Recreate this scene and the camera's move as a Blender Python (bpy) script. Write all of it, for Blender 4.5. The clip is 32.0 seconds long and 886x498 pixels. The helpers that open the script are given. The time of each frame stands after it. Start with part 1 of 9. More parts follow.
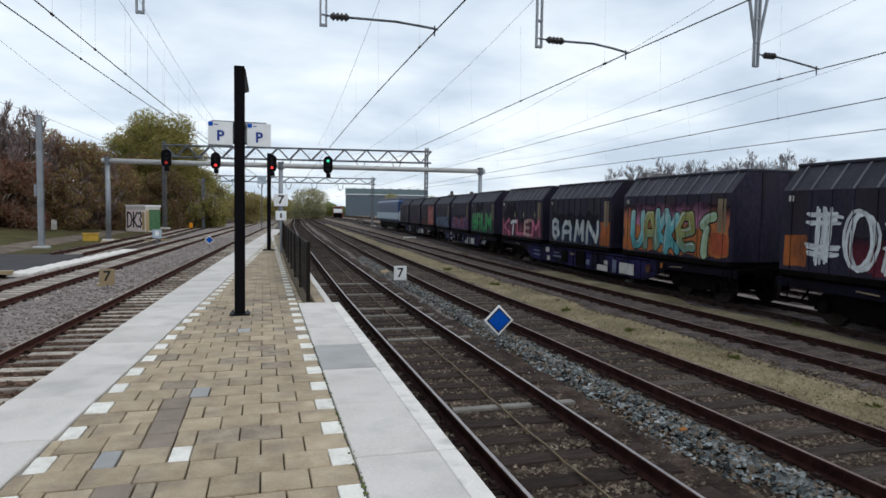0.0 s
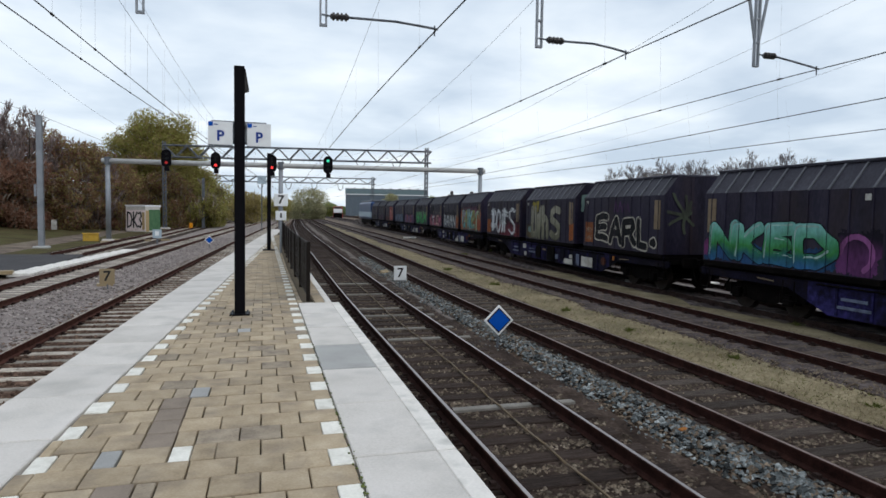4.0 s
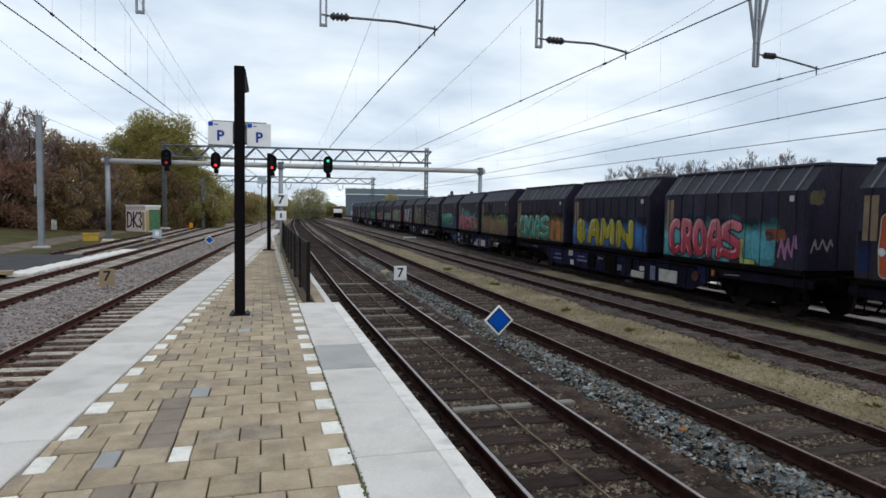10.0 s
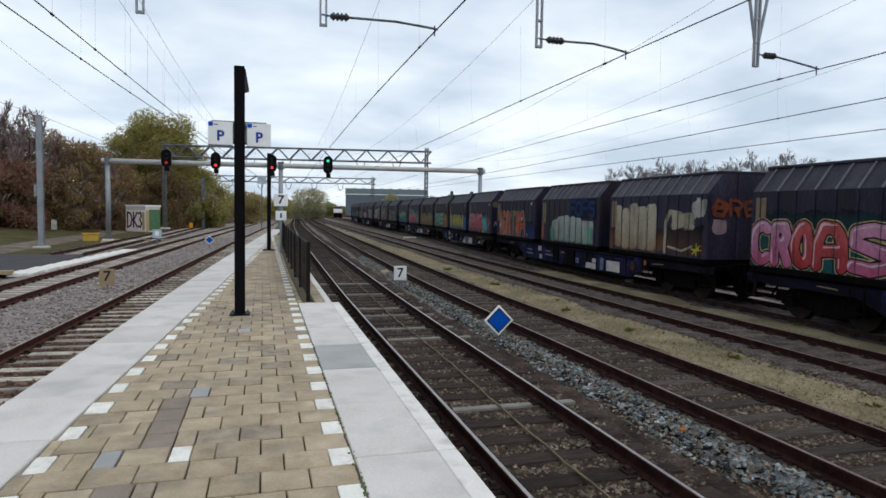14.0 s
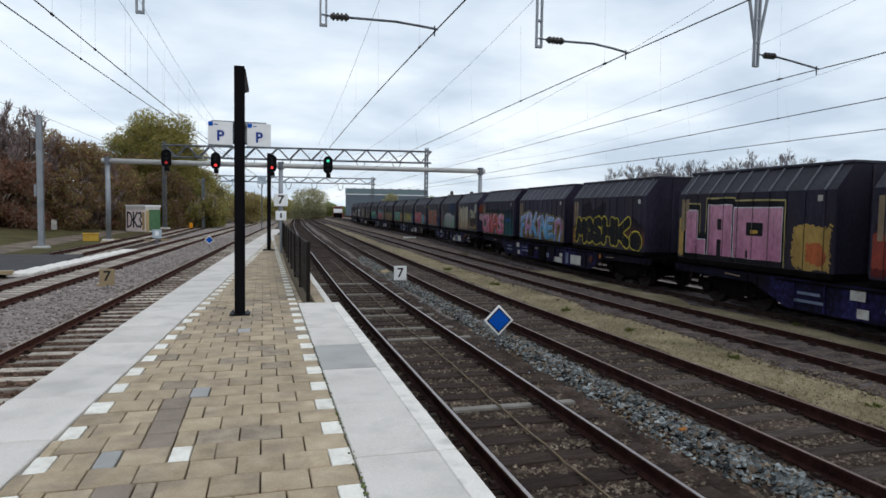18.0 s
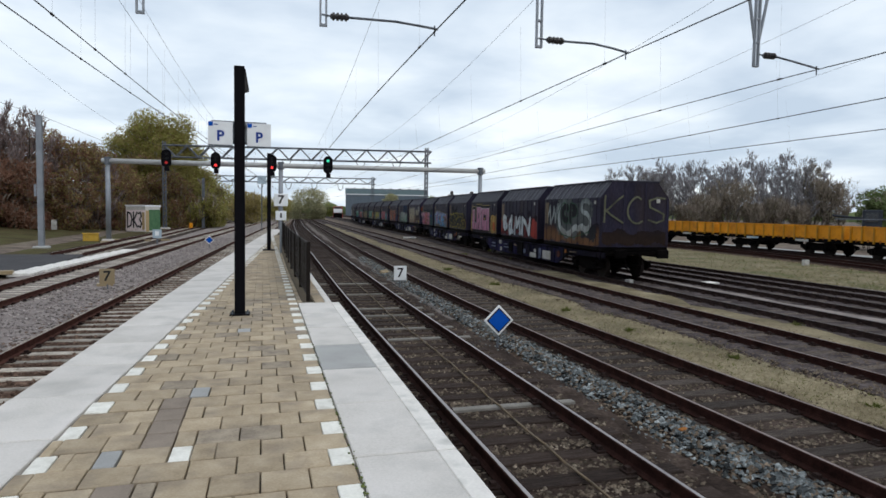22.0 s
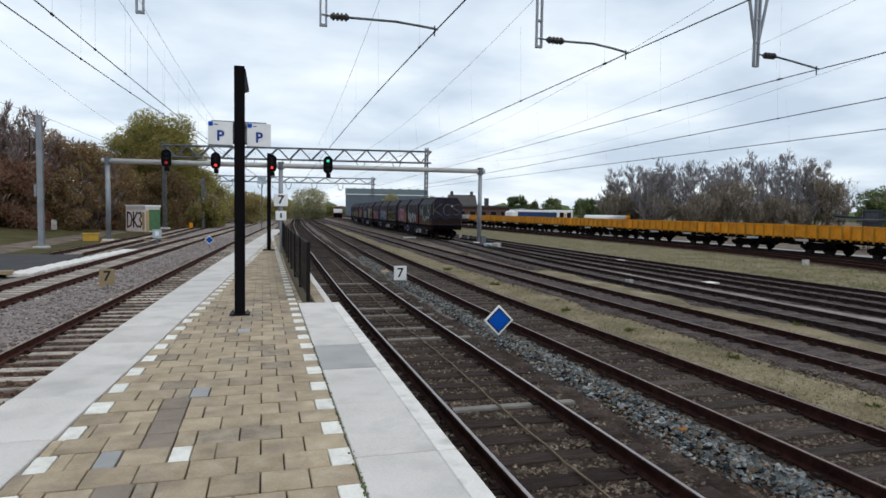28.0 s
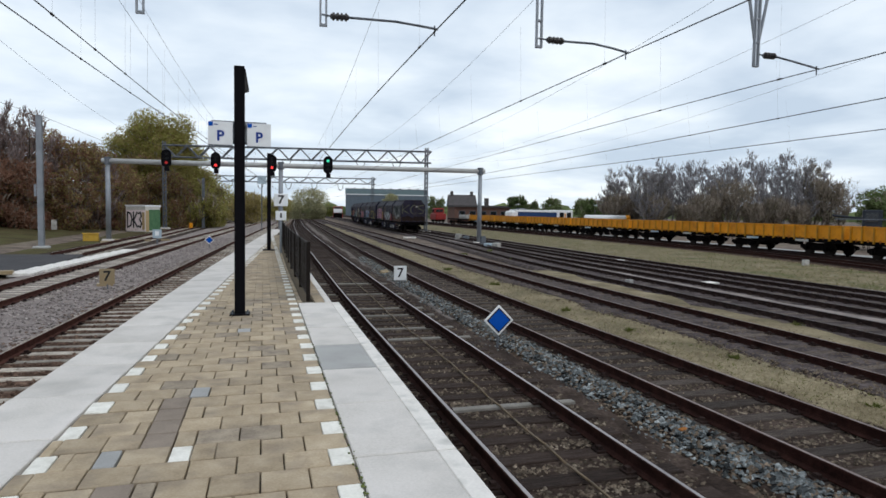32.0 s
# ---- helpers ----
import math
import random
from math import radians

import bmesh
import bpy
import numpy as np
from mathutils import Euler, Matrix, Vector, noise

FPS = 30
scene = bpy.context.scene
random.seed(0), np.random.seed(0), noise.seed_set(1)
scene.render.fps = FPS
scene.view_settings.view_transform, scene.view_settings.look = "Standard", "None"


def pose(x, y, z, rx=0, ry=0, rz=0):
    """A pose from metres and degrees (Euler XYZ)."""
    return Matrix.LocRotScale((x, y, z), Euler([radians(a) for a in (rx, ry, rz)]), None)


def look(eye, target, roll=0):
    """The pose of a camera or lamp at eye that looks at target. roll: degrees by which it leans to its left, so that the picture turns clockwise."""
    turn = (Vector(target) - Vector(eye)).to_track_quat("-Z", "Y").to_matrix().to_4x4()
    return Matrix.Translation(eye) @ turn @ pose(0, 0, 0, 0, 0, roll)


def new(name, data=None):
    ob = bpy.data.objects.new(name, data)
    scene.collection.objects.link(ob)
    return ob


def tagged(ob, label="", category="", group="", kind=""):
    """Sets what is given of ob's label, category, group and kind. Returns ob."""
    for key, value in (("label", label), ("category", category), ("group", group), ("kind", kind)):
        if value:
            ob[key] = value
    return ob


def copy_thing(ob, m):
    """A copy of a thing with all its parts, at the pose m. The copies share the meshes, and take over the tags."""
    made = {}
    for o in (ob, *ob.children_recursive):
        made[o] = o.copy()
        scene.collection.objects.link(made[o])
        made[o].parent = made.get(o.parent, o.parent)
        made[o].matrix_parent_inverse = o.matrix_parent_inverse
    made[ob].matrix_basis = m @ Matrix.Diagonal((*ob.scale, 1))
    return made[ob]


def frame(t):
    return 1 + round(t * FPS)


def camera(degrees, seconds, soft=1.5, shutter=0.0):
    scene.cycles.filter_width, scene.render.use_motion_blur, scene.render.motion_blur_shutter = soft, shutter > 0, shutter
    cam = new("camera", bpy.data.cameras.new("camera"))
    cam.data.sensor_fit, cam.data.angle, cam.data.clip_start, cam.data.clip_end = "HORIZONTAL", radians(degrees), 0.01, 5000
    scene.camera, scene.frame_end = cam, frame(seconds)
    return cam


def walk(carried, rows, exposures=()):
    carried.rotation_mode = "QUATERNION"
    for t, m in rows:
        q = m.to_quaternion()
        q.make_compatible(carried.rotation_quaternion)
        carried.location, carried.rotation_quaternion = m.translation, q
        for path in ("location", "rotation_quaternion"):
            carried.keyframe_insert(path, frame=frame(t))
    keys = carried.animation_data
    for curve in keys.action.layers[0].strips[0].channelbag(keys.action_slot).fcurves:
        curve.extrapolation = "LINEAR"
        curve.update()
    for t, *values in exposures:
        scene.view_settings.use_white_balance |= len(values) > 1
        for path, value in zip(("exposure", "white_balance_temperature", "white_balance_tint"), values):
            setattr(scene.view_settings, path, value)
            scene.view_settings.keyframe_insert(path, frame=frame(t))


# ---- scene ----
cam = camera(69.9, 32.0, soft=1.6)
EYE = Vector((0, 0, 1.663))
YAW, PITCH = 0.2764, 0.0589
AIM = Vector((math.sin(YAW) * math.cos(PITCH), math.cos(YAW) * math.cos(PITCH), -math.sin(PITCH)))
STAND = look(EYE, EYE + AIM, 0.951)
walk(cam, [(0, STAND), (32, STAND)], exposures=[(0, 0.05), (32, 0.05)])

# ---- world and sun: an overcast spring day ----
world = bpy.data.worlds.new("overcast")
scene.world = world
world.use_nodes = True
wn, wl = world.node_tree.nodes, world.node_tree.links
wn.clear()
SUN_AZ, SUN_EL = radians(150), radians(48)
sky = wn.new("ShaderNodeTexSky")
sky.sky_type, sky.sun_disc, sky.sun_elevation, sky.sun_rotation = "NISHITA", False, SUN_EL, SUN_AZ
skyg = wn.new("ShaderNodeVectorMath"); skyg.operation = "SCALE"; skyg.inputs["Scale"].default_value = 0.10
wl.new(sky.outputs["Color"], skyg.inputs[0])
tc = wn.new("ShaderNodeTexCoord")
sep = wn.new("ShaderNodeSeparateXYZ"); wl.new(tc.outputs["Generated"], sep.inputs[0])
# project the direction on a cloud ceiling, so that the clouds flatten towards the horizon
zup = wn.new("ShaderNodeMath"); zup.operation = "MAXIMUM"; zup.inputs[1].default_value = 0.0
wl.new(sep.outputs["Z"], zup.inputs[0])
zadd = wn.new("ShaderNodeMath"); zadd.operation = "ADD"; zadd.inputs[1].default_value = 0.16
wl.new(zup.outputs[0], zadd.inputs[0])
flat = []
for axis in "XY":
    dv = wn.new("ShaderNodeMath"); dv.operation = "DIVIDE"
    wl.new(sep.outputs[axis], dv.inputs[0]); wl.new(zadd.outputs[0], dv.inputs[1]); flat.append(dv)
comb = wn.new("ShaderNodeCombineXYZ")
wl.new(flat[0].outputs[0], comb.inputs[0]); wl.new(flat[1].outputs[0], comb.inputs[1])
cloud = wn.new("ShaderNodeTexNoise")
cloud.inputs["Scale"].default_value, cloud.inputs["Detail"].default_value, cloud.inputs["Roughness"].default_value = 1.05, 6, 0.5
cloud.inputs["Distortion"].default_value = 0.15
wl.new(comb.outputs[0], cloud.inputs["Vector"])
ramp = wn.new("ShaderNodeValToRGB")
ramp.color_ramp.elements[0].position, ramp.color_ramp.elements[0].color = 0.34, (0.58, 0.69, 0.825, 1)
ramp.color_ramp.elements[1].position, ramp.color_ramp.elements[1].color = 0.62, (0.995, 1.07, 1.12, 1)
mid = ramp.color_ramp.elements.new(0.48); mid.color = (0.775, 0.875, 0.985, 1)
east = wn.new("ShaderNodeVectorMath"); east.operation = "DOT_PRODUCT"; east.inputs[1].default_value = (0.80, 0.58, 0.14)
wl.new(tc.outputs["Generated"], east.inputs[0])
heavy = wn.new("ShaderNodeMapRange"); heavy.interpolation_type = "SMOOTHSTEP"
heavy.inputs["From Min"].default_value, heavy.inputs["From Max"].default_value, heavy.inputs["To Max"].default_value = 0.935, 1.0, -0.10
wl.new(east.outputs["Value"], heavy.inputs["Value"])
cover = wn.new("ShaderNodeMath"); cover.operation = "ADD"
wl.new(cloud.outputs["Fac"], cover.inputs[0]); wl.new(heavy.outputs["Result"], cover.inputs[1])
wl.new(cover.outputs[0], ramp.inputs["Fac"])
mixc = wn.new("ShaderNodeMix"); mixc.data_type = "RGBA"; mixc.inputs["Factor"].default_value = 0.9
wl.new(skyg.outputs[0], mixc.inputs[6]); wl.new(ramp.outputs["Color"], mixc.inputs[7])
bg = wn.new("ShaderNodeBackground"); bg.inputs["Strength"].default_value = 1.0
wl.new(mixc.outputs[2], bg.inputs["Color"])
wout = wn.new("ShaderNodeOutputWorld"); wl.new(bg.outputs[0], wout.inputs[0])
sun_data = bpy.data.lights.new("sun", "SUN")
sun_data.energy, sun_data.angle, sun_data.color = 0.7, radians(25), (1.0, 0.96, 0.9)
sun = new("sun", sun_data)
sun.matrix_world = look((0, 0, 60), Vector((0, 0, 60)) - Vector((math.sin(SUN_AZ) * math.cos(SUN_EL), math.cos(SUN_AZ) * math.cos(SUN_EL), math.sin(SUN_EL))))


# ---- materials ----
def material(name, stops, rough=0.8, metal=0.0, scale=3.0, detail=5.0, bump=0.0, fine=40.0, stretch=(1, 1, 1), piece=0.0, glow=None, spec=0.2, dirt=None, thin=0.0):
    """A surface from a ramp of colours over two noises; piece: how far each object differs in value; dirt: (colour, amount, scale)."""
    m = bpy.data.materials.new(name)
    m.use_nodes = True
    n, l = m.node_tree.nodes, m.node_tree.links
    bs = n["Principled BSDF"]
    bs.inputs["Roughness"].default_value, bs.inputs["Metallic"].default_value = rough, metal
    bs.inputs["Specular IOR Level"].default_value = spec
    t = n.new("ShaderNodeTexCoord")
    mp = n.new("ShaderNodeMapping"); mp.inputs["Scale"].default_value = stretch
    l.new(t.outputs["Object"], mp.inputs[0])
    info = n.new("ShaderNodeObjectInfo")
    shift = n.new("ShaderNodeVectorMath"); shift.operation = "MULTIPLY_ADD"
    shift.inputs[1].default_value, shift.inputs[2].default_value = (37, 53, 19), (0, 0, 0)
    l.new(info.outputs["Random"], shift.inputs[0])
    add = n.new("ShaderNodeVectorMath"); add.operation = "ADD"
    l.new(mp.outputs[0], add.inputs[0]); l.new(shift.outputs[0], add.inputs[1])
    big = n.new("ShaderNodeTexNoise"); big.inputs["Scale"].default_value, big.inputs["Detail"].default_value = scale, detail
    small = n.new("ShaderNodeTexNoise"); small.inputs["Scale"].default_value, small.inputs["Detail"].default_value = fine, 3
    l.new(add.outputs[0], big.inputs["Vector"]); l.new(add.outputs[0], small.inputs["Vector"])
    mx = n.new("ShaderNodeMix"); mx.inputs["Factor"].default_value = 0.4
    l.new(big.outputs["Fac"], mx.inputs[2]); l.new(small.outputs["Fac"], mx.inputs[3])
    rp = n.new("ShaderNodeValToRGB")
    el = rp.color_ramp.elements
    for i, c in enumerate(stops):
        at = 0.32 + 0.36 * i / max(1, len(stops) - 1)
        e = el[0] if i == 0 else (el[len(el) - 1] if i == len(stops) - 1 else el.new(at))
        e.position, e.color = at, (*c, 1)
    if len(stops) == 1:
        el[1].color = (*stops[0], 1)
    l.new(mx.outputs[0], rp.inputs["Fac"])
    colour = rp.outputs["Color"]
    if dirt:
        dn = n.new("ShaderNodeTexNoise"); dn.inputs["Scale"].default_value, dn.inputs["Detail"].default_value = dirt[2], 6
        l.new(add.outputs[0], dn.inputs["Vector"])
        dr = n.new("ShaderNodeMapRange"); dr.inputs["From Min"].default_value, dr.inputs["From Max"].default_value = 0.5, 0.72
        dr.inputs["To Max"].default_value = dirt[1]
        l.new(dn.outputs["Fac"], dr.inputs["Value"])
        dm = n.new("ShaderNodeMix"); dm.data_type = "RGBA"
        l.new(dr.outputs["Result"], dm.inputs["Factor"]); l.new(colour, dm.inputs[6]); dm.inputs[7].default_value = (*dirt[0], 1)
        colour = dm.outputs[2]
    if piece:
        geo = n.new("ShaderNodeNewGeometry")
        both = n.new("ShaderNodeMath"); both.operation = "ADD"
        l.new(info.outputs["Random"], both.inputs[0]); l.new(geo.outputs["Random Per Island"], both.inputs[1])
        wrap = n.new("ShaderNodeMath"); wrap.operation = "FRACT"; l.new(both.outputs[0], wrap.inputs[0])
        vr = n.new("ShaderNodeMapRange"); vr.inputs["To Min"].default_value, vr.inputs["To Max"].default_value = 1 - piece, 1 + piece
        l.new(wrap.outputs[0], vr.inputs["Value"])
        hs = n.new("ShaderNodeHueSaturation"); l.new(vr.outputs["Result"], hs.inputs["Value"]); l.new(colour, hs.inputs["Color"])
        colour = hs.outputs["Color"]
    l.new(colour, bs.inputs["Base Color"])
    if bump:
        bp = n.new("ShaderNodeBump"); bp.inputs["Strength"].default_value, bp.inputs["Distance"].default_value = bump, 0.02
        l.new(mx.outputs[0], bp.inputs["Height"]); l.new(bp.outputs[0], bs.inputs["Normal"])
    if thin:
        tl = n.new("ShaderNodeBsdfTranslucent"); l.new(colour, tl.inputs["Color"])
        ms = n.new("ShaderNodeMixShader"); ms.inputs[0].default_value = thin
        l.new(bs.outputs[0], ms.inputs[1]); l.new(tl.outputs[0], ms.inputs[2])
        l.new(ms.outputs[0], n["Material Output"].inputs[0])
    if glow:
        bs.inputs["Emission Color"].default_value, bs.inputs["Emission Strength"].default_value = (*glow[0], 1), glow[1]
    return m


M = {}
M["concrete"] = material("pale_concrete", [(0.486, 0.455, 0.418), (0.590, 0.553, 0.517), (0.663, 0.622, 0.588)], 0.85, scale=1.2, bump=0.15, fine=60, piece=0.06, dirt=((0.36, 0.35, 0.33), 0.5, 2.2))
M["edge"] = material("worn_white_edge", [(0.626, 0.594, 0.556), (0.782, 0.743, 0.70)], 0.8, scale=3, fine=50, dirt=((0.42, 0.41, 0.38), 0.7, 5))
M["paver"] = material("sandy_paver", [(0.290, 0.224, 0.148), (0.380, 0.301, 0.207), (0.456, 0.373, 0.270)], 0.9, scale=5, bump=0.4, fine=60, piece=0.13, dirt=((0.18, 0.145, 0.115), 0.6, 3.2))
M["paver_dark"] = material("dark_paver", [(0.19, 0.152, 0.122), (0.265, 0.216, 0.175)], 0.9, scale=6, bump=0.3, fine=70, piece=0.12)
M["paver_worn"] = material("stained_paver", [(0.215, 0.172, 0.128), (0.305, 0.250, 0.188), (0.38, 0.316, 0.238)], 0.9, scale=7, bump=0.3, fine=60, piece=0.12, dirt=((0.14, 0.112, 0.092), 0.6, 6))
M["concrete_grey"] = material("grey_concrete", [(0.33, 0.325, 0.315), (0.41, 0.405, 0.39)], 0.85, scale=1.4, bump=0.15, fine=60, dirt=((0.27, 0.26, 0.25), 0.5, 2.5))
M["paver_grey"] = material("grey_paver", [(0.285, 0.282, 0.275), (0.365, 0.362, 0.355)], 0.9, scale=5, bump=0.25, fine=70, piece=0.08)
M["paver_white"] = material("white_marker_tile", [(0.6324, 0.61, 0.5472), (0.816, 0.79, 0.7296)], 0.8, scale=9, fine=60, piece=0.08, dirt=((0.45, 0.42, 0.36), 0.6, 7))
M["joint"] = material("sandy_joint", [(0.0805, 0.066, 0.04725), (0.138, 0.11, 0.07875)], 0.95, scale=9, bump=0.4, spec=0.08)
M["moss"] = material("moss", [(0.06, 0.08, 0.02), (0.12, 0.14, 0.04)], 0.95, scale=20, bump=0.5)
M["ballast_dark"] = material("oiled_ballast", [(0.0160, 0.0108, 0.0088), (0.0420, 0.0295, 0.0240), (0.104, 0.077, 0.063)], 0.95, scale=2.0, bump=0.8, fine=22, spec=0.06)
M["stone"] = material("grey_ballast_stone", [(0.030, 0.033, 0.035), (0.100, 0.110, 0.112), (0.25, 0.265, 0.265)], 0.9, scale=5, bump=0.3, piece=1.0)
M["stone_mixed"] = material("mixed_tan_and_black_stone", [(0.030, 0.022, 0.017), (0.105, 0.082, 0.062), (0.24, 0.20, 0.155)], 0.9, scale=5, bump=0.3, piece=0.7, spec=0.08)
M["stone_rust"] = material("rust_stained_ballast_stone", [(0.060, 0.036, 0.027), (0.125, 0.080, 0.060), (0.22, 0.158, 0.122)], 0.9, scale=5, bump=0.3, piece=0.45, spec=0.06)
M["stone_pale"] = material("pale_ballast_stone", [(0.128, 0.108, 0.102), (0.238, 0.205, 0.194), (0.365, 0.318, 0.300)], 0.9, scale=5, bump=0.3, piece=0.45)
M["stone_warm"] = material("brown_ballast_stone", [(0.06272, 0.04646, 0.03468), (0.1299, 0.09789, 0.07258), (0.215, 0.1701, 0.129)], 0.9, scale=5, bump=0.3, piece=0.35, spec=0.08)
M["ballast_grey"] = material("grey_ballast_bed", [(0.127, 0.105, 0.096), (0.215, 0.181, 0.167), (0.300, 0.257, 0.238)], 0.95, scale=1.6, bump=0.9, fine=18)
M["sleeper"] = material("creosoted_sleeper", [(0.0170, 0.0118, 0.0100), (0.0375, 0.0265, 0.0222), (0.070, 0.051, 0.043)], 0.85, scale=4, bump=0.6, fine=30, stretch=(1, 8, 8), piece=0.3, spec=0.08)
M["sleeper_grey"] = material("grey_weathered_sleeper", [(0.026, 0.019, 0.016), (0.058, 0.046, 0.040), (0.105, 0.088, 0.076)], 0.85, scale=4, bump=0.6, fine=30, stretch=(1, 8, 8), piece=0.3, spec=0.08)
M["sleeper_pale"] = material("pale_sleeper", [(0.144, 0.1332, 0.1188), (0.2376, 0.2232, 0.2016)], 0.85, scale=4, bump=0.3, piece=0.1)
M["sleeper_worn"] = material("weathered_sleeper", [(0.13, 0.108, 0.090), (0.34, 0.300, 0.255), (0.60, 0.55, 0.48)], 0.85, scale=3, bump=0.5, fine=24, stretch=(1, 5, 5), piece=0.4)
M["rust"] = material("rusty_rail", [(0.0135, 0.0056, 0.0045), (0.0280, 0.0112, 0.0088), (0.0500, 0.0205, 0.0160)], 0.85, scale=6, bump=0.3, fine=50, spec=0.08)
M["rust_red"] = material("red_brown_rail", [(0.032, 0.013, 0.010), (0.066, 0.027, 0.020), (0.105, 0.048, 0.036)], 0.85, scale=6, bump=0.3, fine=50, spec=0.08)
M["rail_top"] = material("polished_rail_head", [(0.30, 0.268, 0.258), (0.42, 0.385, 0.372)], 0.4, metal=0.9, scale=5, stretch=(1, 0.2, 1))
M["rail_tan"] = material("worn_tan_rail_head", [(0.24, 0.205, 0.165), (0.38, 0.335, 0.28)], 0.5, metal=0.4, scale=5, stretch=(1, 0.2, 1))
M["rail_dull"] = material("dull_rail_head", [(0.07225, 0.04675, 0.03655), (0.1275, 0.0935, 0.0782)], 0.5, metal=0.4, scale=5, stretch=(1, 0.2, 1))
M["rail_rosy"] = material("worn_rosy_rail_head", [(0.16, 0.115, 0.10), (0.27, 0.21, 0.19)], 0.45, metal=0.5, scale=5, stretch=(1, 0.2, 1))
M["rail_dark"] = material("dark_rail_head", [(0.06, 0.048, 0.044), (0.13, 0.108, 0.10)], 0.5, metal=0.4, scale=5, stretch=(1, 0.2, 1), spec=0.1)
M["rust_dark"] = material("sooty_rail", [(0.013, 0.0085, 0.0078), (0.029, 0.0185, 0.0165), (0.055, 0.036, 0.031)], 0.85, scale=6, bump=0.3, fine=50, spec=0.05)
M["ballast_cinder"] = material("grey_brown_cinders", [(0.026, 0.0205, 0.0205), (0.066, 0.053, 0.0525), (0.150, 0.125, 0.120)], 0.95, scale=2.2, bump=0.9, fine=16, spec=0.05)
M["ballast_rust"] = material("rust_stained_ballast_bed", [(0.042, 0.024, 0.018), (0.092, 0.058, 0.043), (0.18, 0.125, 0.096)], 0.95, scale=1.8, bump=0.8, fine=14, spec=0.05)
M["ballast_far"] = material("dusty_grey_brown_ballast", [(0.066, 0.054, 0.049), (0.135, 0.114, 0.104), (0.235, 0.204, 0.188)], 0.95, scale=1.6, bump=0.8, fine=14, spec=0.05)
M["ballast_brown"] = material("brown_cinder_ballast", [(0.03409, 0.02117, 0.01601), (0.07604, 0.05057, 0.03754), (0.1639, 0.1152, 0.0839)], 0.95, scale=1.8, bump=0.8, fine=14, spec=0.05)
M["sleeper_yard"] = material("grey_brown_sleeper", [(0.0425, 0.0325, 0.0275), (0.09, 0.0725, 0.06125), (0.1625, 0.1363, 0.1175)], 0.85, scale=4, bump=0.6, fine=30, stretch=(1, 8, 8), piece=0.3, spec=0.06)
M["soil"] = material("bare_yard_soil", [(0.06492, 0.04873, 0.04086), (0.1384, 0.108, 0.08938), (0.247, 0.1975, 0.1608)], 0.95, scale=0.9, detail=9, bump=0.6, fine=9, spec=0.06, dirt=((0.22, 0.188, 0.14), 0.6, 0.35))
M["sand"] = material("dry_grass_and_sand", [(0.105, 0.083, 0.050), (0.205, 0.168, 0.105), (0.32, 0.270, 0.178)], 0.95, scale=1.1, detail=9, bump=0.6, fine=14, dirt=((0.095, 0.083, 0.05), 0.75, 0.8), spec=0.06)
M["grass"] = material("rough_spring_grass", [(0.075, 0.066, 0.036), (0.14, 0.118, 0.066), (0.205, 0.170, 0.105), (0.27, 0.24, 0.19)], 0.95, scale=0.9, detail=10, bump=0.6, fine=6, dirt=((0.055, 0.072, 0.02), 0.85, 0.45), spec=0.06)
M["grass_dull"] = material("brownish_rough_grass", [(0.042, 0.035, 0.018), (0.076, 0.063, 0.030), (0.122, 0.098, 0.053)], 0.95, scale=0.5, detail=9, bump=0.6, fine=10, dirt=((0.055, 0.075, 0.018), 0.7, 0.5), spec=0.06)
M["pale_road"] = material("pale_gravel_road", [(0.26, 0.255, 0.25), (0.36, 0.355, 0.345)], 0.95, scale=0.6, bump=0.3, fine=20, spec=0.06)
M["machine"] = material("dark_machine_paint", [(0.018, 0.021, 0.028), (0.035, 0.04, 0.05)], 0.5, scale=2)
M["pink_paint"] = material("pinkish_white_wall_paint", [(0.704, 0.5888, 0.5888), (0.896, 0.7808, 0.768)], 0.7, scale=2.5, dirt=((0.3, 0.26, 0.26), 0.5, 4))
M["green_paint"] = material("green_wall_paint", [(0.05, 0.12, 0.06), (0.10, 0.20, 0.10)], 0.7, scale=2.5)
M["tan_paint"] = material("tan_wall_paint", [(0.34, 0.24, 0.12), (0.45, 0.33, 0.18)], 0.7, scale=4)
M["asphalt"] = material("asphalt", [(0.040, 0.038, 0.041), (0.066, 0.063, 0.066)], 0.9, scale=1, bump=0.2, fine=60)
M["black_steel"] = material("black_lacquered_steel", [(0.0026, 0.0022, 0.0034), (0.005, 0.0043, 0.0062)], 0.6, scale=3, spec=0.07)
M["dark_mesh"] = material("dark_brown_grille", [(0.010, 0.0075, 0.0065), (0.02, 0.015, 0.013)], 0.6, scale=4, spec=0.08)
M["galv_pale"] = material("weathered_pale_steel", [(0.36, 0.355, 0.35), (0.50, 0.49, 0.475)], 0.6, metal=0.2, scale=2, fine=30)
M["galv"] = material("galvanised_steel", [(0.22, 0.235, 0.26), (0.32, 0.335, 0.36)], 0.55, metal=0.5, scale=2, fine=30)
M["galv_dark"] = material("weathered_galvanised_steel", [(0.10, 0.11, 0.125), (0.16, 0.17, 0.19)], 0.6, metal=0.4, scale=2, fine=30)
M["wire"] = material("copper_grey_wire", [(0.05, 0.05, 0.055), (0.09, 0.09, 0.095)], 0.5, metal=0.5)
M["insul"] = material("dark_insulator", [(0.03, 0.028, 0.03), (0.06, 0.055, 0.055)], 0.35)
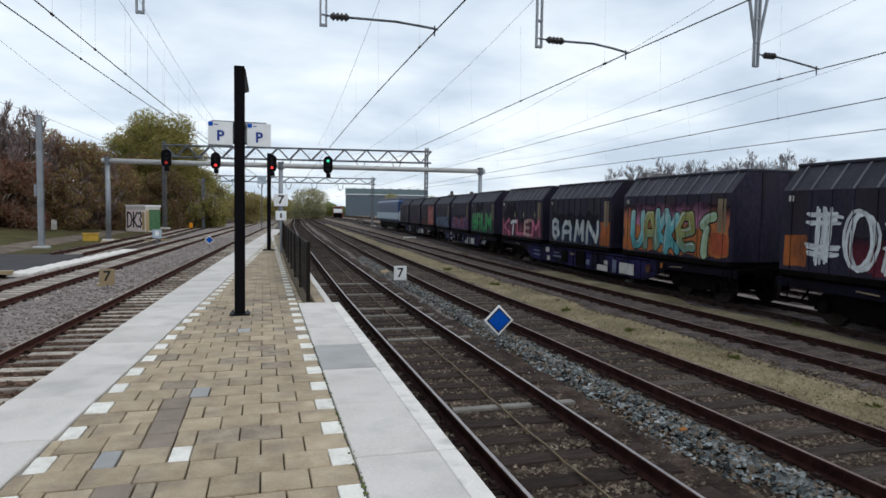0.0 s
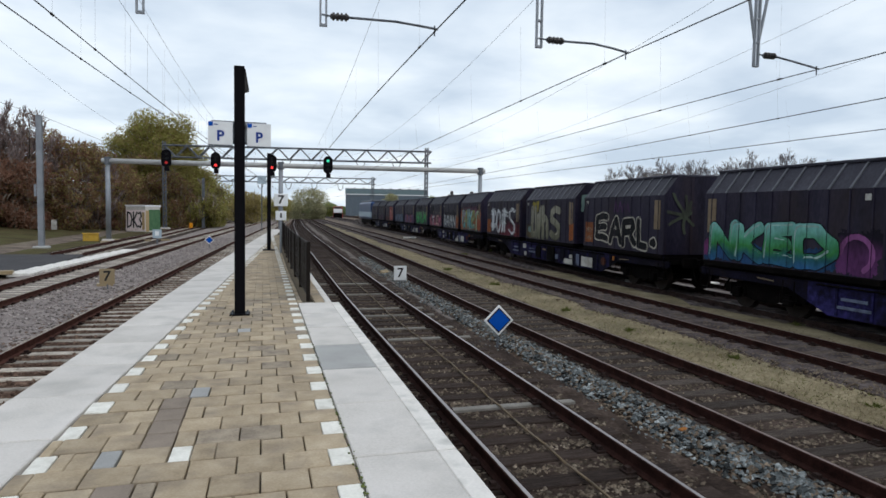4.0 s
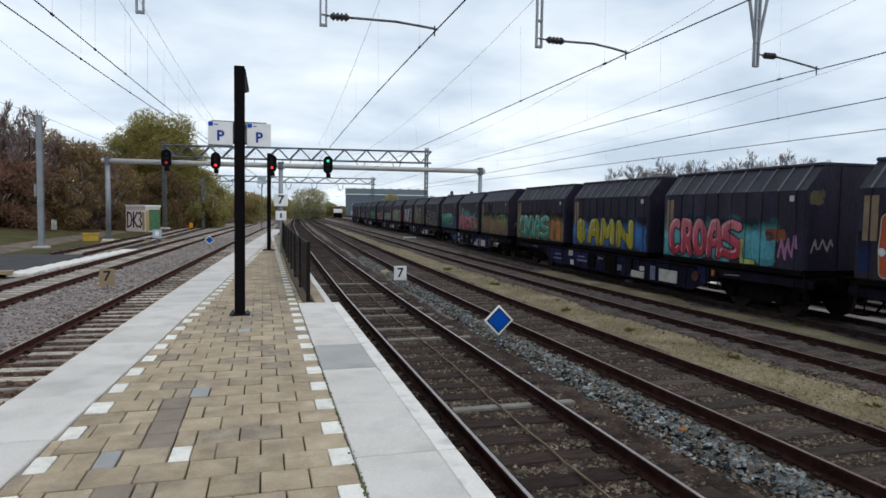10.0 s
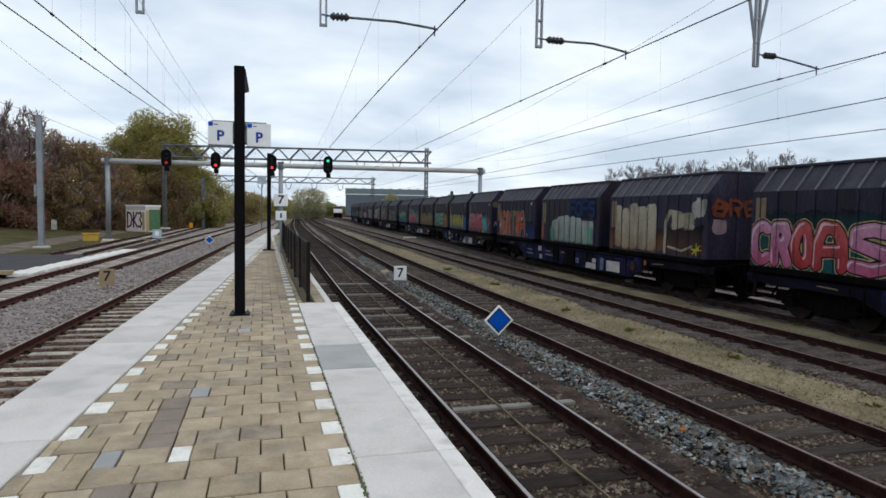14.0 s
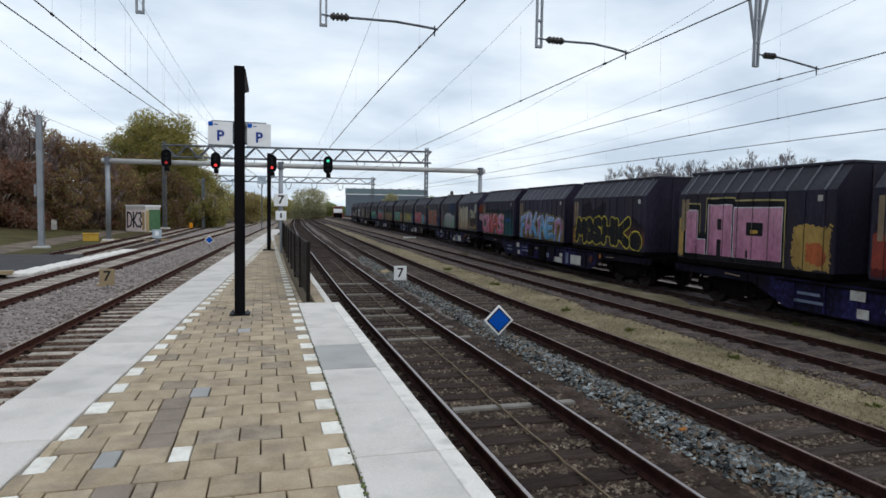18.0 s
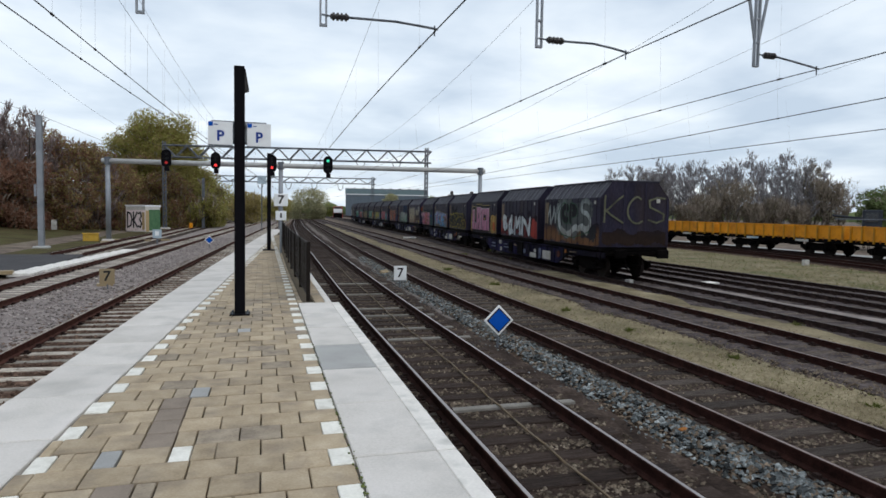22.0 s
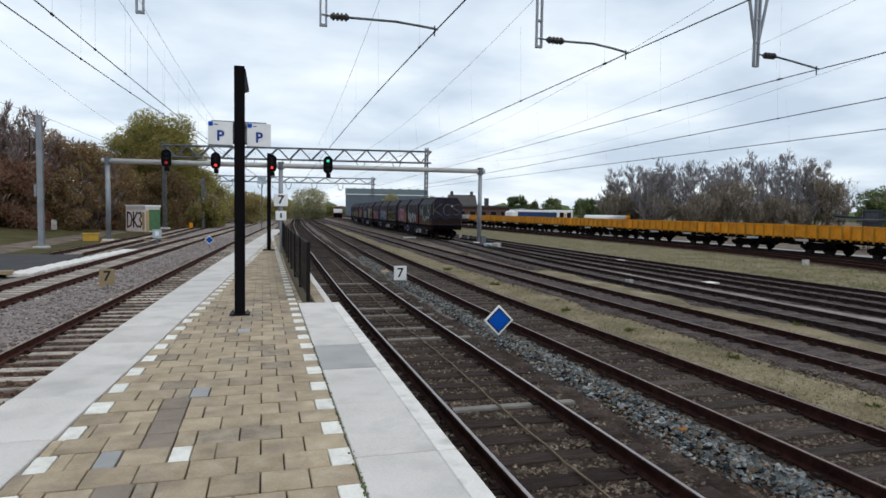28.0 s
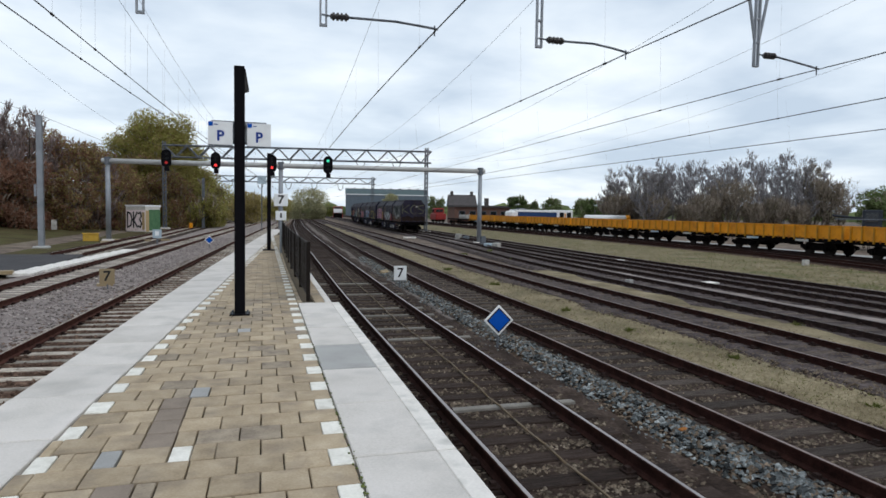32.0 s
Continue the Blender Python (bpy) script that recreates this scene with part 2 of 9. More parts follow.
M["white"] = material("white_enamel", [(0.72, 0.73, 0.74), (0.82, 0.83, 0.84)], 0.4, scale=2, dirt=((0.5, 0.5, 0.48), 0.4, 3), spec=0.5)
M["blue_sign"] = material("blue_enamel", [(0.0, 0.062, 0.36), (0.002, 0.088, 0.46)], 0.5, scale=2, spec=0.12)
M["navy_print"] = material("blue_print", [(0.008, 0.03, 0.20), (0.015, 0.05, 0.26)], 0.4)
M["black_print"] = material("black_print", [(0.012, 0.012, 0.012), (0.02, 0.02, 0.02)], 0.5)
M["cream"] = material("faded_cream_enamel", [(0.248, 0.186, 0.1056), (0.3224, 0.2542, 0.1584)], 0.5, scale=3, dirt=((0.3, 0.2, 0.1), 0.6, 6))
M["body"] = material("sooty_purple_black_paint", [(0.0074, 0.0062, 0.0138), (0.0182, 0.0154, 0.0312), (0.0345, 0.0300, 0.0510)], 0.5, scale=1.1, fine=18, stretch=(1, 1, 0.35), piece=0.25, dirt=((0.028, 0.018, 0.014), 0.55, 0.9), spec=0.14)
# sky light on shoulders and roof caps is put into this paler tone
M["slope"] = material("dusty_roof_slope", [(0.018, 0.017, 0.026), (0.033, 0.032, 0.044), (0.054, 0.053, 0.070)], 0.55, scale=1.4, fine=18, stretch=(1, 1, 0.35), piece=0.2, spec=0.12)
# highlights along the shoulder ribs, painted as a pale colour
M["slope_rib"] = material("worn_pale_rib", [(0.085, 0.087, 0.10), (0.14, 0.142, 0.16)], 0.6, scale=2, fine=18, spec=0.12)
M["frame_blue"] = material("grimy_blue_frame_paint", [(0.003, 0.0025, 0.005), (0.005, 0.0043, 0.013), (0.014, 0.012, 0.054), (0.032, 0.027, 0.125)], 0.65, scale=0.8, fine=9, piece=0.2, dirt=((0.0045, 0.0038, 0.0045), 1.0, 0.55), spec=0.08)
M["frame_end"] = material("greasy_blue_black_frame_end", [(0.0028, 0.0024, 0.005), (0.0055, 0.0048, 0.011), (0.010, 0.0088, 0.026)], 0.7, scale=1.2, fine=14, dirt=((0.018, 0.011, 0.007), 0.5, 2.0), spec=0.06)
# greasy gear, taken near black so that the shade under the wagons is included
M["grime_shade"] = material("greasy_black_running_gear", [(0.0012, 0.0010, 0.0011), (0.0032, 0.0026, 0.0026), (0.009, 0.007, 0.0062)], 0.75, scale=3, fine=20, spec=0.03)
M["wheel"] = material("brown_wheel_steel", [(0.010, 0.0075, 0.0065), (0.026, 0.019, 0.016)], 0.7, metal=0.2, scale=4)
M["plate"] = material("dirty_white_plate", [(0.26, 0.25, 0.23), (0.48, 0.47, 0.44)], 0.6, scale=2.5, piece=0.15, dirt=((0.2, 0.17, 0.14), 0.7, 3))
M["dim_print"] = material("dim_blue_grey_print", [(0.07, 0.085, 0.14), (0.14, 0.16, 0.23)], 0.6, scale=5, dirt=((0.01, 0.01, 0.02), 0.7, 4))
M["ochre"] = material("faded_ochre_panel", [(0.12, 0.085, 0.05), (0.20, 0.15, 0.10)], 0.6, scale=3)
M["yellow"] = material("yellow_wagon_paint", [(0.50, 0.175, 0.005), (0.63, 0.240, 0.008), (0.71, 0.285, 0.013)], 0.5, scale=1.0, fine=10, piece=0.1, dirt=((0.24, 0.09, 0.015), 0.45, 1.4))
M["mustard"] = material("mustard_plastic", [(0.40, 0.235, 0.03), (0.54, 0.34, 0.055)], 0.6, scale=3, dirt=((0.2, 0.13, 0.05), 0.5, 4))
# darker copy of the wagon yellow, with the stakes' shade in the colour
M["yellow_rib"] = material("shaded_yellow_rib", [(0.34, 0.16, 0.012), (0.45, 0.22, 0.02)], 0.55, scale=1.5, dirt=((0.16, 0.09, 0.03), 0.6, 2))
M["orange_rust"] = material("orange_rust_sill", [(0.22, 0.075, 0.015), (0.33, 0.13, 0.03)], 0.7, scale=3)
M["loco_blue"] = material("blue_loco_paint", [(0.00825, 0.033, 0.1045), (0.0165, 0.0495, 0.1485)], 0.4, scale=2, spec=0.5)
M["glass"] = material("dark_window_glass", [(0.01, 0.012, 0.015), (0.02, 0.022, 0.025)], 0.08, spec=0.6)
M["brick"] = material("red_brown_brick", [(0.10, 0.055, 0.043), (0.165, 0.095, 0.075)], 0.9, scale=3, fine=30)
M["rooftile"] = material("dark_roof_tile", [(0.05, 0.045, 0.045), (0.09, 0.08, 0.08)], 0.8, scale=2, fine=20)
M["shed_teal"] = material("blue_green_cladding", [(0.115, 0.165, 0.180), (0.165, 0.225, 0.24)], 0.5, scale=0.6)
M["shed"] = material("blue_grey_cladding", [(0.085, 0.108, 0.135), (0.13, 0.158, 0.185)], 0.6, scale=0.5, stretch=(6, 1, 0.3))
M["shed_light"] = material("pale_blue_cladding", [(0.32, 0.40, 0.46), (0.42, 0.50, 0.56)], 0.5, scale=0.6)
M["bark"] = material("grey_brown_bark", [(0.05, 0.04, 0.033), (0.10, 0.082, 0.07)], 0.95, scale=3, fine=14, bump=0.5, spec=0.08)
# the light blue-grey carries the air haze before the distant bare trees
M["twig"] = material("bare_twigs", [(0.17, 0.16, 0.168), (0.29, 0.275, 0.285)], 0.95, scale=1, piece=0.3, spec=0.05)
M["twig_plum"] = material("plum_brown_twigs", [(0.17, 0.13, 0.125), (0.29, 0.235, 0.225)], 0.95, scale=1, piece=0.3, spec=0.05)
M["twig_brown"] = material("brown_budding_twigs", [(0.20, 0.165, 0.135), (0.31, 0.26, 0.215)], 0.95, scale=1, piece=0.3, spec=0.05)
M["leaf_green"] = material("spring_leaves", [(0.24, 0.235, 0.065), (0.37, 0.355, 0.105)], 0.8, scale=0.3, piece=0.2, spec=0.05, thin=0.5)
M["leaf_brown"] = material("russet_leaves", [(0.185, 0.096, 0.066), (0.295, 0.165, 0.112)], 0.85, scale=0.3, piece=0.2, spec=0.05, thin=0.45)
M["leaf_olive"] = material("olive_leaves", [(0.25, 0.20, 0.08), (0.37, 0.295, 0.125)], 0.85, scale=0.3, piece=0.2, spec=0.05, thin=0.5)
M["bud_drab"] = material("drab_olive_buds", [(0.17, 0.145, 0.095), (0.27, 0.235, 0.16)], 0.9, scale=0.3, piece=0.25, spec=0.05, thin=0.4)
# distance haze over the far trees is put into this paler leaf colour
M["leaf_haze"] = material("pale_budding_leaves", [(0.30, 0.285, 0.16), (0.43, 0.41, 0.25)], 0.85, scale=0.3, piece=0.2, spec=0.05, thin=0.5)
M["leaf_dark"] = material("dark_green_leaves", [(0.028, 0.055, 0.016), (0.06, 0.095, 0.03)], 0.85, scale=0.3, piece=0.4, spec=0.05, thin=0.3)
M["leaf_mid"] = material("mid_green_leaves", [(0.11, 0.145, 0.058), (0.18, 0.22, 0.095)], 0.85, scale=0.3, piece=0.3, spec=0.05, thin=0.35)
M["straw"] = material("straw_coloured_grass", [(0.27, 0.225, 0.14), (0.46, 0.40, 0.27)], 0.9, scale=2, piece=0.3, spec=0.05, thin=0.55)
M["weed"] = material("green_weed", [(0.10, 0.115, 0.03), (0.18, 0.195, 0.058)], 0.85, scale=3, piece=0.3, spec=0.05, thin=0.55)
M["red_dim"] = material("faintly_lit_red_lens", [(0.22, 0.02, 0.02)], 0.3, glow=((1.0, 0.05, 0.05), 0.22))
M["red_lamp"] = material("lit_red_lens", [(0.3, 0.02, 0.02)], 0.3, glow=((1.0, 0.05, 0.05), 1.1))
M["green_lamp"] = material("lit_green_lens", [(0.02, 0.12, 0.10)], 0.3, glow=((0.08, 1.0, 0.62), 0.7))
M["dark_lens"] = material("unlit_lens", [(0.01, 0.01, 0.012)], 0.15)
M["red_paint"] = material("red_paint", [(0.20, 0.02, 0.02), (0.30, 0.035, 0.03)], 0.5, scale=3)


# ---- building helpers ----
def mesh_of(bm, name, mat, smooth=False):
    me = bpy.data.meshes.new(name)
    bm.normal_update()
    bm.to_mesh(me)
    bm.free()
    for m in (mat if isinstance(mat, (list, tuple)) else [mat]):
        me.materials.append(m)
    if smooth:
        me.polygons.foreach_set("use_smooth", [True] * len(me.polygons))
    return me


def part(name, bm, mat, parent, label="", smooth=False, at=None):
    ob = new(name, mesh_of(bm, name, mat, smooth))
    ob.parent = parent
    if at is not None:
        ob.matrix_basis = at
    if label:
        ob["label"] = label
    return ob


def thing(name, label, category, m=None, group="", kind=""):
    ob = new(name)
    if m is not None:
        ob.matrix_basis = m
    return tagged(ob, label, category, group, kind)


def solid(name, bm, mat, label, category, kind="", group="", smooth=False):
    return tagged(new(name, mesh_of(bm, name, mat, smooth)), label, category, group, kind)


def box(bm, x0, x1, y0, y1, z0, z1, mi=0, bevel=0.0):
    v = [bm.verts.new((x, y, z)) for z in (z0, z1) for y in (y0, y1) for x in (x0, x1)]
    fs = [bm.faces.new([v[i] for i in q]) for q in ((0, 2, 3, 1), (4, 5, 7, 6), (0, 1, 5, 4), (2, 6, 7, 3), (0, 4, 6, 2), (1, 3, 7, 5))]
    for f in fs:
        f.material_index = mi
    if bevel:
        bmesh.ops.bevel(bm, geom=list({e for f in fs for e in f.edges}), offset=bevel, segments=1, affect="EDGES")
    return v


def bx(*a, **k):
    bm = bmesh.new()
    box(bm, *a, **k)
    return bm


def rod(bm, a, b, r, r2=None, seg=8, mi=0):
    a, b = Vector(a), Vector(b)
    r2 = r if r2 is None else r2
    d = (b - a)
    if d.length < 1e-6:
        return
    q = d.to_track_quat("Z", "Y")
    rings = []
    for c, rr in ((a, r), (b, r2)):
        rings.append([bm.verts.new(c + q @ Vector((math.cos(2 * math.pi * i / seg) * rr, math.sin(2 * math.pi * i / seg) * rr, 0))) for i in range(seg)])
    for i in range(seg):
        j = (i + 1) % seg
        f = bm.faces.new((rings[0][i], rings[0][j], rings[1][j], rings[1][i]))
        f.material_index = mi
    for ring, flip in ((rings[0], True), (rings[1], False)):
        f = bm.faces.new(ring[::-1] if flip else ring)
        f.material_index = mi


def tube(*a, **k):
    bm = bmesh.new()
    rod(bm, *a, **k)
    return bm


def extrude_x(profile, x0, x1, mi=0, bm=None):
    """A prism along x from a closed outline of (y, z)."""
    bm = bm or bmesh.new()
    n = len(profile)
    r = [[bm.verts.new((x, y, z)) for y, z in profile] for x in (x0, x1)]
    for i in range(n):
        j = (i + 1) % n
        bm.faces.new((r[0][i], r[1][i], r[1][j], r[0][j])).material_index = mi
    bm.faces.new(r[0]).material_index = mi
    bm.faces.new(r[1][::-1]).material_index = mi
    bmesh.ops.recalc_face_normals(bm, faces=bm.faces[:])
    return bm


def glyphs(name, text, size, mat, parent, m, depth=0.006, label="", spread=1.0, offset=0.0, shear=0.0):
    """Lettering as mesh, reading along its own x, up its own y."""
    cu = bpy.data.curves.new(name, "FONT")
    cu.body, cu.size, cu.extrude, cu.align_x, cu.align_y = text, size, depth, "CENTER", "CENTER"
    cu.space_character, cu.offset, cu.shear, cu.resolution_u = spread, offset, shear, 3
    tmp = bpy.data.objects.new(name, cu)
    me = bpy.data.meshes.new_from_object(tmp)
    bpy.data.objects.remove(tmp)
    me.name = name
    me.materials.clear()
    me.materials.append(mat)
    ob = new(name, me)
    ob.parent = parent
    ob.matrix_basis = m
    if label:
        ob["label"] = label
    return ob


# ---- the plan: railway lines as easy curves x(y) ----
PLAT, RAIL, BED = 0.0, -0.86, -1.06
YS = np.arange(-160.0, 700.0, 0.5)


class Line:
    def __init__(self, y0, x0, slopes):
        s = np.interp(YS, [a for a, b in slopes], [b for a, b in slopes])
        x = np.cumsum(s) * 0.5
        self.xs = x - np.interp(y0, YS, x) + x0
        self.arc = np.concatenate([[0], np.cumsum(np.hypot(np.diff(YS), np.diff(self.xs)))])
        self.arc -= np.interp(0, YS, self.arc)

    def x(self, y):
        return float(np.interp(y, YS, self.xs))

    def at(self, s):
        """Place and heading at s metres along the line from y = 0."""
        y = float(np.interp(s, self.arc, YS))
        return self.x(y), y

    def side(self, y, off):
        x = self.x(y)
        d = (self.x(y + 0.5) - self.x(y - 0.5))
        k = math.hypot(1, d)
        return x + off / k, y - off * d / k


LINES = {
    "platform_track": Line(10, 3.04, [(12, 0), (22, 0.018), (50, 0.022), (75, 0.03), (110, 0.045), (300, 0.06)]),
    "siding": Line(10, 6.33, [(14, -0.01), (22, 0.015), (30, 0.027), (50, 0.031), (90, 0.037), (300, 0.045)]),
    "sand_siding": Line(10, 10.42, [(18, 0.0), (28, 0.012), (40, 0.025), (90, 0.026), (300, 0.04)]),
    "freight_track": Line(15, 13.78, [(18, 0.015), (28, 0.04), (38, 0.082), (56, 0.082), (68, 0.03), (90, 0.02), (110, 0.04), (130, 0.08), (150, 0.13), (180, 0.20), (400, 0.20)]),
    "yard_track": Line(20, 16.9, [(25, 0.0), (38, 0.03), (60, 0.045), (100, 0.02)]),
    "outer_yard_track": Line(22, 19.85, [(25, -0.01), (38, 0.015), (60, 0.03), (100, 0.015)]),
    "front_storage_track": Line(45, 34.1, [(22, 0.30), (30, 0.18), (42, 0.03), (60, 0.0), (120, -0.01)]),
    "storage_track": Line(45, 38.1, [(22, 0.30), (30, 0.18), (42, 0.03), (60, 0.0), (120, -0.01)]),
    "main_track": Line(12, -3.54, [(12, 0.05), (36, 0.054), (60, 0.060), (90, 0.066)]),
    "second_main_track": Line(12, -7.70, [(12, 0.047), (36, 0.050), (60, 0.056), (90, 0.065)]),
    "branch_track": Line(36, -10.14, [(36, 0.018), (90, 0.019), (200, 0.04)]),
}


# ---- ground ----
def sheet(name, xs, ys, zfun, mat, label, category, kind="structure"):
    bm = bmesh.new()
    grid = [[bm.verts.new((x, y, zfun(x, y))) for x in xs] for y in ys]
    for a, b in zip(grid[:-1], grid[1:]):
        for i in range(len(xs) - 1):
            bm.faces.new((a[i], a[i + 1], b[i + 1], b[i]))
    return solid(name, bm, mat, label, category, kind)


def lie(x, y):
    """The ground: flat yard, a low bank under the trees on the west side."""
    rise = 1.2 * min(1, max(0, (-15 - x) / 12)) + 1.6 * min(1, max(0, (x - 48) / 25))
    return -1.16 + rise


sheet("ground", [-2500, -600, -150, -60, -45, -38, -31, -24, -17, -12, -8, -4, 0, 5, 10, 15, 20, 25, 30, 36, 42, 46, 52, 58, 64, 71, 90, 150, 600, 2500],
      [-2500, -300, -60, -20, 0, 10, 20, 30, 40, 50, 60, 70, 80, 100, 130, 170, 230, 400, 900, 2500], lie, M["soil"], "dark bare yard soil with cinders between the tracks", "ground")


def band(name, la, oa, lb, ob_, y0, y1, z, mat, label, category, wob=0.12, step=1.0, skirt=0.12, kind="structure"):
    """A strip between two offset lines with uneven edges and sloping sides."""
    bm = bmesh.new()
    rows = []
    y = y0
    while y <= y1:
        xa = (la.side(y, oa)[0] if isinstance(la, Line) else la) + noise.noise(Vector((y * 0.6, oa, 1))) * wob
        xb = (lb.side(y, ob_)[0] if isinstance(lb, Line) else lb) + noise.noise(Vector((y * 0.6, ob_, 7))) * wob
        rows.append([bm.verts.new((xa - skirt * 1.5, y, z - skirt))] +
                    [bm.verts.new((xa + (xb - xa) * k, y, z + noise.noise(Vector((xa + (xb - xa) * k, y, 3))) * 0.012)) for k in (0, 0.25, 0.5, 0.75, 1)] +
                    [bm.verts.new((xb + skirt * 1.5, y, z - skirt))])
        y += step if y < 40 else step * 3
    for a, b in zip(rows[:-1], rows[1:]):
        for i in range(len(a) - 1):
            bm.faces.new((a[i], a[i + 1], b[i + 1], b[i]))
    return solid(name, bm, mat, label, category, kind)


LN = LINES
for key, mat, lab in (("platform_track", "ballast_dark", "oil-darkened ballast bed under the platform track"), ("siding", "ballast_dark", "dark ballast bed of a rusty siding"),
                      ("sand_siding", "ballast_cinder", "dark cindery ballast bed of a siding"), ("freight_track", "ballast_cinder", "dark ballast bed of the freight track"),
                      ("yard_track", "ballast_cinder", "grey brown ballast bed of a yard track"), ("outer_yard_track", "ballast_cinder", "grey brown ballast bed of a yard track"),
                      ("front_storage_track", "ballast_brown", "brown ballast bed of the empty track before the wagons"),
                      ("storage_track", "ballast_dark", "dark ballast bed under the parked yellow wagons"),
                      ("main_track", "ballast_rust", "dark brown ballast bed of the main track"), ("second_main_track", "ballast_grey", "grey ballast bed of the second main track"),
                      ("branch_track", "ballast_dark", "brown ballast bed of the branch track")):
    y0 = {"branch_track": 37, "storage_track": 10, "front_storage_track": 10}.get(key, -30)
    w = 1.55 if key in ("platform_track", "siding") else 1.25 if key in ("freight_track", "yard_track", "outer_yard_track", "sand_siding") else 1.9
    band("ballast_bed", LN[key], -w, LN[key], w, y0, 330, BED + (0.062 if key in ("sand_siding", "freight_track", "yard_track", "outer_yard_track") else 0.012), M[mat], lab, "ballast")
band("ballast_bed", LN["platform_track"], 1.5, LN["siding"], -1.45, -30, 60, BED - 0.02, M["ballast_brown"], "dark brown ballast between the platform track and the siding", "ballast", 0.05)
band("ballast_bed", LN["platform_track"], 1.55, LN["siding"], -1.6, 15, 130, BED + 0.03, M["ballast_far"], "dusty ballast between the platform track and the siding", "ballast", 0.3)
band("ballast_bed", LN["second_main_track"], 1.0, LN["main_track"], -0.9, -30, 200, BED + 0.03, M["ballast_grey"], "grey stone ballast between the two main tracks", "ballast", 0.05)
band("ballast_bed", LN["branch_track"], 1.5, LN["second_main_track"], -1.7, 30, 120, BED - 0.03, M["ballast_grey"], "grey ballast beside the second main track", "ballast", 0.05)
band("ballast_bed", LN["siding"], 1.5, LN["sand_siding"], -1.2, -30, 120, BED + 0.004, M["ballast_cinder"], "dark cinders beside the sandy strip", "ballast", 0.05)
band("grass_verge", LN["siding"], 1.30, LN["sand_siding"], -1.45, 0, 120, BED + 0.034, M["sand"], "strip of sandy soil with thin dry grass", "grass", 0.5, skirt=0.03)
band("sand_strip", LN["sand_siding"], 1.10, LN["freight_track"], -1.25, 5, 27, BED + 0.068, M["sand"], "narrow sandy strip between the siding and the freight track", "sand", 0.8, skirt=0.03)
band("gravel_strip", LN["freight_track"], 1.22, LN["yard_track"], -1.22, 5, 60, BED + 0.070, M["ballast_grey"], "patchy grey gravel strip between two yard tracks", "gravel", 0.35, skirt=0.03)
band("grass_verge", LN["outer_yard_track"], 2.6, LN["front_storage_track"], -1.7, 8, 150, BED - 0.005, M["grass"], "strip of yellowish spring grass before the parked wagons", "grass", 0.5)
band("gravel_path", LN["outer_yard_track"], 1.3, LN["outer_yard_track"], 2.7, 8, 150, BED - 0.012, M["ballast_grey"], "grey gravel path beside the yard tracks", "path", 0.3)
band("gravel_road", LN["storage_track"], 2.0, LN["storage_track"], 5.6, 8, 250, BED - 0.02, M["pale_road"], "pale gravel road behind the parked wagons", "road", 0.5)
band("grass_verge", -16.0, 0, LN["branch_track"], -2.0, 40, 220, BED - 0.02, M["grass_dull"], "rough spring grass beside the branch track", "grass", 0.5)
sheet("grass_bank", [-70, -60, -50, -42, -36, -31, -27, -24, -21, -18, -15.2], list(range(39, 140, 5)), lambda x, y: lie(x, y) + 0.04, M["grass_dull"], "brownish rough grass bank below the woodland", "grass")
band("access_road", -40.0, 0, -9.35, 0, 27.6, 38.6, -0.985, M["asphalt"], "dark asphalt access road ending at the tracks", "road", 0.15, skirt=0.05)
bm = bmesh.new()
for i in range(10):
    y = 27.6 + i * 1.5
    x = -9.0 + 0.12 * i
    box(bm, x - 0.42, x + 0.42, y, y + 1.46, -1.10, -0.955 + 0.006 * (i % 2), bevel=0.02)
solid("walkway", bm, M["edge"], "pale concrete slab walkway beside the second main track", "path", "structure")


# ---- railway tracks ----
def rail_mesh(line, off, y0, y1, top, web):
    """A flat-bottom rail as a swept section: foot, web, head."""
    sec = [(-0.070, -0.16), (0.070, -0.16), (0.070, -0.148), (0.012, -0.125), (0.010, -0.045), (0.036, -0.036), (0.036, -0.006), (0.030, 0.0), (0.02, 0.0008), (-0.02, 0.0008), (-0.030, 0.0), (-0.036, -0.006), (-0.036, -0.036), (-0.010, -0.045), (-0.012, -0.125), (-0.070, -0.148)]
    bm = bmesh.new()
    rings = []
    y = y0
    while y <= y1:
        ring = []
        for o, h in sec:
            px, py = line.side(y, off + o)
            ring.append(bm.verts.new((px, py, RAIL + h)))
        rings.append(ring)
        y += 1.0 if y < 50 else 4.0
    n = len(sec)
    for a, b in zip(rings[:-1], rings[1:]):
        for i in range(n):
            f = bm.faces.new((a[i], a[(i + 1) % n], b[(i + 1) % n], b[i]))
            f.material_index = 1 if i == 8 else 0
    bm.faces.new(rings[0][::-1])
    bm.faces.new(rings[-1])
    return mesh_of(bm, "rail", [web, top])


def sleeper_mesh(length, w, mat):
    """A sleeper with a chair plate and two screws under each rail."""
    bm = bx(-length / 2, length / 2, -w / 2, w / 2, -0.15, 0, bevel=0.012)
    for x in (-0.753, 0.753):
        box(bm, x - 0.17, x + 0.17, -0.075, 0.075, -0.01, 0.022, mi=1)
        for k in (-0.115, 0.115):
            box(bm, x + k - 0.028, x + k + 0.028, -0.035, 0.035, 0.02, 0.062, mi=1)
    return mesh_of(bm, "sleeper", [mat, M["rust_dark"]])


SL_DARK = [sleeper_mesh(2.5, w, M["sleeper"]) for w in (0.24, 0.26, 0.25)]
SL_GREY = [sleeper_mesh(2.5, w, M["sleeper_grey"]) for w in (0.24, 0.26, 0.25)]
SL_PALE = sleeper_mesh(2.5, 0.13, M["sleeper_pale"])
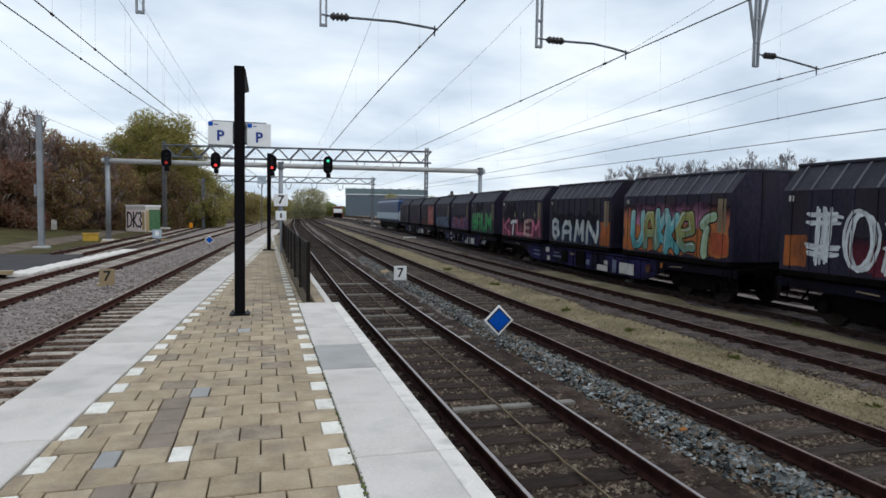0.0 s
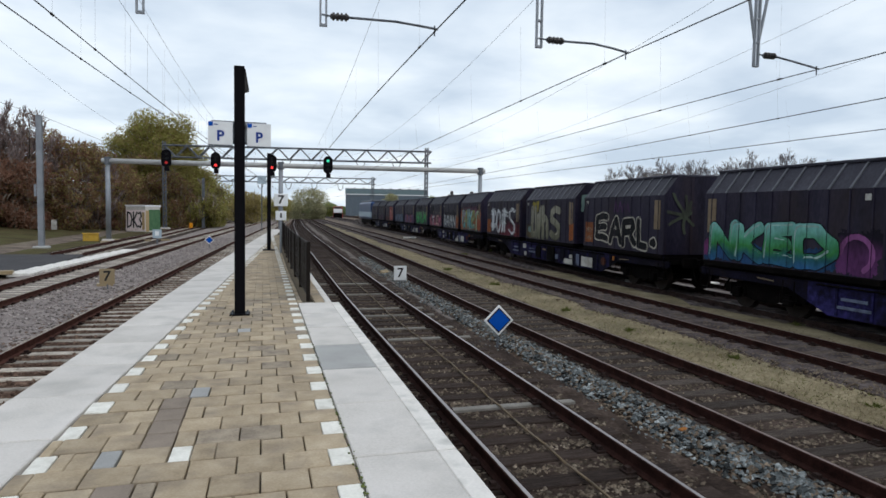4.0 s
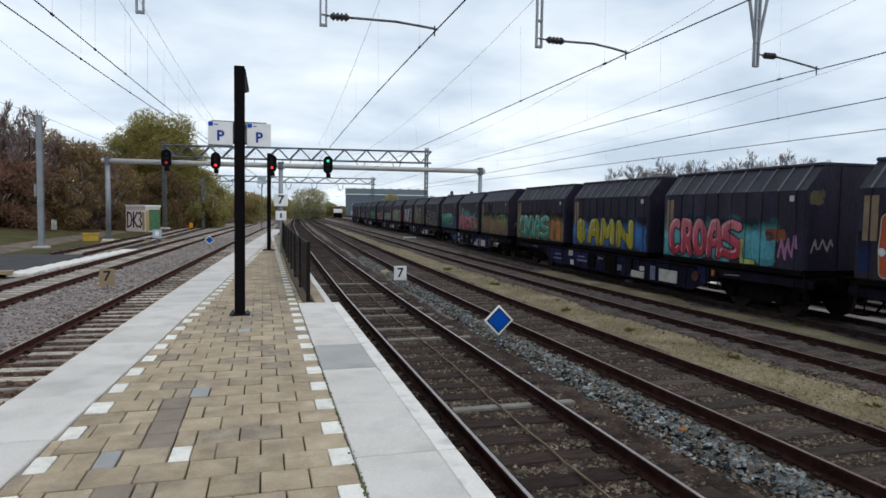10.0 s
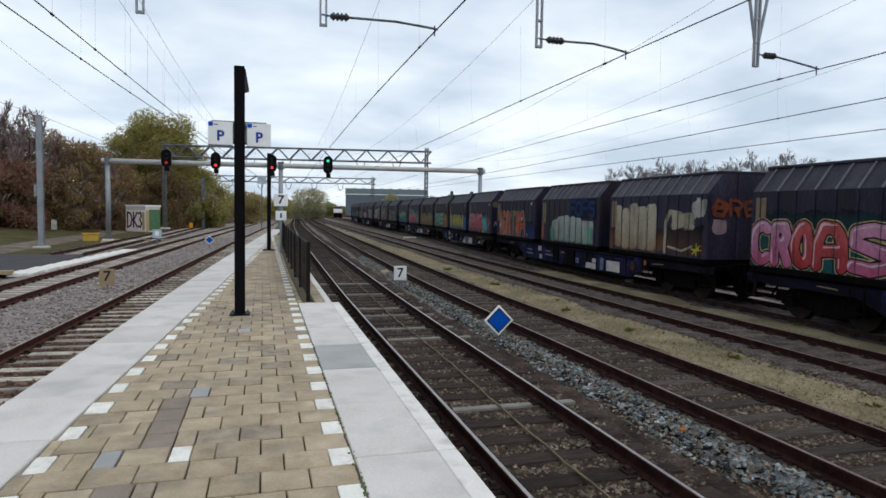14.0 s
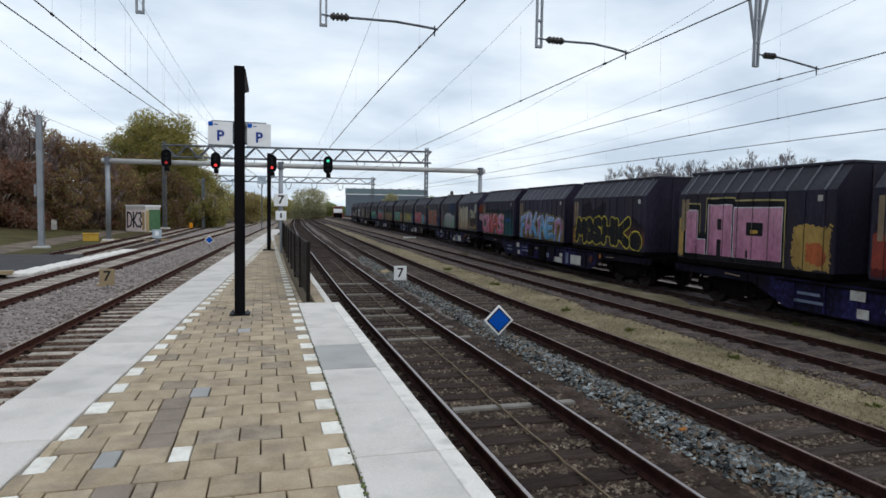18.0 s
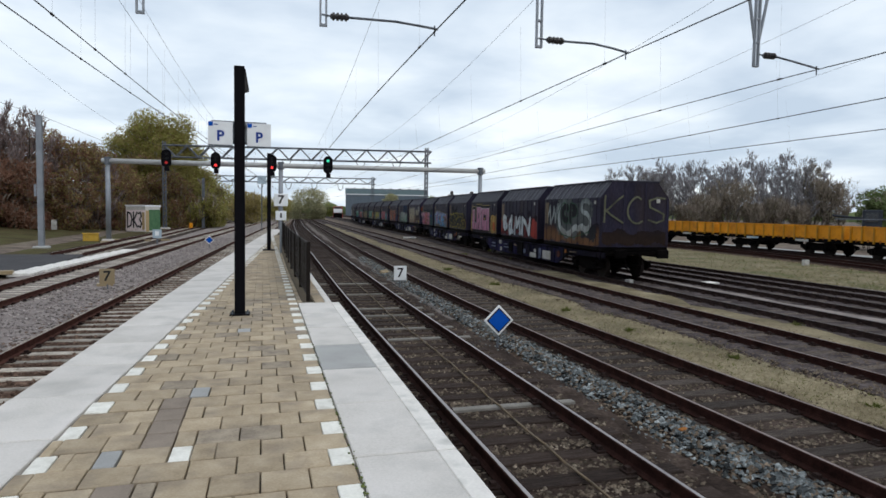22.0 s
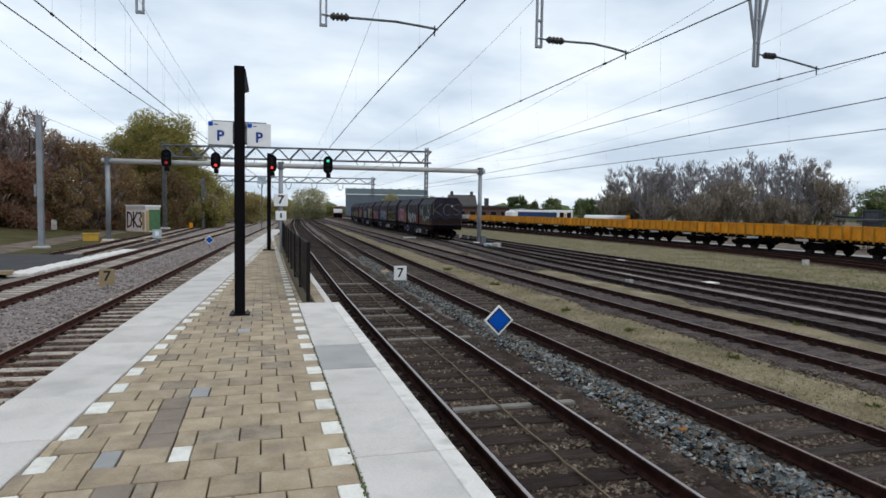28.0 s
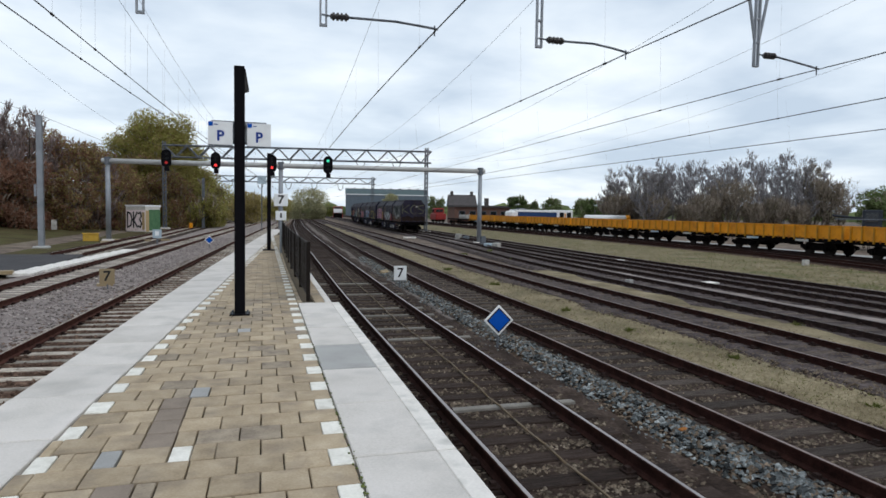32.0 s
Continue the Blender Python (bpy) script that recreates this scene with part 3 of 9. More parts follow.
SL_WORN = [sleeper_mesh(2.5, w, M["sleeper_worn"]) for w in (0.13, 0.17, 0.20, 0.22)]
SL_YARD = [sleeper_mesh(2.5, w, M["sleeper_yard"]) for w in (0.24, 0.26)]


def build_track(key, label, y0, y1, near, head, kinds, pale=(), web="rust", up=0.0, askew=0.012):
    line = LINES[key]
    tr = thing("railway_track", label, "railway track", pose(0, 0, 0), "tracks of the yard")
    for off in (-0.753, 0.753):
        ob = new("rail", rail_mesh(line, off, y0, y1, head, M[web]))
        ob.parent = tr
    rng = random.Random(key)
    far_v, far_f = [], []
    y, i = y0 + 0.3, 0
    while y < y1:
        hx, hy = line.side(y, 0)
        turn = -math.atan(line.x(y + 0.5) - line.x(y - 0.5)) + rng.uniform(-askew, askew)
        m = Matrix.Translation((hx + rng.uniform(-0.03, 0.03), hy, RAIL - 0.162 + up - rng.uniform(0, 0.012))) @ Matrix.Rotation(turn, 4, "Z")
        mesh = rng.choice(kinds)
        if any(abs(y - p) < 0.3 for p in pale):
            mesh = SL_PALE
            m = Matrix.Translation((0, 0, 0.016)) @ m
        if near[0] <= y <= near[1]:
            ob = new("sleeper", mesh)
            ob.parent = tr
            ob.matrix_basis = m
        else:
            k = len(far_v)
            for cz in (-0.15, 0):
                for cy in (-0.125, 0.125):
                    for cx in (-1.25, 1.25):
                        far_v.append(tuple(m @ Vector((cx, cy, cz))))
            far_f += [tuple(k + j for j in q) for q in ((4, 5, 7, 6), (0, 1, 5, 4), (2, 6, 7, 3), (0, 4, 6, 2), (1, 3, 7, 5))]
        y += 0.6 if y < 120 else 1.2
        i += 1
    if far_f:
        me = bpy.data.meshes.new("sleeper_rest")
        me.from_pydata(far_v, [], far_f)
        me.materials.append(kinds[0].materials[0])
        ob = tagged(new("sleeper_rest", me), kind="stuff")
        ob.parent = tr
    return tr


build_track("platform_track", "railway track with polished rails on dark wooden sleepers beside the platform", -30, 330, (2, 45), M["rail_top"], SL_DARK, (8.05, 12.7, 13.85, 15.7, 16.9, 19.9, 23.2))
build_track("siding", "rusty siding on half-buried dark wooden sleepers", -30, 330, (2, 40), M["rail_rosy"], SL_GREY)
build_track("sand_siding", "rusty siding sunk in dark cinders beside the sandy strip", -30, 330, (5, 35), M["rail_rosy"], SL_YARD, web="rust", up=0.03)
build_track("freight_track", "yard track under the passing freight train on dark sleepers", -60, 420, (8, 35), M["rail_dark"], SL_YARD, web="rust_dark", up=0.03)
build_track("yard_track", "empty rusty yard track on dark wooden sleepers", 2, 250, (12, 35), M["rail_dark"], SL_YARD, web="rust_dark", up=0.03)
build_track("outer_yard_track", "empty rusty yard track next to the gravel path", 2, 250, (15, 40), M["rail_dark"], SL_YARD, web="rust_dark", up=0.03)
build_track("front_storage_track", "empty brown storage track before the parked wagons", 12, 300, (20, 30), M["rail_dull"], SL_DARK, web="rust")
build_track("storage_track", "storage track under the parked yellow wagons", 12, 300, (20, 30), M["rail_dark"], SL_DARK, web="rust_dark")
build_track("main_track", "main track with brown rails on weathered sleepers beside the platform", -30, 330, (6, 45), M["rail_tan"], SL_WORN, web="rust_red", askew=0.05)
build_track("second_main_track", "second main track on weathered sleepers in grey ballast", -30, 330, (16, 45), M["rail_tan"], SL_WORN, web="rust_red", askew=0.05)
build_track("branch_track", "branch track leaving the asphalt road beside the grass", 38, 220, (38, 60), M["rail_tan"], SL_WORN, web="rust_red", askew=0.05)
# cable lying between the rails of the platform track
bm = bmesh.new()
pl = LINES["platform_track"]
pts = [Vector((pl.x(y) + 0.10 + 0.03 * math.sin(y * 0.7), y, RAIL - 0.135 + 0.012 * math.sin(y * 5))) for y in np.arange(1.0, 34.0, 0.5)]
for a, b in zip(pts[:-1], pts[1:]):
    rod(bm, a, b, 0.014, seg=6)
solid("cable", bm, M["ochre"], "thin brown cable lying on the sleepers between the rails", "cable", smooth=True)


# ---- loose stones ----
def stones(name, count, place, size, mat, label):
    rng = np.random.default_rng(len(name) + count)
    base = np.array([(1, 0, 0), (-1, 0, 0), (0, 1, 0), (0, -1, 0), (0, 0, 1), (0, 0, -1)], float)
    tri = np.array([(0, 2, 4), (2, 1, 4), (1, 3, 4), (3, 0, 4), (2, 0, 5), (1, 2, 5), (3, 1, 5), (0, 3, 5)])
    vs, fs = [], []
    for i in range(count):
        x, y, z = place(rng)
        s = size * rng.uniform(0.5, 1.25)
        a = rng.uniform(0, 6.28)
        v = base * (s * rng.uniform(0.6, 1.1, (6, 1))) * np.array([1, 0.85, 0.62])
        v = v + rng.uniform(-0.2, 0.2, (6, 3)) * s
        c, sn = math.cos(a), math.sin(a)
        v = np.stack([v[:, 0] * c - v[:, 1] * sn, v[:, 0] * sn + v[:, 1] * c, v[:, 2]], 1) + (x, y, z)
        fs.append(tri + len(vs) * 6)
        vs.append(v)
    me = bpy.data.meshes.new(name)
    me.from_pydata(np.concatenate(vs).tolist(), [], np.concatenate(fs).tolist())
    me.materials.append(mat)
    return tagged(new(name, me), label, "stones", kind="stuff")


def near_y(rng, a, b, power=2.0):
    return a + (b - a) * rng.random() ** power


def between(rng):
    """A low uneven ridge of loose stone nearer the siding."""
    y = near_y(rng, 1.0, 36, 2.2)
    c = 5.08 + LINES["siding"].x(y) - LINES["siding"].x(8) + 0.16 * noise.noise(Vector((y * 0.9, 2, 0)))
    w = (0.25 if y < 11 else 0.19) + 0.16 * noise.noise(Vector((y * 0.7, 8, 0)))
    o = rng.normal() * w - 0.05
    return c + o, y, BED + 0.075 * math.exp(-(o / 0.3) ** 2) - 0.005


def beside(rng):
    y = near_y(rng, 3.5, 40)
    a, b = LINES["platform_track"].x(y) + 0.9, LINES["siding"].x(y) - 0.85
    return rng.uniform(a, b), y, BED - 0.008


def in_track(line, a, b, w, z, gaps=False):
    """Between the rails and beside them; gaps: only in the bays between the sleepers."""
    def f(rng):
        y = near_y(rng, a, b)
        if gaps:
            y = -29.4 + 0.6 * round((y + 29.4) / 0.6) + rng.normal() * 0.085
        return LINES[line].x(y) + rng.uniform(-w, w), y, z
    return f


def yard_strewn(rng):
    y = near_y(rng, 9, 45, 1.4)
    return rng.uniform(LINES["freight_track"].x(y) - 1.8, LINES["outer_yard_track"].x(y) + 2.4), y, BED + 0.03


def left_between(rng):
    y = near_y(rng, 9, 60, 1.5)
    a, b = LINES["second_main_track"].x(y) + 0.9, LINES["main_track"].x(y) - 0.85
    return rng.uniform(a, b), y, BED + 0.045


stones("ballast_stones", 8500, between, 0.054, M["stone"], "ridge of blue-grey ballast stones between platform track and siding")
stones("ballast_stones", 4200, between, 0.046, M["stone_warm"], "brown stones mixed into the grey ridge")
stones("ballast_stones", 6500, beside, 0.040, M["stone_mixed"], "mixed ballast stones on either side of the ridge")
stones("ballast_stones", 9000, in_track("platform_track", 2, 30, 1.25, BED + 0.014, True), 0.040, M["stone_mixed"], "oily ballast stones between the sleepers")
stones("ballast_stones", 9000, in_track("siding", 2, 34, 1.4, BED + 0.014, True), 0.040, M["stone_mixed"], "tan ballast stones among the siding's sleepers")
stones("ballast_stones", 2200, in_track("siding", 2, 28, 1.5, BED + 0.02), 0.03, M["stone_warm"], "brown gravel strewn over the siding's sleepers")
stones("ballast_stones", 1500, in_track("platform_track", 2, 22, 1.2, BED + 0.022), 0.026, M["stone_warm"], "brown gravel strewn over the platform track")
stones("ballast_stones", 5200, left_between, 0.055, M["stone_pale"], "loose grey ballast stones between the main tracks")
stones("ballast_stones", 7000, in_track("main_track", 7, 40, 1.45, BED + 0.026, True), 0.05, M["stone_rust"], "brownish ballast stones in the main track")
stones("ballast_stones", 5000, in_track("sand_siding", 6, 40, 1.7, BED + 0.058), 0.04, M["stone_warm"], "dark stones along the rusty siding")
stones("ballast_stones", 4200, yard_strewn, 0.045, M["stone_mixed"], "loose gravel strewn between the yard tracks")


# ---- the platform ----
OUT_L = Line(8.15, -2.0, [(-10, 0.02), (5, 0.043), (12, 0.048), (20, 0.057), (30, 0.0625), (60, 0.063)])
IN_L = Line(8.17, -1.26, [(-10, 0.025), (5, 0.0565), (15, 0.058), (24, 0.062), (40, 0.059), (60, 0.056)])
FENCE = Line(11.83, 0.79, [(12, -0.008), (18, 0.0), (25, 0.009), (34, 0.020), (45, 0.033), (80, 0.045)])
R_IN, R_OUT, R_END = 0.5806, 1.315, 11.60
P_END = 54.0


def right_edge(y):
    return R_OUT if y < R_END else 1.20 + max(0, FENCE.x(y) - FENCE.x(30)) * (y > 30)


bm = bmesh.new()
rows = []
for y in [-29.6, -20, -10, -2, 2, 5, 8, R_END, R_END + 0.01, 16, 22, 30, 36, 42, 48, P_END]:
    a, b = OUT_L.x(y) + 0.12, right_edge(y) - 0.14
    rows.append([bm.verts.new((x, y, z)) for x, z in ((a, -1.3), (a, -0.075), (b, -0.075), (b, -1.3))])
for a, b in zip(rows[:-1], rows[1:]):
    for i in range(3):
        bm.faces.new((a[i], a[i + 1], b[i + 1], b[i]))
bm.faces.new(rows[-1])
bm.faces.new(rows[0][::-1])
bmesh.ops.recalc_face_normals(bm, faces=bm.faces[:])
platform = solid("platform", bm, M["joint"], "narrow island platform of sandy pavers with pale concrete edges", "platform", "structure")


def slab_piece(name, corners, z, thick, mat, parent, bevel=0.008):
    bm = bmesh.new()
    top = [bm.verts.new((x, y, z)) for x, y in corners]
    low = [bm.verts.new((x, y, z - thick)) for x, y in corners]
    bm.faces.new(top)
    bm.faces.new(low[::-1])
    for i in range(4):
        bm.faces.new((top[i], low[i], low[(i + 1) % 4], top[(i + 1) % 4]))
    bmesh.ops.recalc_face_normals(bm, faces=bm.faces[:])
    if bevel:
        bmesh.ops.bevel(bm, geom=[e for e in bm.edges if all(abs(v.co.z - z) < 1e-5 for v in e.verts)], offset=bevel, segments=1, affect="EDGES")
    return part(name, bm, mat, parent)


rngp = random.Random(4)
# right edge slabs with a worn white nosing
y = 4.19 - 28 * 1.215
while y < R_END - 0.2:
    y1 = min(y + 1.21, R_END)
    dz = rngp.uniform(-0.004, 0.002)
    slab_piece("edge_slab", [(R_IN + 0.012, y + 0.009), (R_OUT - 0.15, y + 0.009), (R_OUT - 0.15, y1 - 0.009), (R_IN + 0.012, y1 - 0.009)], dz, 0.14, M["concrete_grey"] if abs(y + 0.6 - 7.2) < 0.6 else M["concrete"], platform)
    slab_piece("slab_nosing", [(R_OUT - 0.147, y + 0.009), (R_OUT, y + 0.009), (R_OUT, y1 - 0.009), (R_OUT - 0.147, y1 - 0.009)], dz - 0.003, 0.14, M["edge"], platform)
    y += 1.215
# left edge slabs follow the curve
y = 5.01 - 30 * 1.15
while y < P_END - 1:
    y1 = y + 1.15
    dz = rngp.uniform(-0.004, 0.002)
    slab_piece("edge_slab", [(OUT_L.x(y), y + 0.009), (IN_L.x(y) - 0.012, y + 0.009), (IN_L.x(y1) - 0.012, y1 - 0.009), (OUT_L.x(y1), y1 - 0.009)], dz, 0.14, M["concrete"], platform)
    y = y1
# kerb beyond the fence
y = R_END + 0.02
while y < 36:
    slab_piece("kerb", [(right_edge(y) - 0.12, y), (right_edge(y), y), (right_edge(y + 1), y + 0.99), (right_edge(y + 1) - 0.12, y + 0.99)], -0.012, 0.14, M["edge"], platform)
    y += 1.0

# pavers in half bond, 0.3 m square; one half tile a row is a white marker
far_v, far_f, far_m = [], [], []
PAV = []
row = -110
while True:
    y1 = 3.793 + 0.3 * row
    y0 = y1 - 0.3
    if y1 > 42:
        break
    lim_l = IN_L.x((y0 + y1) / 2) + 0.003
    lim_r = R_IN if y1 < R_END else (FENCE.x(y0) - 0.12 if row % 2 else FENCE.x(y0) - 0.12)
    if row % 2 == 0:
        edges, whites = [R_IN, R_IN - 0.15], {0}
    else:
        edges, whites = [R_IN], set()
    while edges[-1] - 0.3 > lim_l + (0.18 if row % 2 else 0.06):
        edges.append(edges[-1] - 0.3)
    if row % 2:
        edges += [max(lim_l + 0.15, edges[-1] - 0.3), lim_l] if edges[-1] - lim_l > 0.2 else [lim_l]
        whites.add(len(edges) - 2)
    else:
        edges.append(lim_l)
    if y1 > R_END and lim_r > R_IN + 0.06:
        PAV.append((R_IN, lim_r, y0, y1, False, row))
    for k, (b, a) in enumerate(zip(edges[:-1], edges[1:])):
        if b - a > 0.03:
            PAV.append((a, b, y0, y1, k in whites, row))
    row += 1
for y in np.arange(R_END, 36, 0.3):
    PAV.append((FENCE.x(y) + 0.1, right_edge(y) - 0.125, y, y + 0.3, False, 0))
def dark_column(tiles):
    """Cut a narrow column of dark pavers into the courses that carry it."""
    out, done = [], set()
    for a, b, y0, y1, white, row in tiles:
        cy = (y0 + y1) / 2
        c = -0.725 if 4.6 < cy < 6.0 else -0.855 if 3.9 < cy < 4.2 else None
        if c is None or y0 > 11 or white or b <= c - 0.11 or a >= c + 0.11:
            out.append((a, b, y0, y1, white, row))
            continue
        lo, hi = (a if c - 0.11 - a < 0.05 and a < c - 0.11 else c - 0.11), (b if b - c - 0.11 < 0.05 and b > c + 0.11 else c + 0.11)
        if a < lo - 0.001:
            out.append((a, lo, y0, y1, False, row))
        if b > hi + 0.001:
            out.append((hi, b, y0, y1, False, row))
        if row not in done:
            done.add(row)
            out.append((lo, hi, y0, y1, "paver_dark", row))
    return out


PAV = dark_column(PAV)
SPECIAL = ((-0.56, 4.69, "paver_white"), (-0.96, 4.62, "paver_grey"), (-0.56, 5.91, "paver_grey"), (-0.27, 8.98, "paver_grey"))
cut = []
for a, b, y0, y1, white, row in PAV:
    hit = [q for q in SPECIAL if y0 <= q[1] < y1 and a + 0.02 < q[0] < b - 0.02 and not white]
    if hit:
        c, kind = hit[0][0], hit[0][2]
        hw = 0.11 if kind == "paver_dark" else 0.075
        c = min(max(c, a + hw), b - hw)
        lo, hi = c - hw if c - hw - a > 0.07 else a, c + hw if b - c - hw > 0.07 else b
        cut += [(p, q, y0, y1, k, row) for p, q, k in ((a, lo, False), (lo, hi, kind), (hi, b, False)) if q - p > 0.03]
    else:
        cut.append((a, b, y0, y1, white, row))
PAV = cut
made = {}
n_near = 0
for a, b, y0, y1, white, row in PAV:
    cx, cy = (a + b) / 2, (y0 + y1) / 2
    rp = rngp.random()
    kind = white if isinstance(white, str) else "paver_white" if white else ("paver_worn" if rp < 0.13 else "paver")
    dz = rngp.uniform(-0.008, 0.003) - 0.004
    if 2.7 < y0 < 11.5 and n_near < 300:
        n_near += 1
        w, h = round((b - a) / 0.02) * 0.02, 0.3
        if (w, kind) not in made:
            made[(w, kind)] = mesh_of(bx(-w / 2 + 0.005, w / 2 - 0.005, -0.145, 0.145, -0.07, 0, bevel=0.006), "paver", M[kind])
        ob = new("paver", made[(w, kind)])
        ob.parent = platform
        ob.matrix_basis = pose(cx, cy, dz, rngp.uniform(-0.4, 0.4), rngp.uniform(-0.4, 0.4), rngp.uniform(-0.5, 0.5))
    else:
        k = len(far_v)
        for z, e in ((-0.06, 0.004), (dz - 0.004, 0.004), (dz, 0.010)):
            far_v += [(a + e, y0 + e, z), (b - e, y0 + e, z), (b - e, y1 - e, z), (a + e, y1 - e, z)]
        far_f.append((k + 8, k + 9, k + 10, k + 11))
        for lo in (0, 4):
            for i in range(4):
                far_f.append((k + lo + i, k + lo + (i + 1) % 4, k + lo + 4 + (i + 1) % 4, k + lo + 4 + i))
        far_m += [{"paver": 0, "paver_white": 1, "paver_dark": 2, "paver_grey": 3, "paver_worn": 4}[kind]] * 9
me = bpy.data.meshes.new("paver_rest")
me.from_pydata(far_v, [], far_f)
for key in ("paver", "paver_white", "paver_dark", "paver_grey", "paver_worn"):
    me.materials.append(M[key])
me.polygons.foreach_set("material_index", far_m)
ob = tagged(new("paver_rest", me), kind="stuff")
ob.parent = platform
# moss and weeds in the seam along the right slabs
bm = bmesh.new()
for i in range(130):
    y = 2.9 + 6.5 * rngp.random() ** 2.6
    x = R_IN + 0.002 + rngp.uniform(-0.012, 0.012) * (1 + (rngp.random() < 0.15))
    s = rngp.uniform(0.004, 0.011)
    bmesh.ops.create_icosphere(bm, subdivisions=1, radius=s, matrix=Matrix.Translation((x, y, -0.002)) @ Matrix.Diagonal((1, 1.6, 0.5, 1)))
ob = part("moss", bm, M["moss"], platform, "green moss in the seam")
ob["kind"] = "stuff"


# ---- poles, signs and fence on the platform ----
def facing(x, y, z, yaw=0.0):
    """A pose whose local x runs to the right and local y up, looking back towards the viewer."""
    return Matrix.Translation((x, y, z)) @ Matrix.Rotation(-yaw, 4, "Z") @ Matrix.Rotation(radians(90), 4, "X")


lamp_post = thing("platform_post", "black square steel post with a small loudspeaker and two parking signs", "post", pose(-0.357, 10.4, 0))
part("shaft", bx(-0.078, 0.078, -0.078, 0.078, 0.0, 3.84, bevel=0.008), M["black_steel"], lamp_post)
part("base_plate", bx(-0.15, 0.15, -0.15, 0.15, -0.002, 0.018, bevel=0.004), M["black_steel"], lamp_post)
for sx in (-1, 1):
    for sy in (-1, 1):
        part("bolt", tube((sx * 0.115, sy * 0.115, 0.015), (sx * 0.115, sy * 0.115, 0.045), 0.014, seg=6), M["galv_dark"], lamp_post)
bm = extrude_x([(0.0, 0.0), (0.062, 0.02), (0.062, 0.05), (0.015, 0.34), (0.0, 0.34)], -0.05, 0.05)
bm.transform(Matrix.Rotation(radians(-90), 4, "Z"))
part("loudspeaker", bm, M["insul"], lamp_post, "dark red-brown wedge loudspeaker", at=pose(0.078, 0.05, 3.46))
part("speaker_cap", bx(0.02, 0.092, -0.05, 0.05, 3.78, 3.80), M["black_steel"], lamp_post)
part("sign_rail", bx(-0.42, 0.42, 0.085, 0.115, 2.66, 2.70), M["galv_dark"], lamp_post)
part("sign_rail", bx(-0.42, 0.42, 0.085, 0.115, 2.92, 2.96), M["galv_dark"], lamp_post)
for cx, dz in ((-0.275, 0.0), (0.29, -0.005)):
    panel = part("sign_panel", bx(-0.178, 0.178, -0.012, 0.012, -0.175, 0.175, bevel=0.004), M["white"], lamp_post, "white parking sign panel with blue print", at=pose(cx, -0.10, 2.80 + dz))
    part("panel_foot", bx(-0.178, 0.178, -0.016, 0.016, -0.188, -0.176), M["galv_dark"], panel)
    glyphs("letter", "P", 0.215, M["navy_print"], panel, facing(0.0, -0.014, -0.045), 0.002, offset=0.006)
    part("logo", bx(-0.172, -0.105, -0.016, -0.012, 0.105, 0.170), M["blue_sign"], panel)
    part("print_bar", bx(-0.088, -0.035, -0.0155, -0.012, 0.125, 0.137), M["navy_print"], panel)
for cx in (-0.22, 0.20):
    part("back_panel", bx(-0.20, 0.20, -0.012, 0.012, -0.16, 0.175, bevel=0.004), M["galv"], lamp_post, "grey back of a sign panel", at=pose(cx, 0.13, 2.845))

second_post = thing("platform_post", "tall slim black steel post standing near the platform end", "post", pose(0.21, 26.4, 0))
part("shaft", bx(-0.078, 0.078, -0.078, 0.078, 0.0, 3.87, bevel=0.012), M["black_steel"], second_post)
part("base_plate", bx(-0.24, 0.24, -0.24, 0.24, -0.002, 0.03), M["black_steel"], second_post)

seven_post = thing("track_sign", "white track sign with a black seven on a grey post", "sign", pose(0.63, 24.7, 0))
part("post", tube((0, 0.04, 0), (0, 0.04, 2.26), 0.045), M["galv"], seven_post)
board = part("board", bx(-0.255, 0.255, -0.02, 0.02, -0.235, 0.235, bevel=0.01), M["white"], seven_post, at=pose(0.0, -0.03, 2.0))
glyphs("number", "7", 0.44, M["black_print"], board, facing(0, -0.023, 0), 0.003, offset=0.01)
board = part("small_board", bx(-0.195, 0.195, -0.02, 0.02, -0.175, 0.175, bevel=0.01), M["white"], seven_post, at=pose(0.0, -0.03, 1.41))
part("print_bar", bx(-0.03, 0.035, -0.025, -0.021, -0.08, 0.09), M["black_print"], board)

fence = thing("fence", "dark brown metal grille fence along the narrowing platform", "fence", pose(0, 0, 0))
fy = [11.83 + 2.2 * i for i in range(15)]
fence_dark = M["dark_mesh"]
post_me = mesh_of(bx(-0.035, 0.035, -0.035, 0.035, -0.03, 1.07, bevel=0.005), "post", fence_dark)
bar_me = mesh_of(bx(-0.006, 0.006, -0.04, 0.04, 0.08, 1.02), "bar", fence_dark)
for i, y in enumerate(fy):
    ob = new("post", post_me)
    ob.parent = fence
    ob.matrix_basis = pose(FENCE.x(y), y, 0, 0, 0, 0)
for i, (a, b) in enumerate(zip(fy[:-1], fy[1:])):
    pa, pb = Vector((FENCE.x(a), a, 0)), Vector((FENCE.x(b), b, 0))
    for z, r in ((1.04, 0.022), (0.07, 0.018), (0.55, 0.014)):
        part("rail", tube(pa + Vector((0, 0, z)), pb + Vector((0, 0, z)), r, seg=6), fence_dark, fence)
    n = 20 if i < 6 else 12
    if i < 6:
        for k in range(1, n):
            ob = new("bar", bar_me)
            ob.parent = fence
            ob.matrix_basis = Matrix.Translation(pa.lerp(pb, k / n))
    else:
        bm = bmesh.new()
        for k in range(1, n):
            q = pa.lerp(pb, k / n)
            box(bm, q.x - 0.006, q.x + 0.006, q.y - 0.07, q.y + 0.07, 0.08, 1.02)
        part("grille", bm, fence_dark, fence)


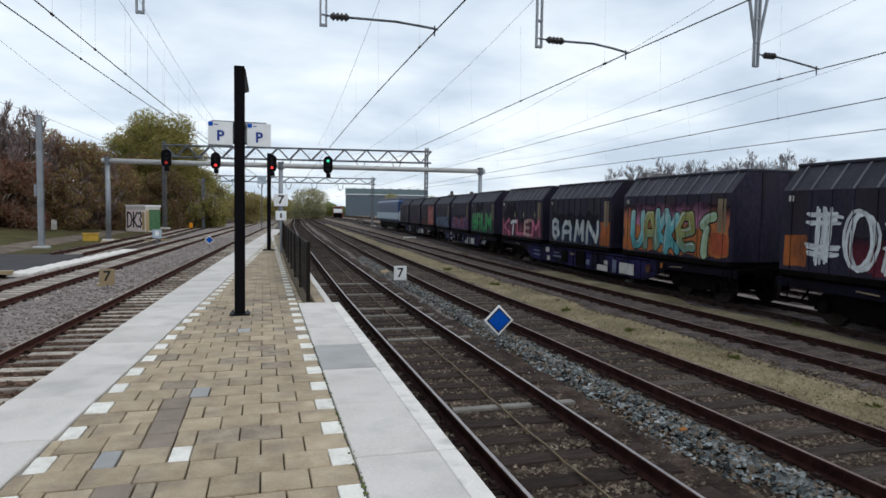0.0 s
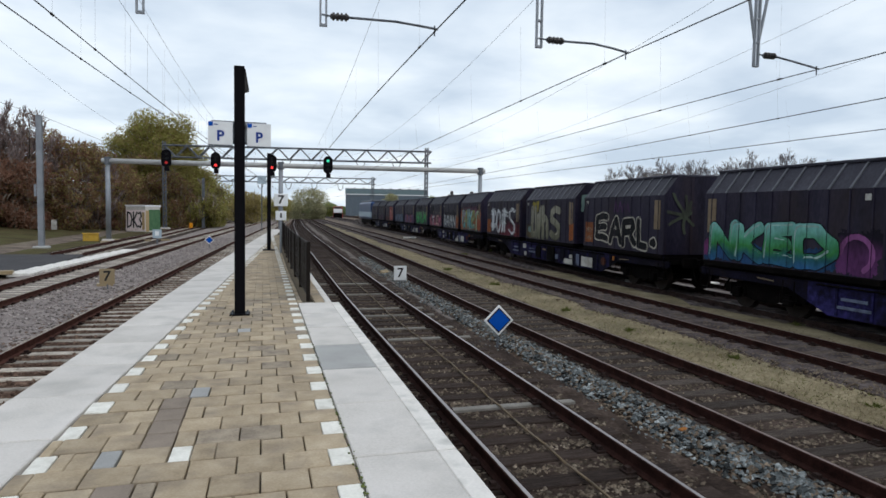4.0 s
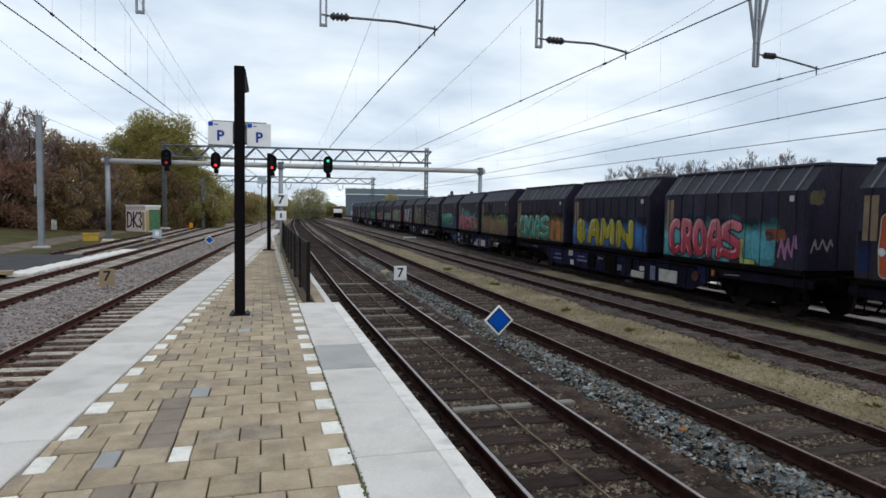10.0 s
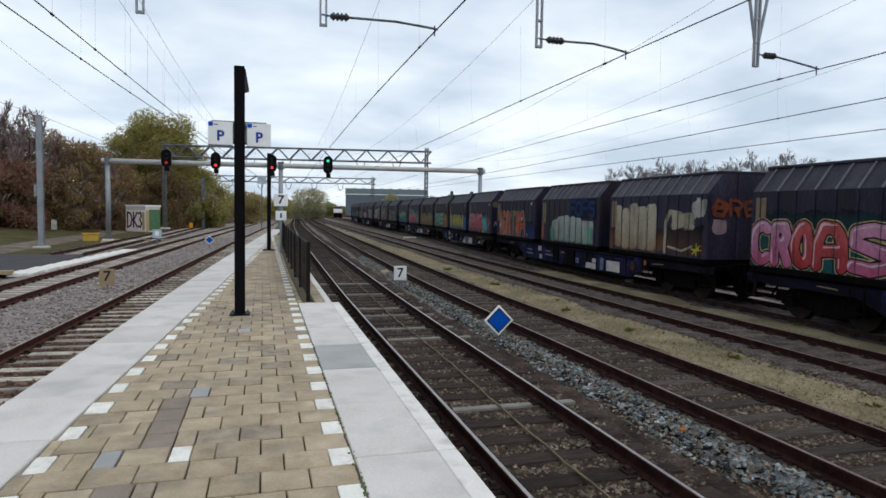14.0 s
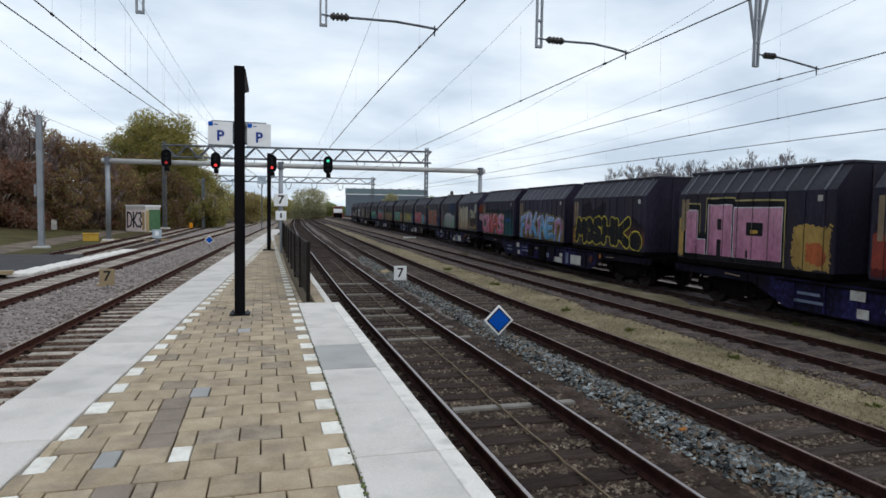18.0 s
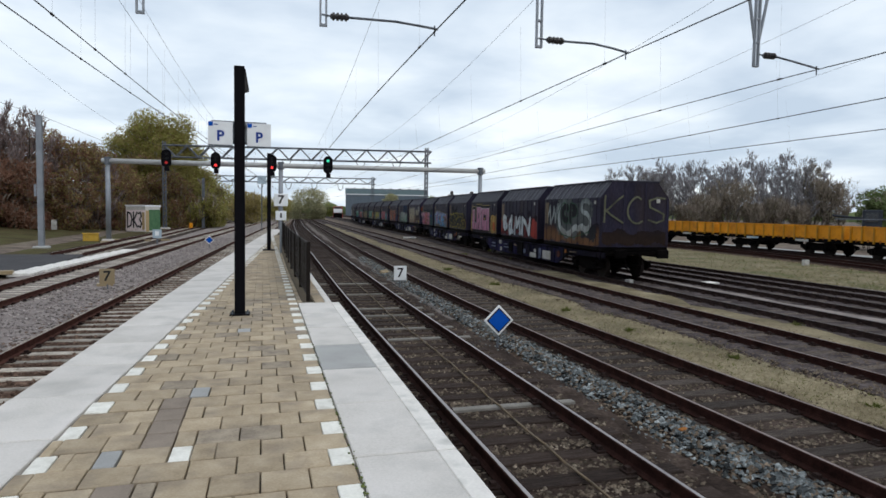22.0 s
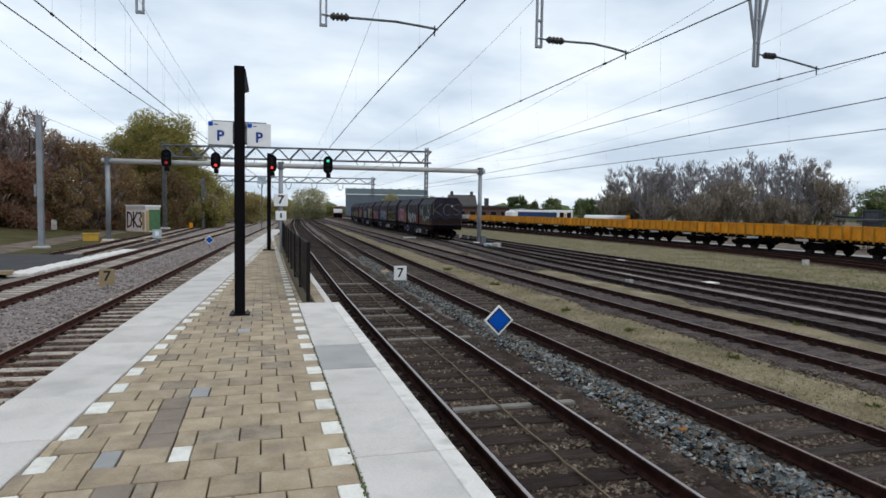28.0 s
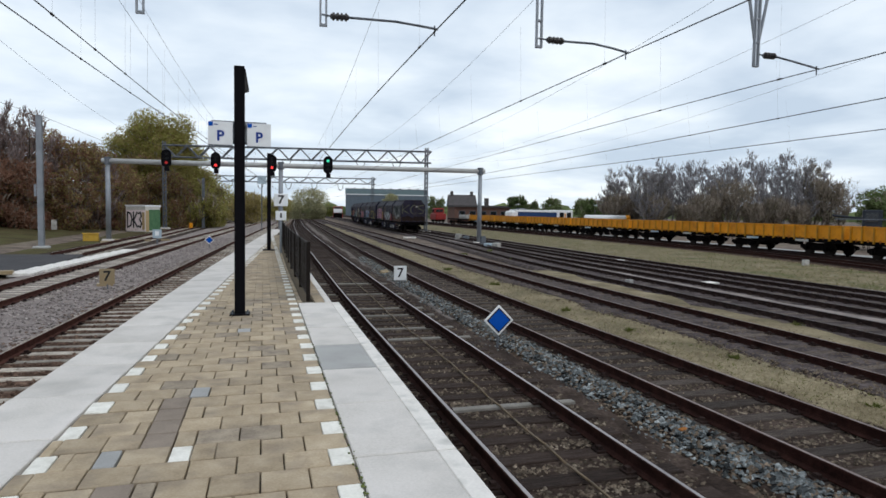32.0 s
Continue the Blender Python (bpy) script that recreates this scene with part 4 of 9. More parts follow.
# ---- small trackside signs ----
def track_number(x, y, z0, size, mat, ground_z, text, label):
    s = thing("track_sign", label, "sign", pose(x, y, 0))
    part("post", tube((0, 0.03, ground_z), (0, 0.03, z0 + size), 0.022), M["galv_dark"], s)
    b = part("board", bx(-size / 2 * 0.9, size / 2 * 0.9, -0.012, 0.012, -size / 2, size / 2, bevel=0.005), mat, s, at=pose(0, -0.012, z0 + size / 2))
    glyphs("number", text, size * 0.92, M["black_print"], b, facing(0, -0.0135, 0), 0.002, offset=0.008)
    return s


track_number(4.63, 21.8, -0.77, 0.50, M["white"], -1.1, "7", "small white track sign with a black seven on a post")
track_number(-4.87, 22.6, -0.86, 0.50, M["cream"], -1.1, "7", "faded cream track sign with a brown seven")


def diamond(x, y, z, half, label):
    s = thing("marker_sign", label, "sign", pose(x, y, 0))
    part("post", tube((0, 0.035, -1.1), (0, 0.035, z), 0.024), M["galv_dark"], s)
    k = half * 0.707
    b = part("board", bx(-k, k, -0.012, 0.012, -k, k, bevel=0.03 * half), M["white"], s, "white rim", at=Matrix.Translation((0, 0, z)) @ Matrix.Rotation(radians(45), 4, "Y"))
    k *= 0.82
    part("backing", bx(-k, k, -0.016, -0.012, -k, k), M["black_print"], b)
    k *= 0.86
    part("face", bx(-k, k, -0.020, -0.016, -k, k), M["blue_sign"], b, "plain blue face")
    return s


diamond(4.53, 11.8, -0.49, 0.315, "blue diamond-shaped marker sign with white rim between the tracks")
diamond(-3.49, 45.0, -0.49, 0.30, "small blue diamond-shaped marker sign between the main tracks")

# ---- signal gantry across the tracks ----
GA, GB = Vector((-11.72, 55.1, 0)), Vector((18.08, 52.3, 0))


def on_g(x):
    k = (x - GA.x) / (GB.x - GA.x)
    return GA.lerp(GB, k)


gantry = thing("signal_gantry", "grey tubular steel gantry carrying railway signals across the main tracks", "gantry", pose(0, 0, 0))
part("beam", tube((GA.x - 0.4, on_g(GA.x - 0.4).y, 5.19), (GB.x + 0.4, on_g(GB.x + 0.4).y, 5.20), 0.20, seg=12), M["galv_pale"], gantry, "pale tubular beam", smooth=True)
for x in (GA.x, 1.36, GB.x):
    q = on_g(x)
    bm = bmesh.new()
    rod(bm, (q.x, q.y, -1.15), (q.x, q.y, 5.45), 0.20, 0.17, seg=12)
    part("post", bm, M["galv"], gantry, smooth=True)
    part("collar", tube((q.x, q.y, 4.90), (q.x, q.y, 5.50), 0.26, seg=12), M["galv_dark"], gantry)
    part("footing", bx(q.x - 0.42, q.x + 0.42, q.y - 0.42, q.y + 0.42, -1.2, -0.92, bevel=0.04), M["concrete"], gantry)


def signal(x, z0, z1, lit, label, red="red_lamp"):
    q = on_g(x)
    s = thing("railway_signal", label, "signal", pose(q.x, q.y - 0.34, 0), "signals on the gantry")
    zc, h = (z0 + z1) / 2, (z1 - z0) / 2
    out = [(math.cos(a) * 0.38, (h - 0.38) * (1 if math.sin(a) > 0 else -1) + math.sin(a) * 0.38) for a in [radians(11.25 + 22.5 * i) for i in range(16)]]
    bm = bmesh.new()
    f = [bm.verts.new((px, -0.03, pz)) for px, pz in out]
    b = [bm.verts.new((px, 0.03, pz)) for px, pz in out]
    bm.faces.new(f), bm.faces.new(b[::-1])
    for i in range(16):
        j = (i + 1) % 16
        bm.faces.new((f[i], b[i], b[j], f[j]))
    bmesh.ops.recalc_face_normals(bm, faces=bm.faces[:])
    part("backboard", bm, M["black_steel"], s, at=pose(0, 0, zc))
    part("bracket", bx(-0.08, 0.08, 0.03, 0.36, zc - 0.3, zc + 0.1), M["galv_dark"], s)
    for i, name in enumerate(("green", "yellow", "red")):
        z = zc + 0.34 - 0.34 * i
        m = {"red": M[red], "green": M["green_lamp"]}[lit] if name == lit else M["dark_lens"]
        part("lens", tube((0, -0.03, z), (0, -0.05, z), 0.115 if name == lit else 0.11, seg=16), m, s, f"lit {name} lens" if name == lit else "")
        bm = bmesh.new()
        for k in range(9):
            a0, a1 = radians(180 * k / 9), radians(180 * (k + 1) / 9)
            bm.faces.new([bm.verts.new(c) for c in ((math.cos(a0) * 0.16, -0.03, z + math.sin(a0) * 0.16), (math.cos(a1) * 0.16, -0.03, z + math.sin(a1) * 0.16), (math.cos(a1) * 0.16, -0.22, z + math.sin(a1) * 0.16), (math.cos(a0) * 0.16, -0.22, z + math.sin(a0) * 0.16))])
        bmesh.ops.solidify(bm, geom=bm.faces[:], thickness=0.012)
        part("hood", bm, M["black_steel"], s)
    part("cable_box", bx(-0.14, 0.22, -0.02, 0.10, z0 - 0.30, z0 + 0.02), M["black_steel"], s)
    return s


signal(-7.38, 4.80, 6.20, "red", "black three-lens railway signal showing a faint red on the gantry", "red_dim")
signal(-3.68, 4.72, 6.10, "red", "black three-lens railway signal showing red on the gantry")
signal(0.65, 4.62, 6.06, "red", "black three-lens railway signal showing red on the gantry")
signal(5.11, 4.62, 6.06, "green", "black three-lens railway signal showing green on the gantry")


# ---- overhead line portals ----
def truss(par, a, b, z0, z1, bays, r, mat):
    """A flat lattice girder between plan points a and b."""
    a, b = Vector((*a, 0)), Vector((*b, 0))
    side = (b - a).cross(Vector((0, 0, 1))).normalized() * 0.3
    for s in (side, -side):
        for z in (z0, z1):
            part("chord", tube(a + s + Vector((0, 0, z)), b + s + Vector((0, 0, z)), r, seg=6), mat, par)
    for i in range(bays):
        p, q = a.lerp(b, i / bays), a.lerp(b, (i + 1) / bays)
        zz = (z0, z1) if i % 2 else (z1, z0)
        bm = bmesh.new()
        for s in (side, -side):
            rod(bm, p + s + Vector((0, 0, zz[0])), q + s + Vector((0, 0, zz[1])), r * 0.75, seg=5)
        part("diagonal", bm, mat, par)


def portal(name, label, a, b, z0, z1, bays, r, posts, top):
    g = thing(name, label, "portal", pose(0, 0, 0), "overhead line portals")
    truss(g, a, b, z0, z1, bays, r, M["galv_dark"])
    for x, y in posts:
        bm = bmesh.new()
        for sx in (-0.16, 0.16):
            for sy in (-0.16, 0.16):
                box(bm, x + sx - 0.05, x + sx + 0.05, y + sy - 0.05, y + sy + 0.05, -1.15, top)
        for k in range(int((top + 1) / 0.6)):
            z = -1 + 0.6 * k
            for sy in (-0.16, 0.16):
                rod(bm, (x - 0.16, y + sy, z), (x + 0.16, y + sy, z + 0.6), 0.03, seg=4)
        part("post", bm, M["galv_dark"], g)
        part("footing", bx(x - 0.6, x + 0.6, y - 0.6, y + 0.6, -1.2, -0.9), M["concrete"], g)
    return g


portal("overhead_portal", "grey lattice steel portal spanning the main tracks behind the signals", (-11.9, 86), (20.9, 80), 7.9, 9.35, 24, 0.10, [(-11.9, 86), (20.3, 80.1)], 9.85)
portal("overhead_portal", "distant grey lattice steel portal over the tracks", (-9.5, 112), (18.3, 107), 6.1, 7.0, 20, 0.08, [(-9.3, 112), (17.8, 107)], 7.3)
# looped hangers below the distant portal
hangers = thing("wire_hangers", "thin steel loops hanging below the distant portal", "hangers", pose(0, 0, 0), "overhead line portals")
for x in (-4.5, -0.5, 4.0, 8.2, 12.5):
    y = 112 - 5 * (x + 9.5) / 27.8
    bm = bmesh.new()
    loop = [(-0.5, 6.1), (-0.32, 5.2), (0.0, 4.95), (0.32, 5.2), (0.5, 6.1)]
    for (a, b), (c, d) in zip(loop[:-1], loop[1:]):
        rod(bm, (x + a, y, b), (x + c, y, d), 0.05, seg=5)
    part("loop", bm, M["galv_dark"], hangers)
for x in (-6.0, -1.6, 2.8, 7.4, 12.0, 16.5):
    y = 86 - 6 * (x + 11.9) / 32.8
    bm = bmesh.new()
    loop = [(-0.55, 7.9), (-0.30, 7.1), (0.0, 6.9), (0.30, 7.1), (0.55, 7.9)]
    for (a, b), (c, d) in zip(loop[:-1], loop[1:]):
        rod(bm, (x + a, y, b), (x + c, y, d), 0.04, seg=5)
    part("loop", bm, M["galv_dark"], hangers)
# the portal overhead, from which the drop posts hang
near_portal = thing("overhead_portal", "grey lattice steel portal high over the platform carrying drop posts", "portal", pose(0, 0, 0), "overhead line portals")
truss(near_portal, (-10.0, 9.8), (26.0, 9.8), 6.9, 7.7, 24, 0.05, M["galv"])
for x in (-9.9, 25.8):
    part("post", bx(x - 0.15, x + 0.15, 9.65, 9.95, -1.15, 7.8), M["galv"], near_portal)


def drop_post(x, zb, arm, wide=0.0):
    """Two flats joined by battens, with a registration arm that steadies the wire."""
    d = part("drop_post", bx(-0.055, -0.030, -0.03, 0.03, zb, 6.9), M["galv"], near_portal, at=pose(x, 9.8, 0))
    part("flat", bx(0.030, 0.055, -0.03, 0.03, zb, 6.9), M["galv"], d)
    z = zb
    while z < 6.8:
        part("batten", bx(-0.032, 0.032, -0.025, 0.025, z, z + 0.035), M["galv"], d)
        z += 0.42
    if wide:
        for s in (-1, 1):
            part("brace", tube((s * 0.04, 0, zb + 0.45), (s * 0.45, 0, 6.9), 0.028, seg=6), M["galv"], d)
    if arm:
        pts = [Vector(q) for q in arm]
        bm = bmesh.new()
        for a, b in zip(pts[2:-1], pts[3:]):
            rod(bm, a, b, 0.019, seg=8)
        part("registration_arm", bm, M["galv_dark"], near_portal, smooth=True)
        part("clevis", tube(pts[0], pts[1], 0.014, seg=6), M["galv_dark"], near_portal)
        ins = part("insulator", tube(pts[1], pts[2], 0.038, seg=8), M["insul"], near_portal, "dark ribbed insulator")
        for k in range(4):
            q = pts[1].lerp(pts[2], 0.15 + 0.23 * k)
            part("shed", tube(q - (pts[2] - pts[1]).normalized() * 0.012, q + (pts[2] - pts[1]).normalized() * 0.02, 0.058, seg=10), M["insul"], ins)
        part("wire_clamp", tube(pts[-1] + Vector((-0.05, 0, -0.11)), pts[-1] + Vector((-0.05, 0, 0.05)), 0.012, seg=6), M["galv_dark"], near_portal)


drop_post(-1.65, 4.34, None)
drop_post(0.86, 4.40, [(0.83, 9.75, 4.56), (0.96, 9.75, 4.545), (1.23, 9.75, 4.55), (1.95, 9.75, 4.56), (2.35, 9.75, 4.53), (2.62, 9.75, 4.505)])
drop_post(4.36, 4.38, [(4.33, 9.75, 4.52), (4.48, 9.75, 4.51), (4.78, 9.75, 4.51), (5.33, 9.75, 4.52), (5.70, 9.75, 4.475), (6.0, 9.75, 4.42)])
drop_post(8.67, 4.40, [(8.71, 9.75, 4.62), (8.80, 9.75, 4.61), (9.05, 9.75, 4.61), (9.41, 9.75, 4.56), (9.81, 9.75, 4.50), (10.06, 9.75, 4.46)], wide=0.5)



# ---- overhead wires ----
def wire(name, pts, r, label, par=None):
    bm = bmesh.new()
    for a, b in zip(pts[:-1], pts[1:]):
        rod(bm, a, b, r, seg=5)
    if par is not None:
        return part(name, bm, M["wire"], par, smooth=True)
    return solid(name, bm, M["wire"], label, "wire", smooth=True)


def sag(y):
    """Height of a messenger wire, hung from the portal and lowest between two portals."""
    return 5.38 + 1.4 * ((y - 35) / 25.25) ** 2 if y < 60 else 6.3


def overhead(contact, messenger, label, rc=0.008, drop=4.2, y0=-8, y1=150, zc=4.455):
    o = thing("overhead_line", label, "overhead line", pose(0, 0, 0), "overhead lines")
    ys = list(np.arange(y0, y1, 3.0))
    if contact:
        wire("contact_wire", [Vector((contact.x(y), y, zc)) for y in ys], rc, "", o)
    if messenger:
        wire("messenger_wire", [Vector((messenger.x(y), y, sag(y))) for y in ys], 0.0042, "", o)
    y = 6.5
    while contact and y < 52:
        part("clip", tube((contact.x(y), y - 0.05, zc), (contact.x(y), y + 0.05, zc), 0.02, seg=6), M["insul"], o)
        if messenger:
            part("dropper", tube((contact.x(y), y, zc), (contact.x(y) + 0.15 * (messenger.x(y) - contact.x(y)), y, sag(y)), 0.0013, seg=4), M["wire"], o)
        y += drop
    return o


overhead(Line(10, 2.56, [(10, 0.0), (20, 0.02), (60, 0.03)]), Line(13, 2.45, [(10, 0.02), (60, 0.03)]), "contact wire and messenger wire over the platform track", 0.011)
overhead(Line(10, 6.08, [(8, 0.015), (20, 0.03)]), Line(13, 5.80, [(10, 0.01), (60, 0.02)]), "contact wire and messenger wire over the siding", 0.010)
overhead(Line(12, 10.10, [(6, -0.03), (12, 0.03), (25, 0.04)]), Line(13, 9.75, [(10, 0.0), (60, 0.01)]), "contact wire and messenger wire over the sandy siding", 0.010)
overhead(Line(12, 13.85, [(10, 0.07), (25, 0.045), (60, 0.04)]), Line(13, 12.9, [(10, 0.02), (60, 0.03)]), "contact wire and messenger wire over the freight track", 0.013)
overhead(Line(20, 18.55, [(20, -0.012), (60, 0.0)]), Line(20, 16.9, [(20, 0.02), (60, 0.03)]), "contact wire and messenger wire over a yard track", 0.015)
overhead(Line(12, -3.43, [(10, 0.04), (20, 0.065), (40, 0.065)]), Line(16, -3.05, [(10, 0.04), (60, 0.055)]), "contact wire and messenger wire over the main track", 0.010, 3.6)
overhead(Line(12, -2.93, [(10, 0.04), (20, 0.045), (40, 0.06)]), Line(16, -2.62, [(10, 0.04), (60, 0.05)]), "second contact wire and messenger wire over the main track", 0.010, 2.1)
overhead(None, Line(20, -6.6, [(20, 0.0), (60, 0.03)]), "thin messenger wire over the second main track")

mast = thing("overhead_mast", "tall grey steel mast standing beside the access road", "mast", pose(-13.62, 45.8, 0))
bm = bmesh.new()
box(bm, -0.16, 0.16, -0.14, -0.12, -1.1, 7.3), box(bm, -0.16, 0.16, 0.12, 0.14, -1.1, 7.3), box(bm, -0.012, 0.012, -0.12, 0.12, -1.1, 7.3)
part("shaft", bm, M["galv"], mast)
part("footing", bx(-0.42, 0.42, -0.42, 0.42, -1.3, -0.95, bevel=0.05), M["concrete_grey"], mast)
part("plate", bx(-0.32, -0.18, -0.16, -0.14, 2.2, 2.95), M["galv"], mast)
wire("feeder_wire", [Vector((-13.6, 1.8 + 4 * i, 7.3 - 0.4 * math.sin(math.pi * i / 11))) for i in range(12)] + [Vector((-13.5 + 0.12 * i, 45.8 + 5 * i, 7.3 - 0.04 * i)) for i in range(1, 10)], 0.012, "thin feeder wire strung along the grey masts")
far_mast = thing("overhead_mast", "grey steel mast before the trees", "mast", pose(-7.7, 90, 0))
part("shaft", bx(-0.18, 0.18, -0.15, 0.15, -1.1, 5.6), M["galv_dark"], far_mast)

# ---- trackside hut and small objects on the west side ----
hut = thing("trackside_hut", "low concrete equipment hut with a flat roof and painted walls", "hut", pose(-12.85, 76.8, -1.15, 0, 0, -34))
body = part("wall", bx(-1.35, 1.35, -1.1, 1.1, 0, 2.8, bevel=0.03), M["concrete"], hut)
part("roof", bx(-1.43, 1.43, -1.18, 1.18, 2.8, 2.98, bevel=0.03), M["white"], hut, "pale flat roof slab")
part("painted_field", bx(-1.3, 1.32, -1.12, -1.103, 0.15, 2.45), M["pink_paint"], hut, "pinkish white painted field")
part("painted_field", bx(1.353, 1.37, -0.6, 1.05, 0.2, 2.5), M["green_paint"], hut, "green painted field")
part("painted_field", bx(1.353, 1.372, -1.08, -0.6, 0.1, 2.4), M["tan_paint"], hut, "tan painted field")
for lines, x0, x1 in (([[(0.1, 0), (0.1, 1)], [(0.1, 1), (0.7, 0.9), (0.95, 0.5), (0.7, 0.1), (0.1, 0)]], -1.15, -0.42), ([[(0.1, 0), (0.1, 1)], [(0.95, 1), (0.15, 0.45), (1, 0)]], -0.32, 0.28), ([[(0.1, 0.9), (0.7, 1), (0.9, 0.75), (0.45, 0.52), (0.95, 0.25), (0.65, 0), (0.05, 0.1)]], 0.36, 0.86)):
    for pts in lines:
        for (ua, va), (ub, vb) in zip(pts[:-1], pts[1:]):
            p, q = Vector((x0 + ua * (x1 - x0), 0.55 + 1.65 * va)), Vector((x0 + ub * (x1 - x0), 0.55 + 1.65 * vb))
            m = pose((p.x + q.x) / 2, -1.1265, (p.y + q.y) / 2, 0, -math.degrees(math.atan2(q.y - p.y, q.x - p.x)), 0)
            part("painted_stroke", bx(-(q - p).length / 2 - 0.06, (q - p).length / 2 + 0.06, -0.0055, 0.0055, -0.085, 0.085), M["black_print"], hut, at=m)
part("painted_figure", bx(0.92, 1.26, -1.135, -1.121, 0.3, 2.2, bevel=0.004), M["tan_paint"], hut, "tan painted figure")


def box_thing(name, x, y, z, w, d, h, mat, label, cat, rz=0, lid=None):
    t = thing(name, label, cat, pose(x, y, z, 0, 0, rz))
    part("body", bx(-w / 2, w / 2, -d / 2, d / 2, 0, h, bevel=min(w, d, h) * 0.08), mat, t)
    if lid:
        part("lid", bx(-w / 2 - 0.03, w / 2 + 0.03, -d / 2 - 0.03, d / 2 + 0.03, h, h + 0.06), lid, t)
    return t


box_thing("grit_bin", -12.95, 55, -1.1, 1.08, 0.6, 0.58, M["mustard"], "mustard yellow plastic grit bin on the grass", "bin", 8, M["mustard"])
# plain block added for an unclear pale upright shape among the trees
box_thing("marker_board", -18.3, 65, -0.55, 0.45, 0.1, 0.9, M["plate"], "plain pale block for an unclear white shape among the trees", "sign", 0)
bl = box_thing("signal_marker", -7.45, 50, -0.6, 0.6, 0.08, 0.62, M["shed_light"], "blue-grey marker board with a white face beside the track", "sign", 0)
part("face", bx(-0.13, 0.13, -0.06, -0.045, 0.18, 0.5), M["white"], bl)
part("post", bx(-0.05, 0.05, 0.0, 0.06, -0.6, 0.1), M["galv_dark"], bl)
box_thing("cable_cover", -5.15, 23.6, -1.06, 0.5, 0.3, 0.12, M["cream"], "ochre cable cover lying by the rail", "cover", 10)
box_thing("cable_cover", -9.5, 27.7, -1.0, 0.55, 0.4, 0.14, M["cream"], "ochre cable cover at the walkway's end", "cover", 10)
box_thing("cable_cover", -8.94, 54.49, -1.06, 0.7, 0.4, 0.14, M["cream"], "ochre cable cover lying by the branch track", "cover", 12)
box_thing("cable_cover", -7.64, 55.51, -1.06, 0.7, 0.4, 0.14, M["cream"], "ochre cable cover lying by the branch track", "cover", 12)
box_thing("cable_cover", -11.22, 51.79, -1.06, 0.7, 0.4, 0.14, M["cream"], "ochre cable cover lying by the branch track", "cover", 12)
box_thing("cable_cover", -11.32, 55.24, -1.06, 0.7, 0.4, 0.14, M["cream"], "ochre cable cover lying by the branch track", "cover", 12)
box_thing("grit_bin", -8.93, 86.83, -1.08, 0.4, 0.4, 0.75, M["yellow"], "small yellow box on the grass by the branch track", "bin", 5)
box_thing("cabinet", -10.25, 107.03, -1.1, 1.5, 0.8, 1.3, M["machine"], "dark blue-grey cabinet below the trees", "cabinet", 0)
box_thing("concrete_cover", 16.8, 21.1, -1.08, 0.85, 0.5, 0.14, M["edge"], "white concrete cover between yard tracks", "cover", 4)
box_thing("concrete_cover", 19.6, 32.6, -1.08, 1.1, 0.5, 0.12, M["edge"], "long white concrete cover beside a yard track", "cover", 4)
box_thing("concrete_cover", 14.2, 62.5, -1.08, 1.2, 0.6, 0.14, M["edge"], "pale concrete cover beside the freight track", "cover", 4)
box_thing("point_motor", 13.6, 21.5, -1.08, 0.24, 0.24, 0.24, M["pale_road"], "small pale box beside the track", "box", 20)
box_thing("marker_post", 29.8, 29.1, -1.1, 0.38, 0.2, 0.36, M["plate"], "small white marker stone before the wagons", "marker", 0)
for x, y, w, h, mk in ((18.6, 60.0, 0.5, 0.6, "plate"), (19.2, 59.4, 0.5, 0.4, "galv_dark"), (16.75, 46.2, 0.55, 0.38, "shed_light"), (17.2, 45.6, 0.5, 0.45, "plate"), (17.0, 48.2, 0.25, 0.85, "galv_dark")):
    box_thing("relay_box", x, y, -1.1, w, 0.5, h, M[mk], "small weathered relay box beside the gantry post", "box", x * 7)
bm = bmesh.new()
for k in range(7):
    bmesh.ops.create_icosphere(bm, subdivisions=1, radius=0.09 + 0.02 * (k % 3), matrix=Matrix.Translation((4.95 + 0.08 * (k % 3), 26.6 + 0.1 * k, -1.0)))
solid("rag", bm, M["cream"], "crumpled ochre rag on the ballast", "rag")
stone1 = bmesh.new()
bmesh.ops.create_icosphere(stone1, subdivisions=1, radius=0.085, matrix=Matrix.Translation((5.02, 6.6, -1.0)) @ Matrix.Diagonal((1, 0.7, 0.6, 1)))
solid("stone", stone1, M["orange_rust"], "single rusty orange stone beside the siding", "stone")


# ---- trees ----
def limb_tree(bm, rng, base, height, spread, depth, r0, lean=0.0, twigs=None, ratio=0.62):
    """A tapered trunk that forks again and again; returns the tips."""
    tips = []

    def grow(p, d, length, r, level):
        q = p + d * length * 0.5 + Vector((rng.uniform(-1, 1), rng.uniform(-1, 1), 0)) * length * 0.05
        e = q + (d + Vector((rng.uniform(-0.2, 0.2), rng.uniform(-0.2, 0.2), 0.1))).normalized() * length * 0.5
        rod(bm, p, q, r, r * 0.82, seg=5 if level < 2 else 3)
        rod(bm, q, e, r * 0.82, r * 0.62, seg=5 if level < 2 else 3)
        if level >= depth:
            tips.append(e)
            return
        for k in range(rng.choice((2, 3, 3)) if level else 4):
            a = rng.uniform(0, 6.283)
            out = Vector((math.cos(a), math.sin(a), 0)) * spread * rng.uniform(0.5, 1.1)
            nd = (d * 0.8 + out + Vector((0, 0, 0.25))).normalized()
            grow(q.lerp(e, rng.uniform(0.4, 1.0)), nd, length * ratio * rng.uniform(0.8, 1.15), r * 0.55, level + 1)

    grow(Vector(base), Vector((lean, 0, 1)).normalized(), height * 0.42, r0, 0)
    return tips


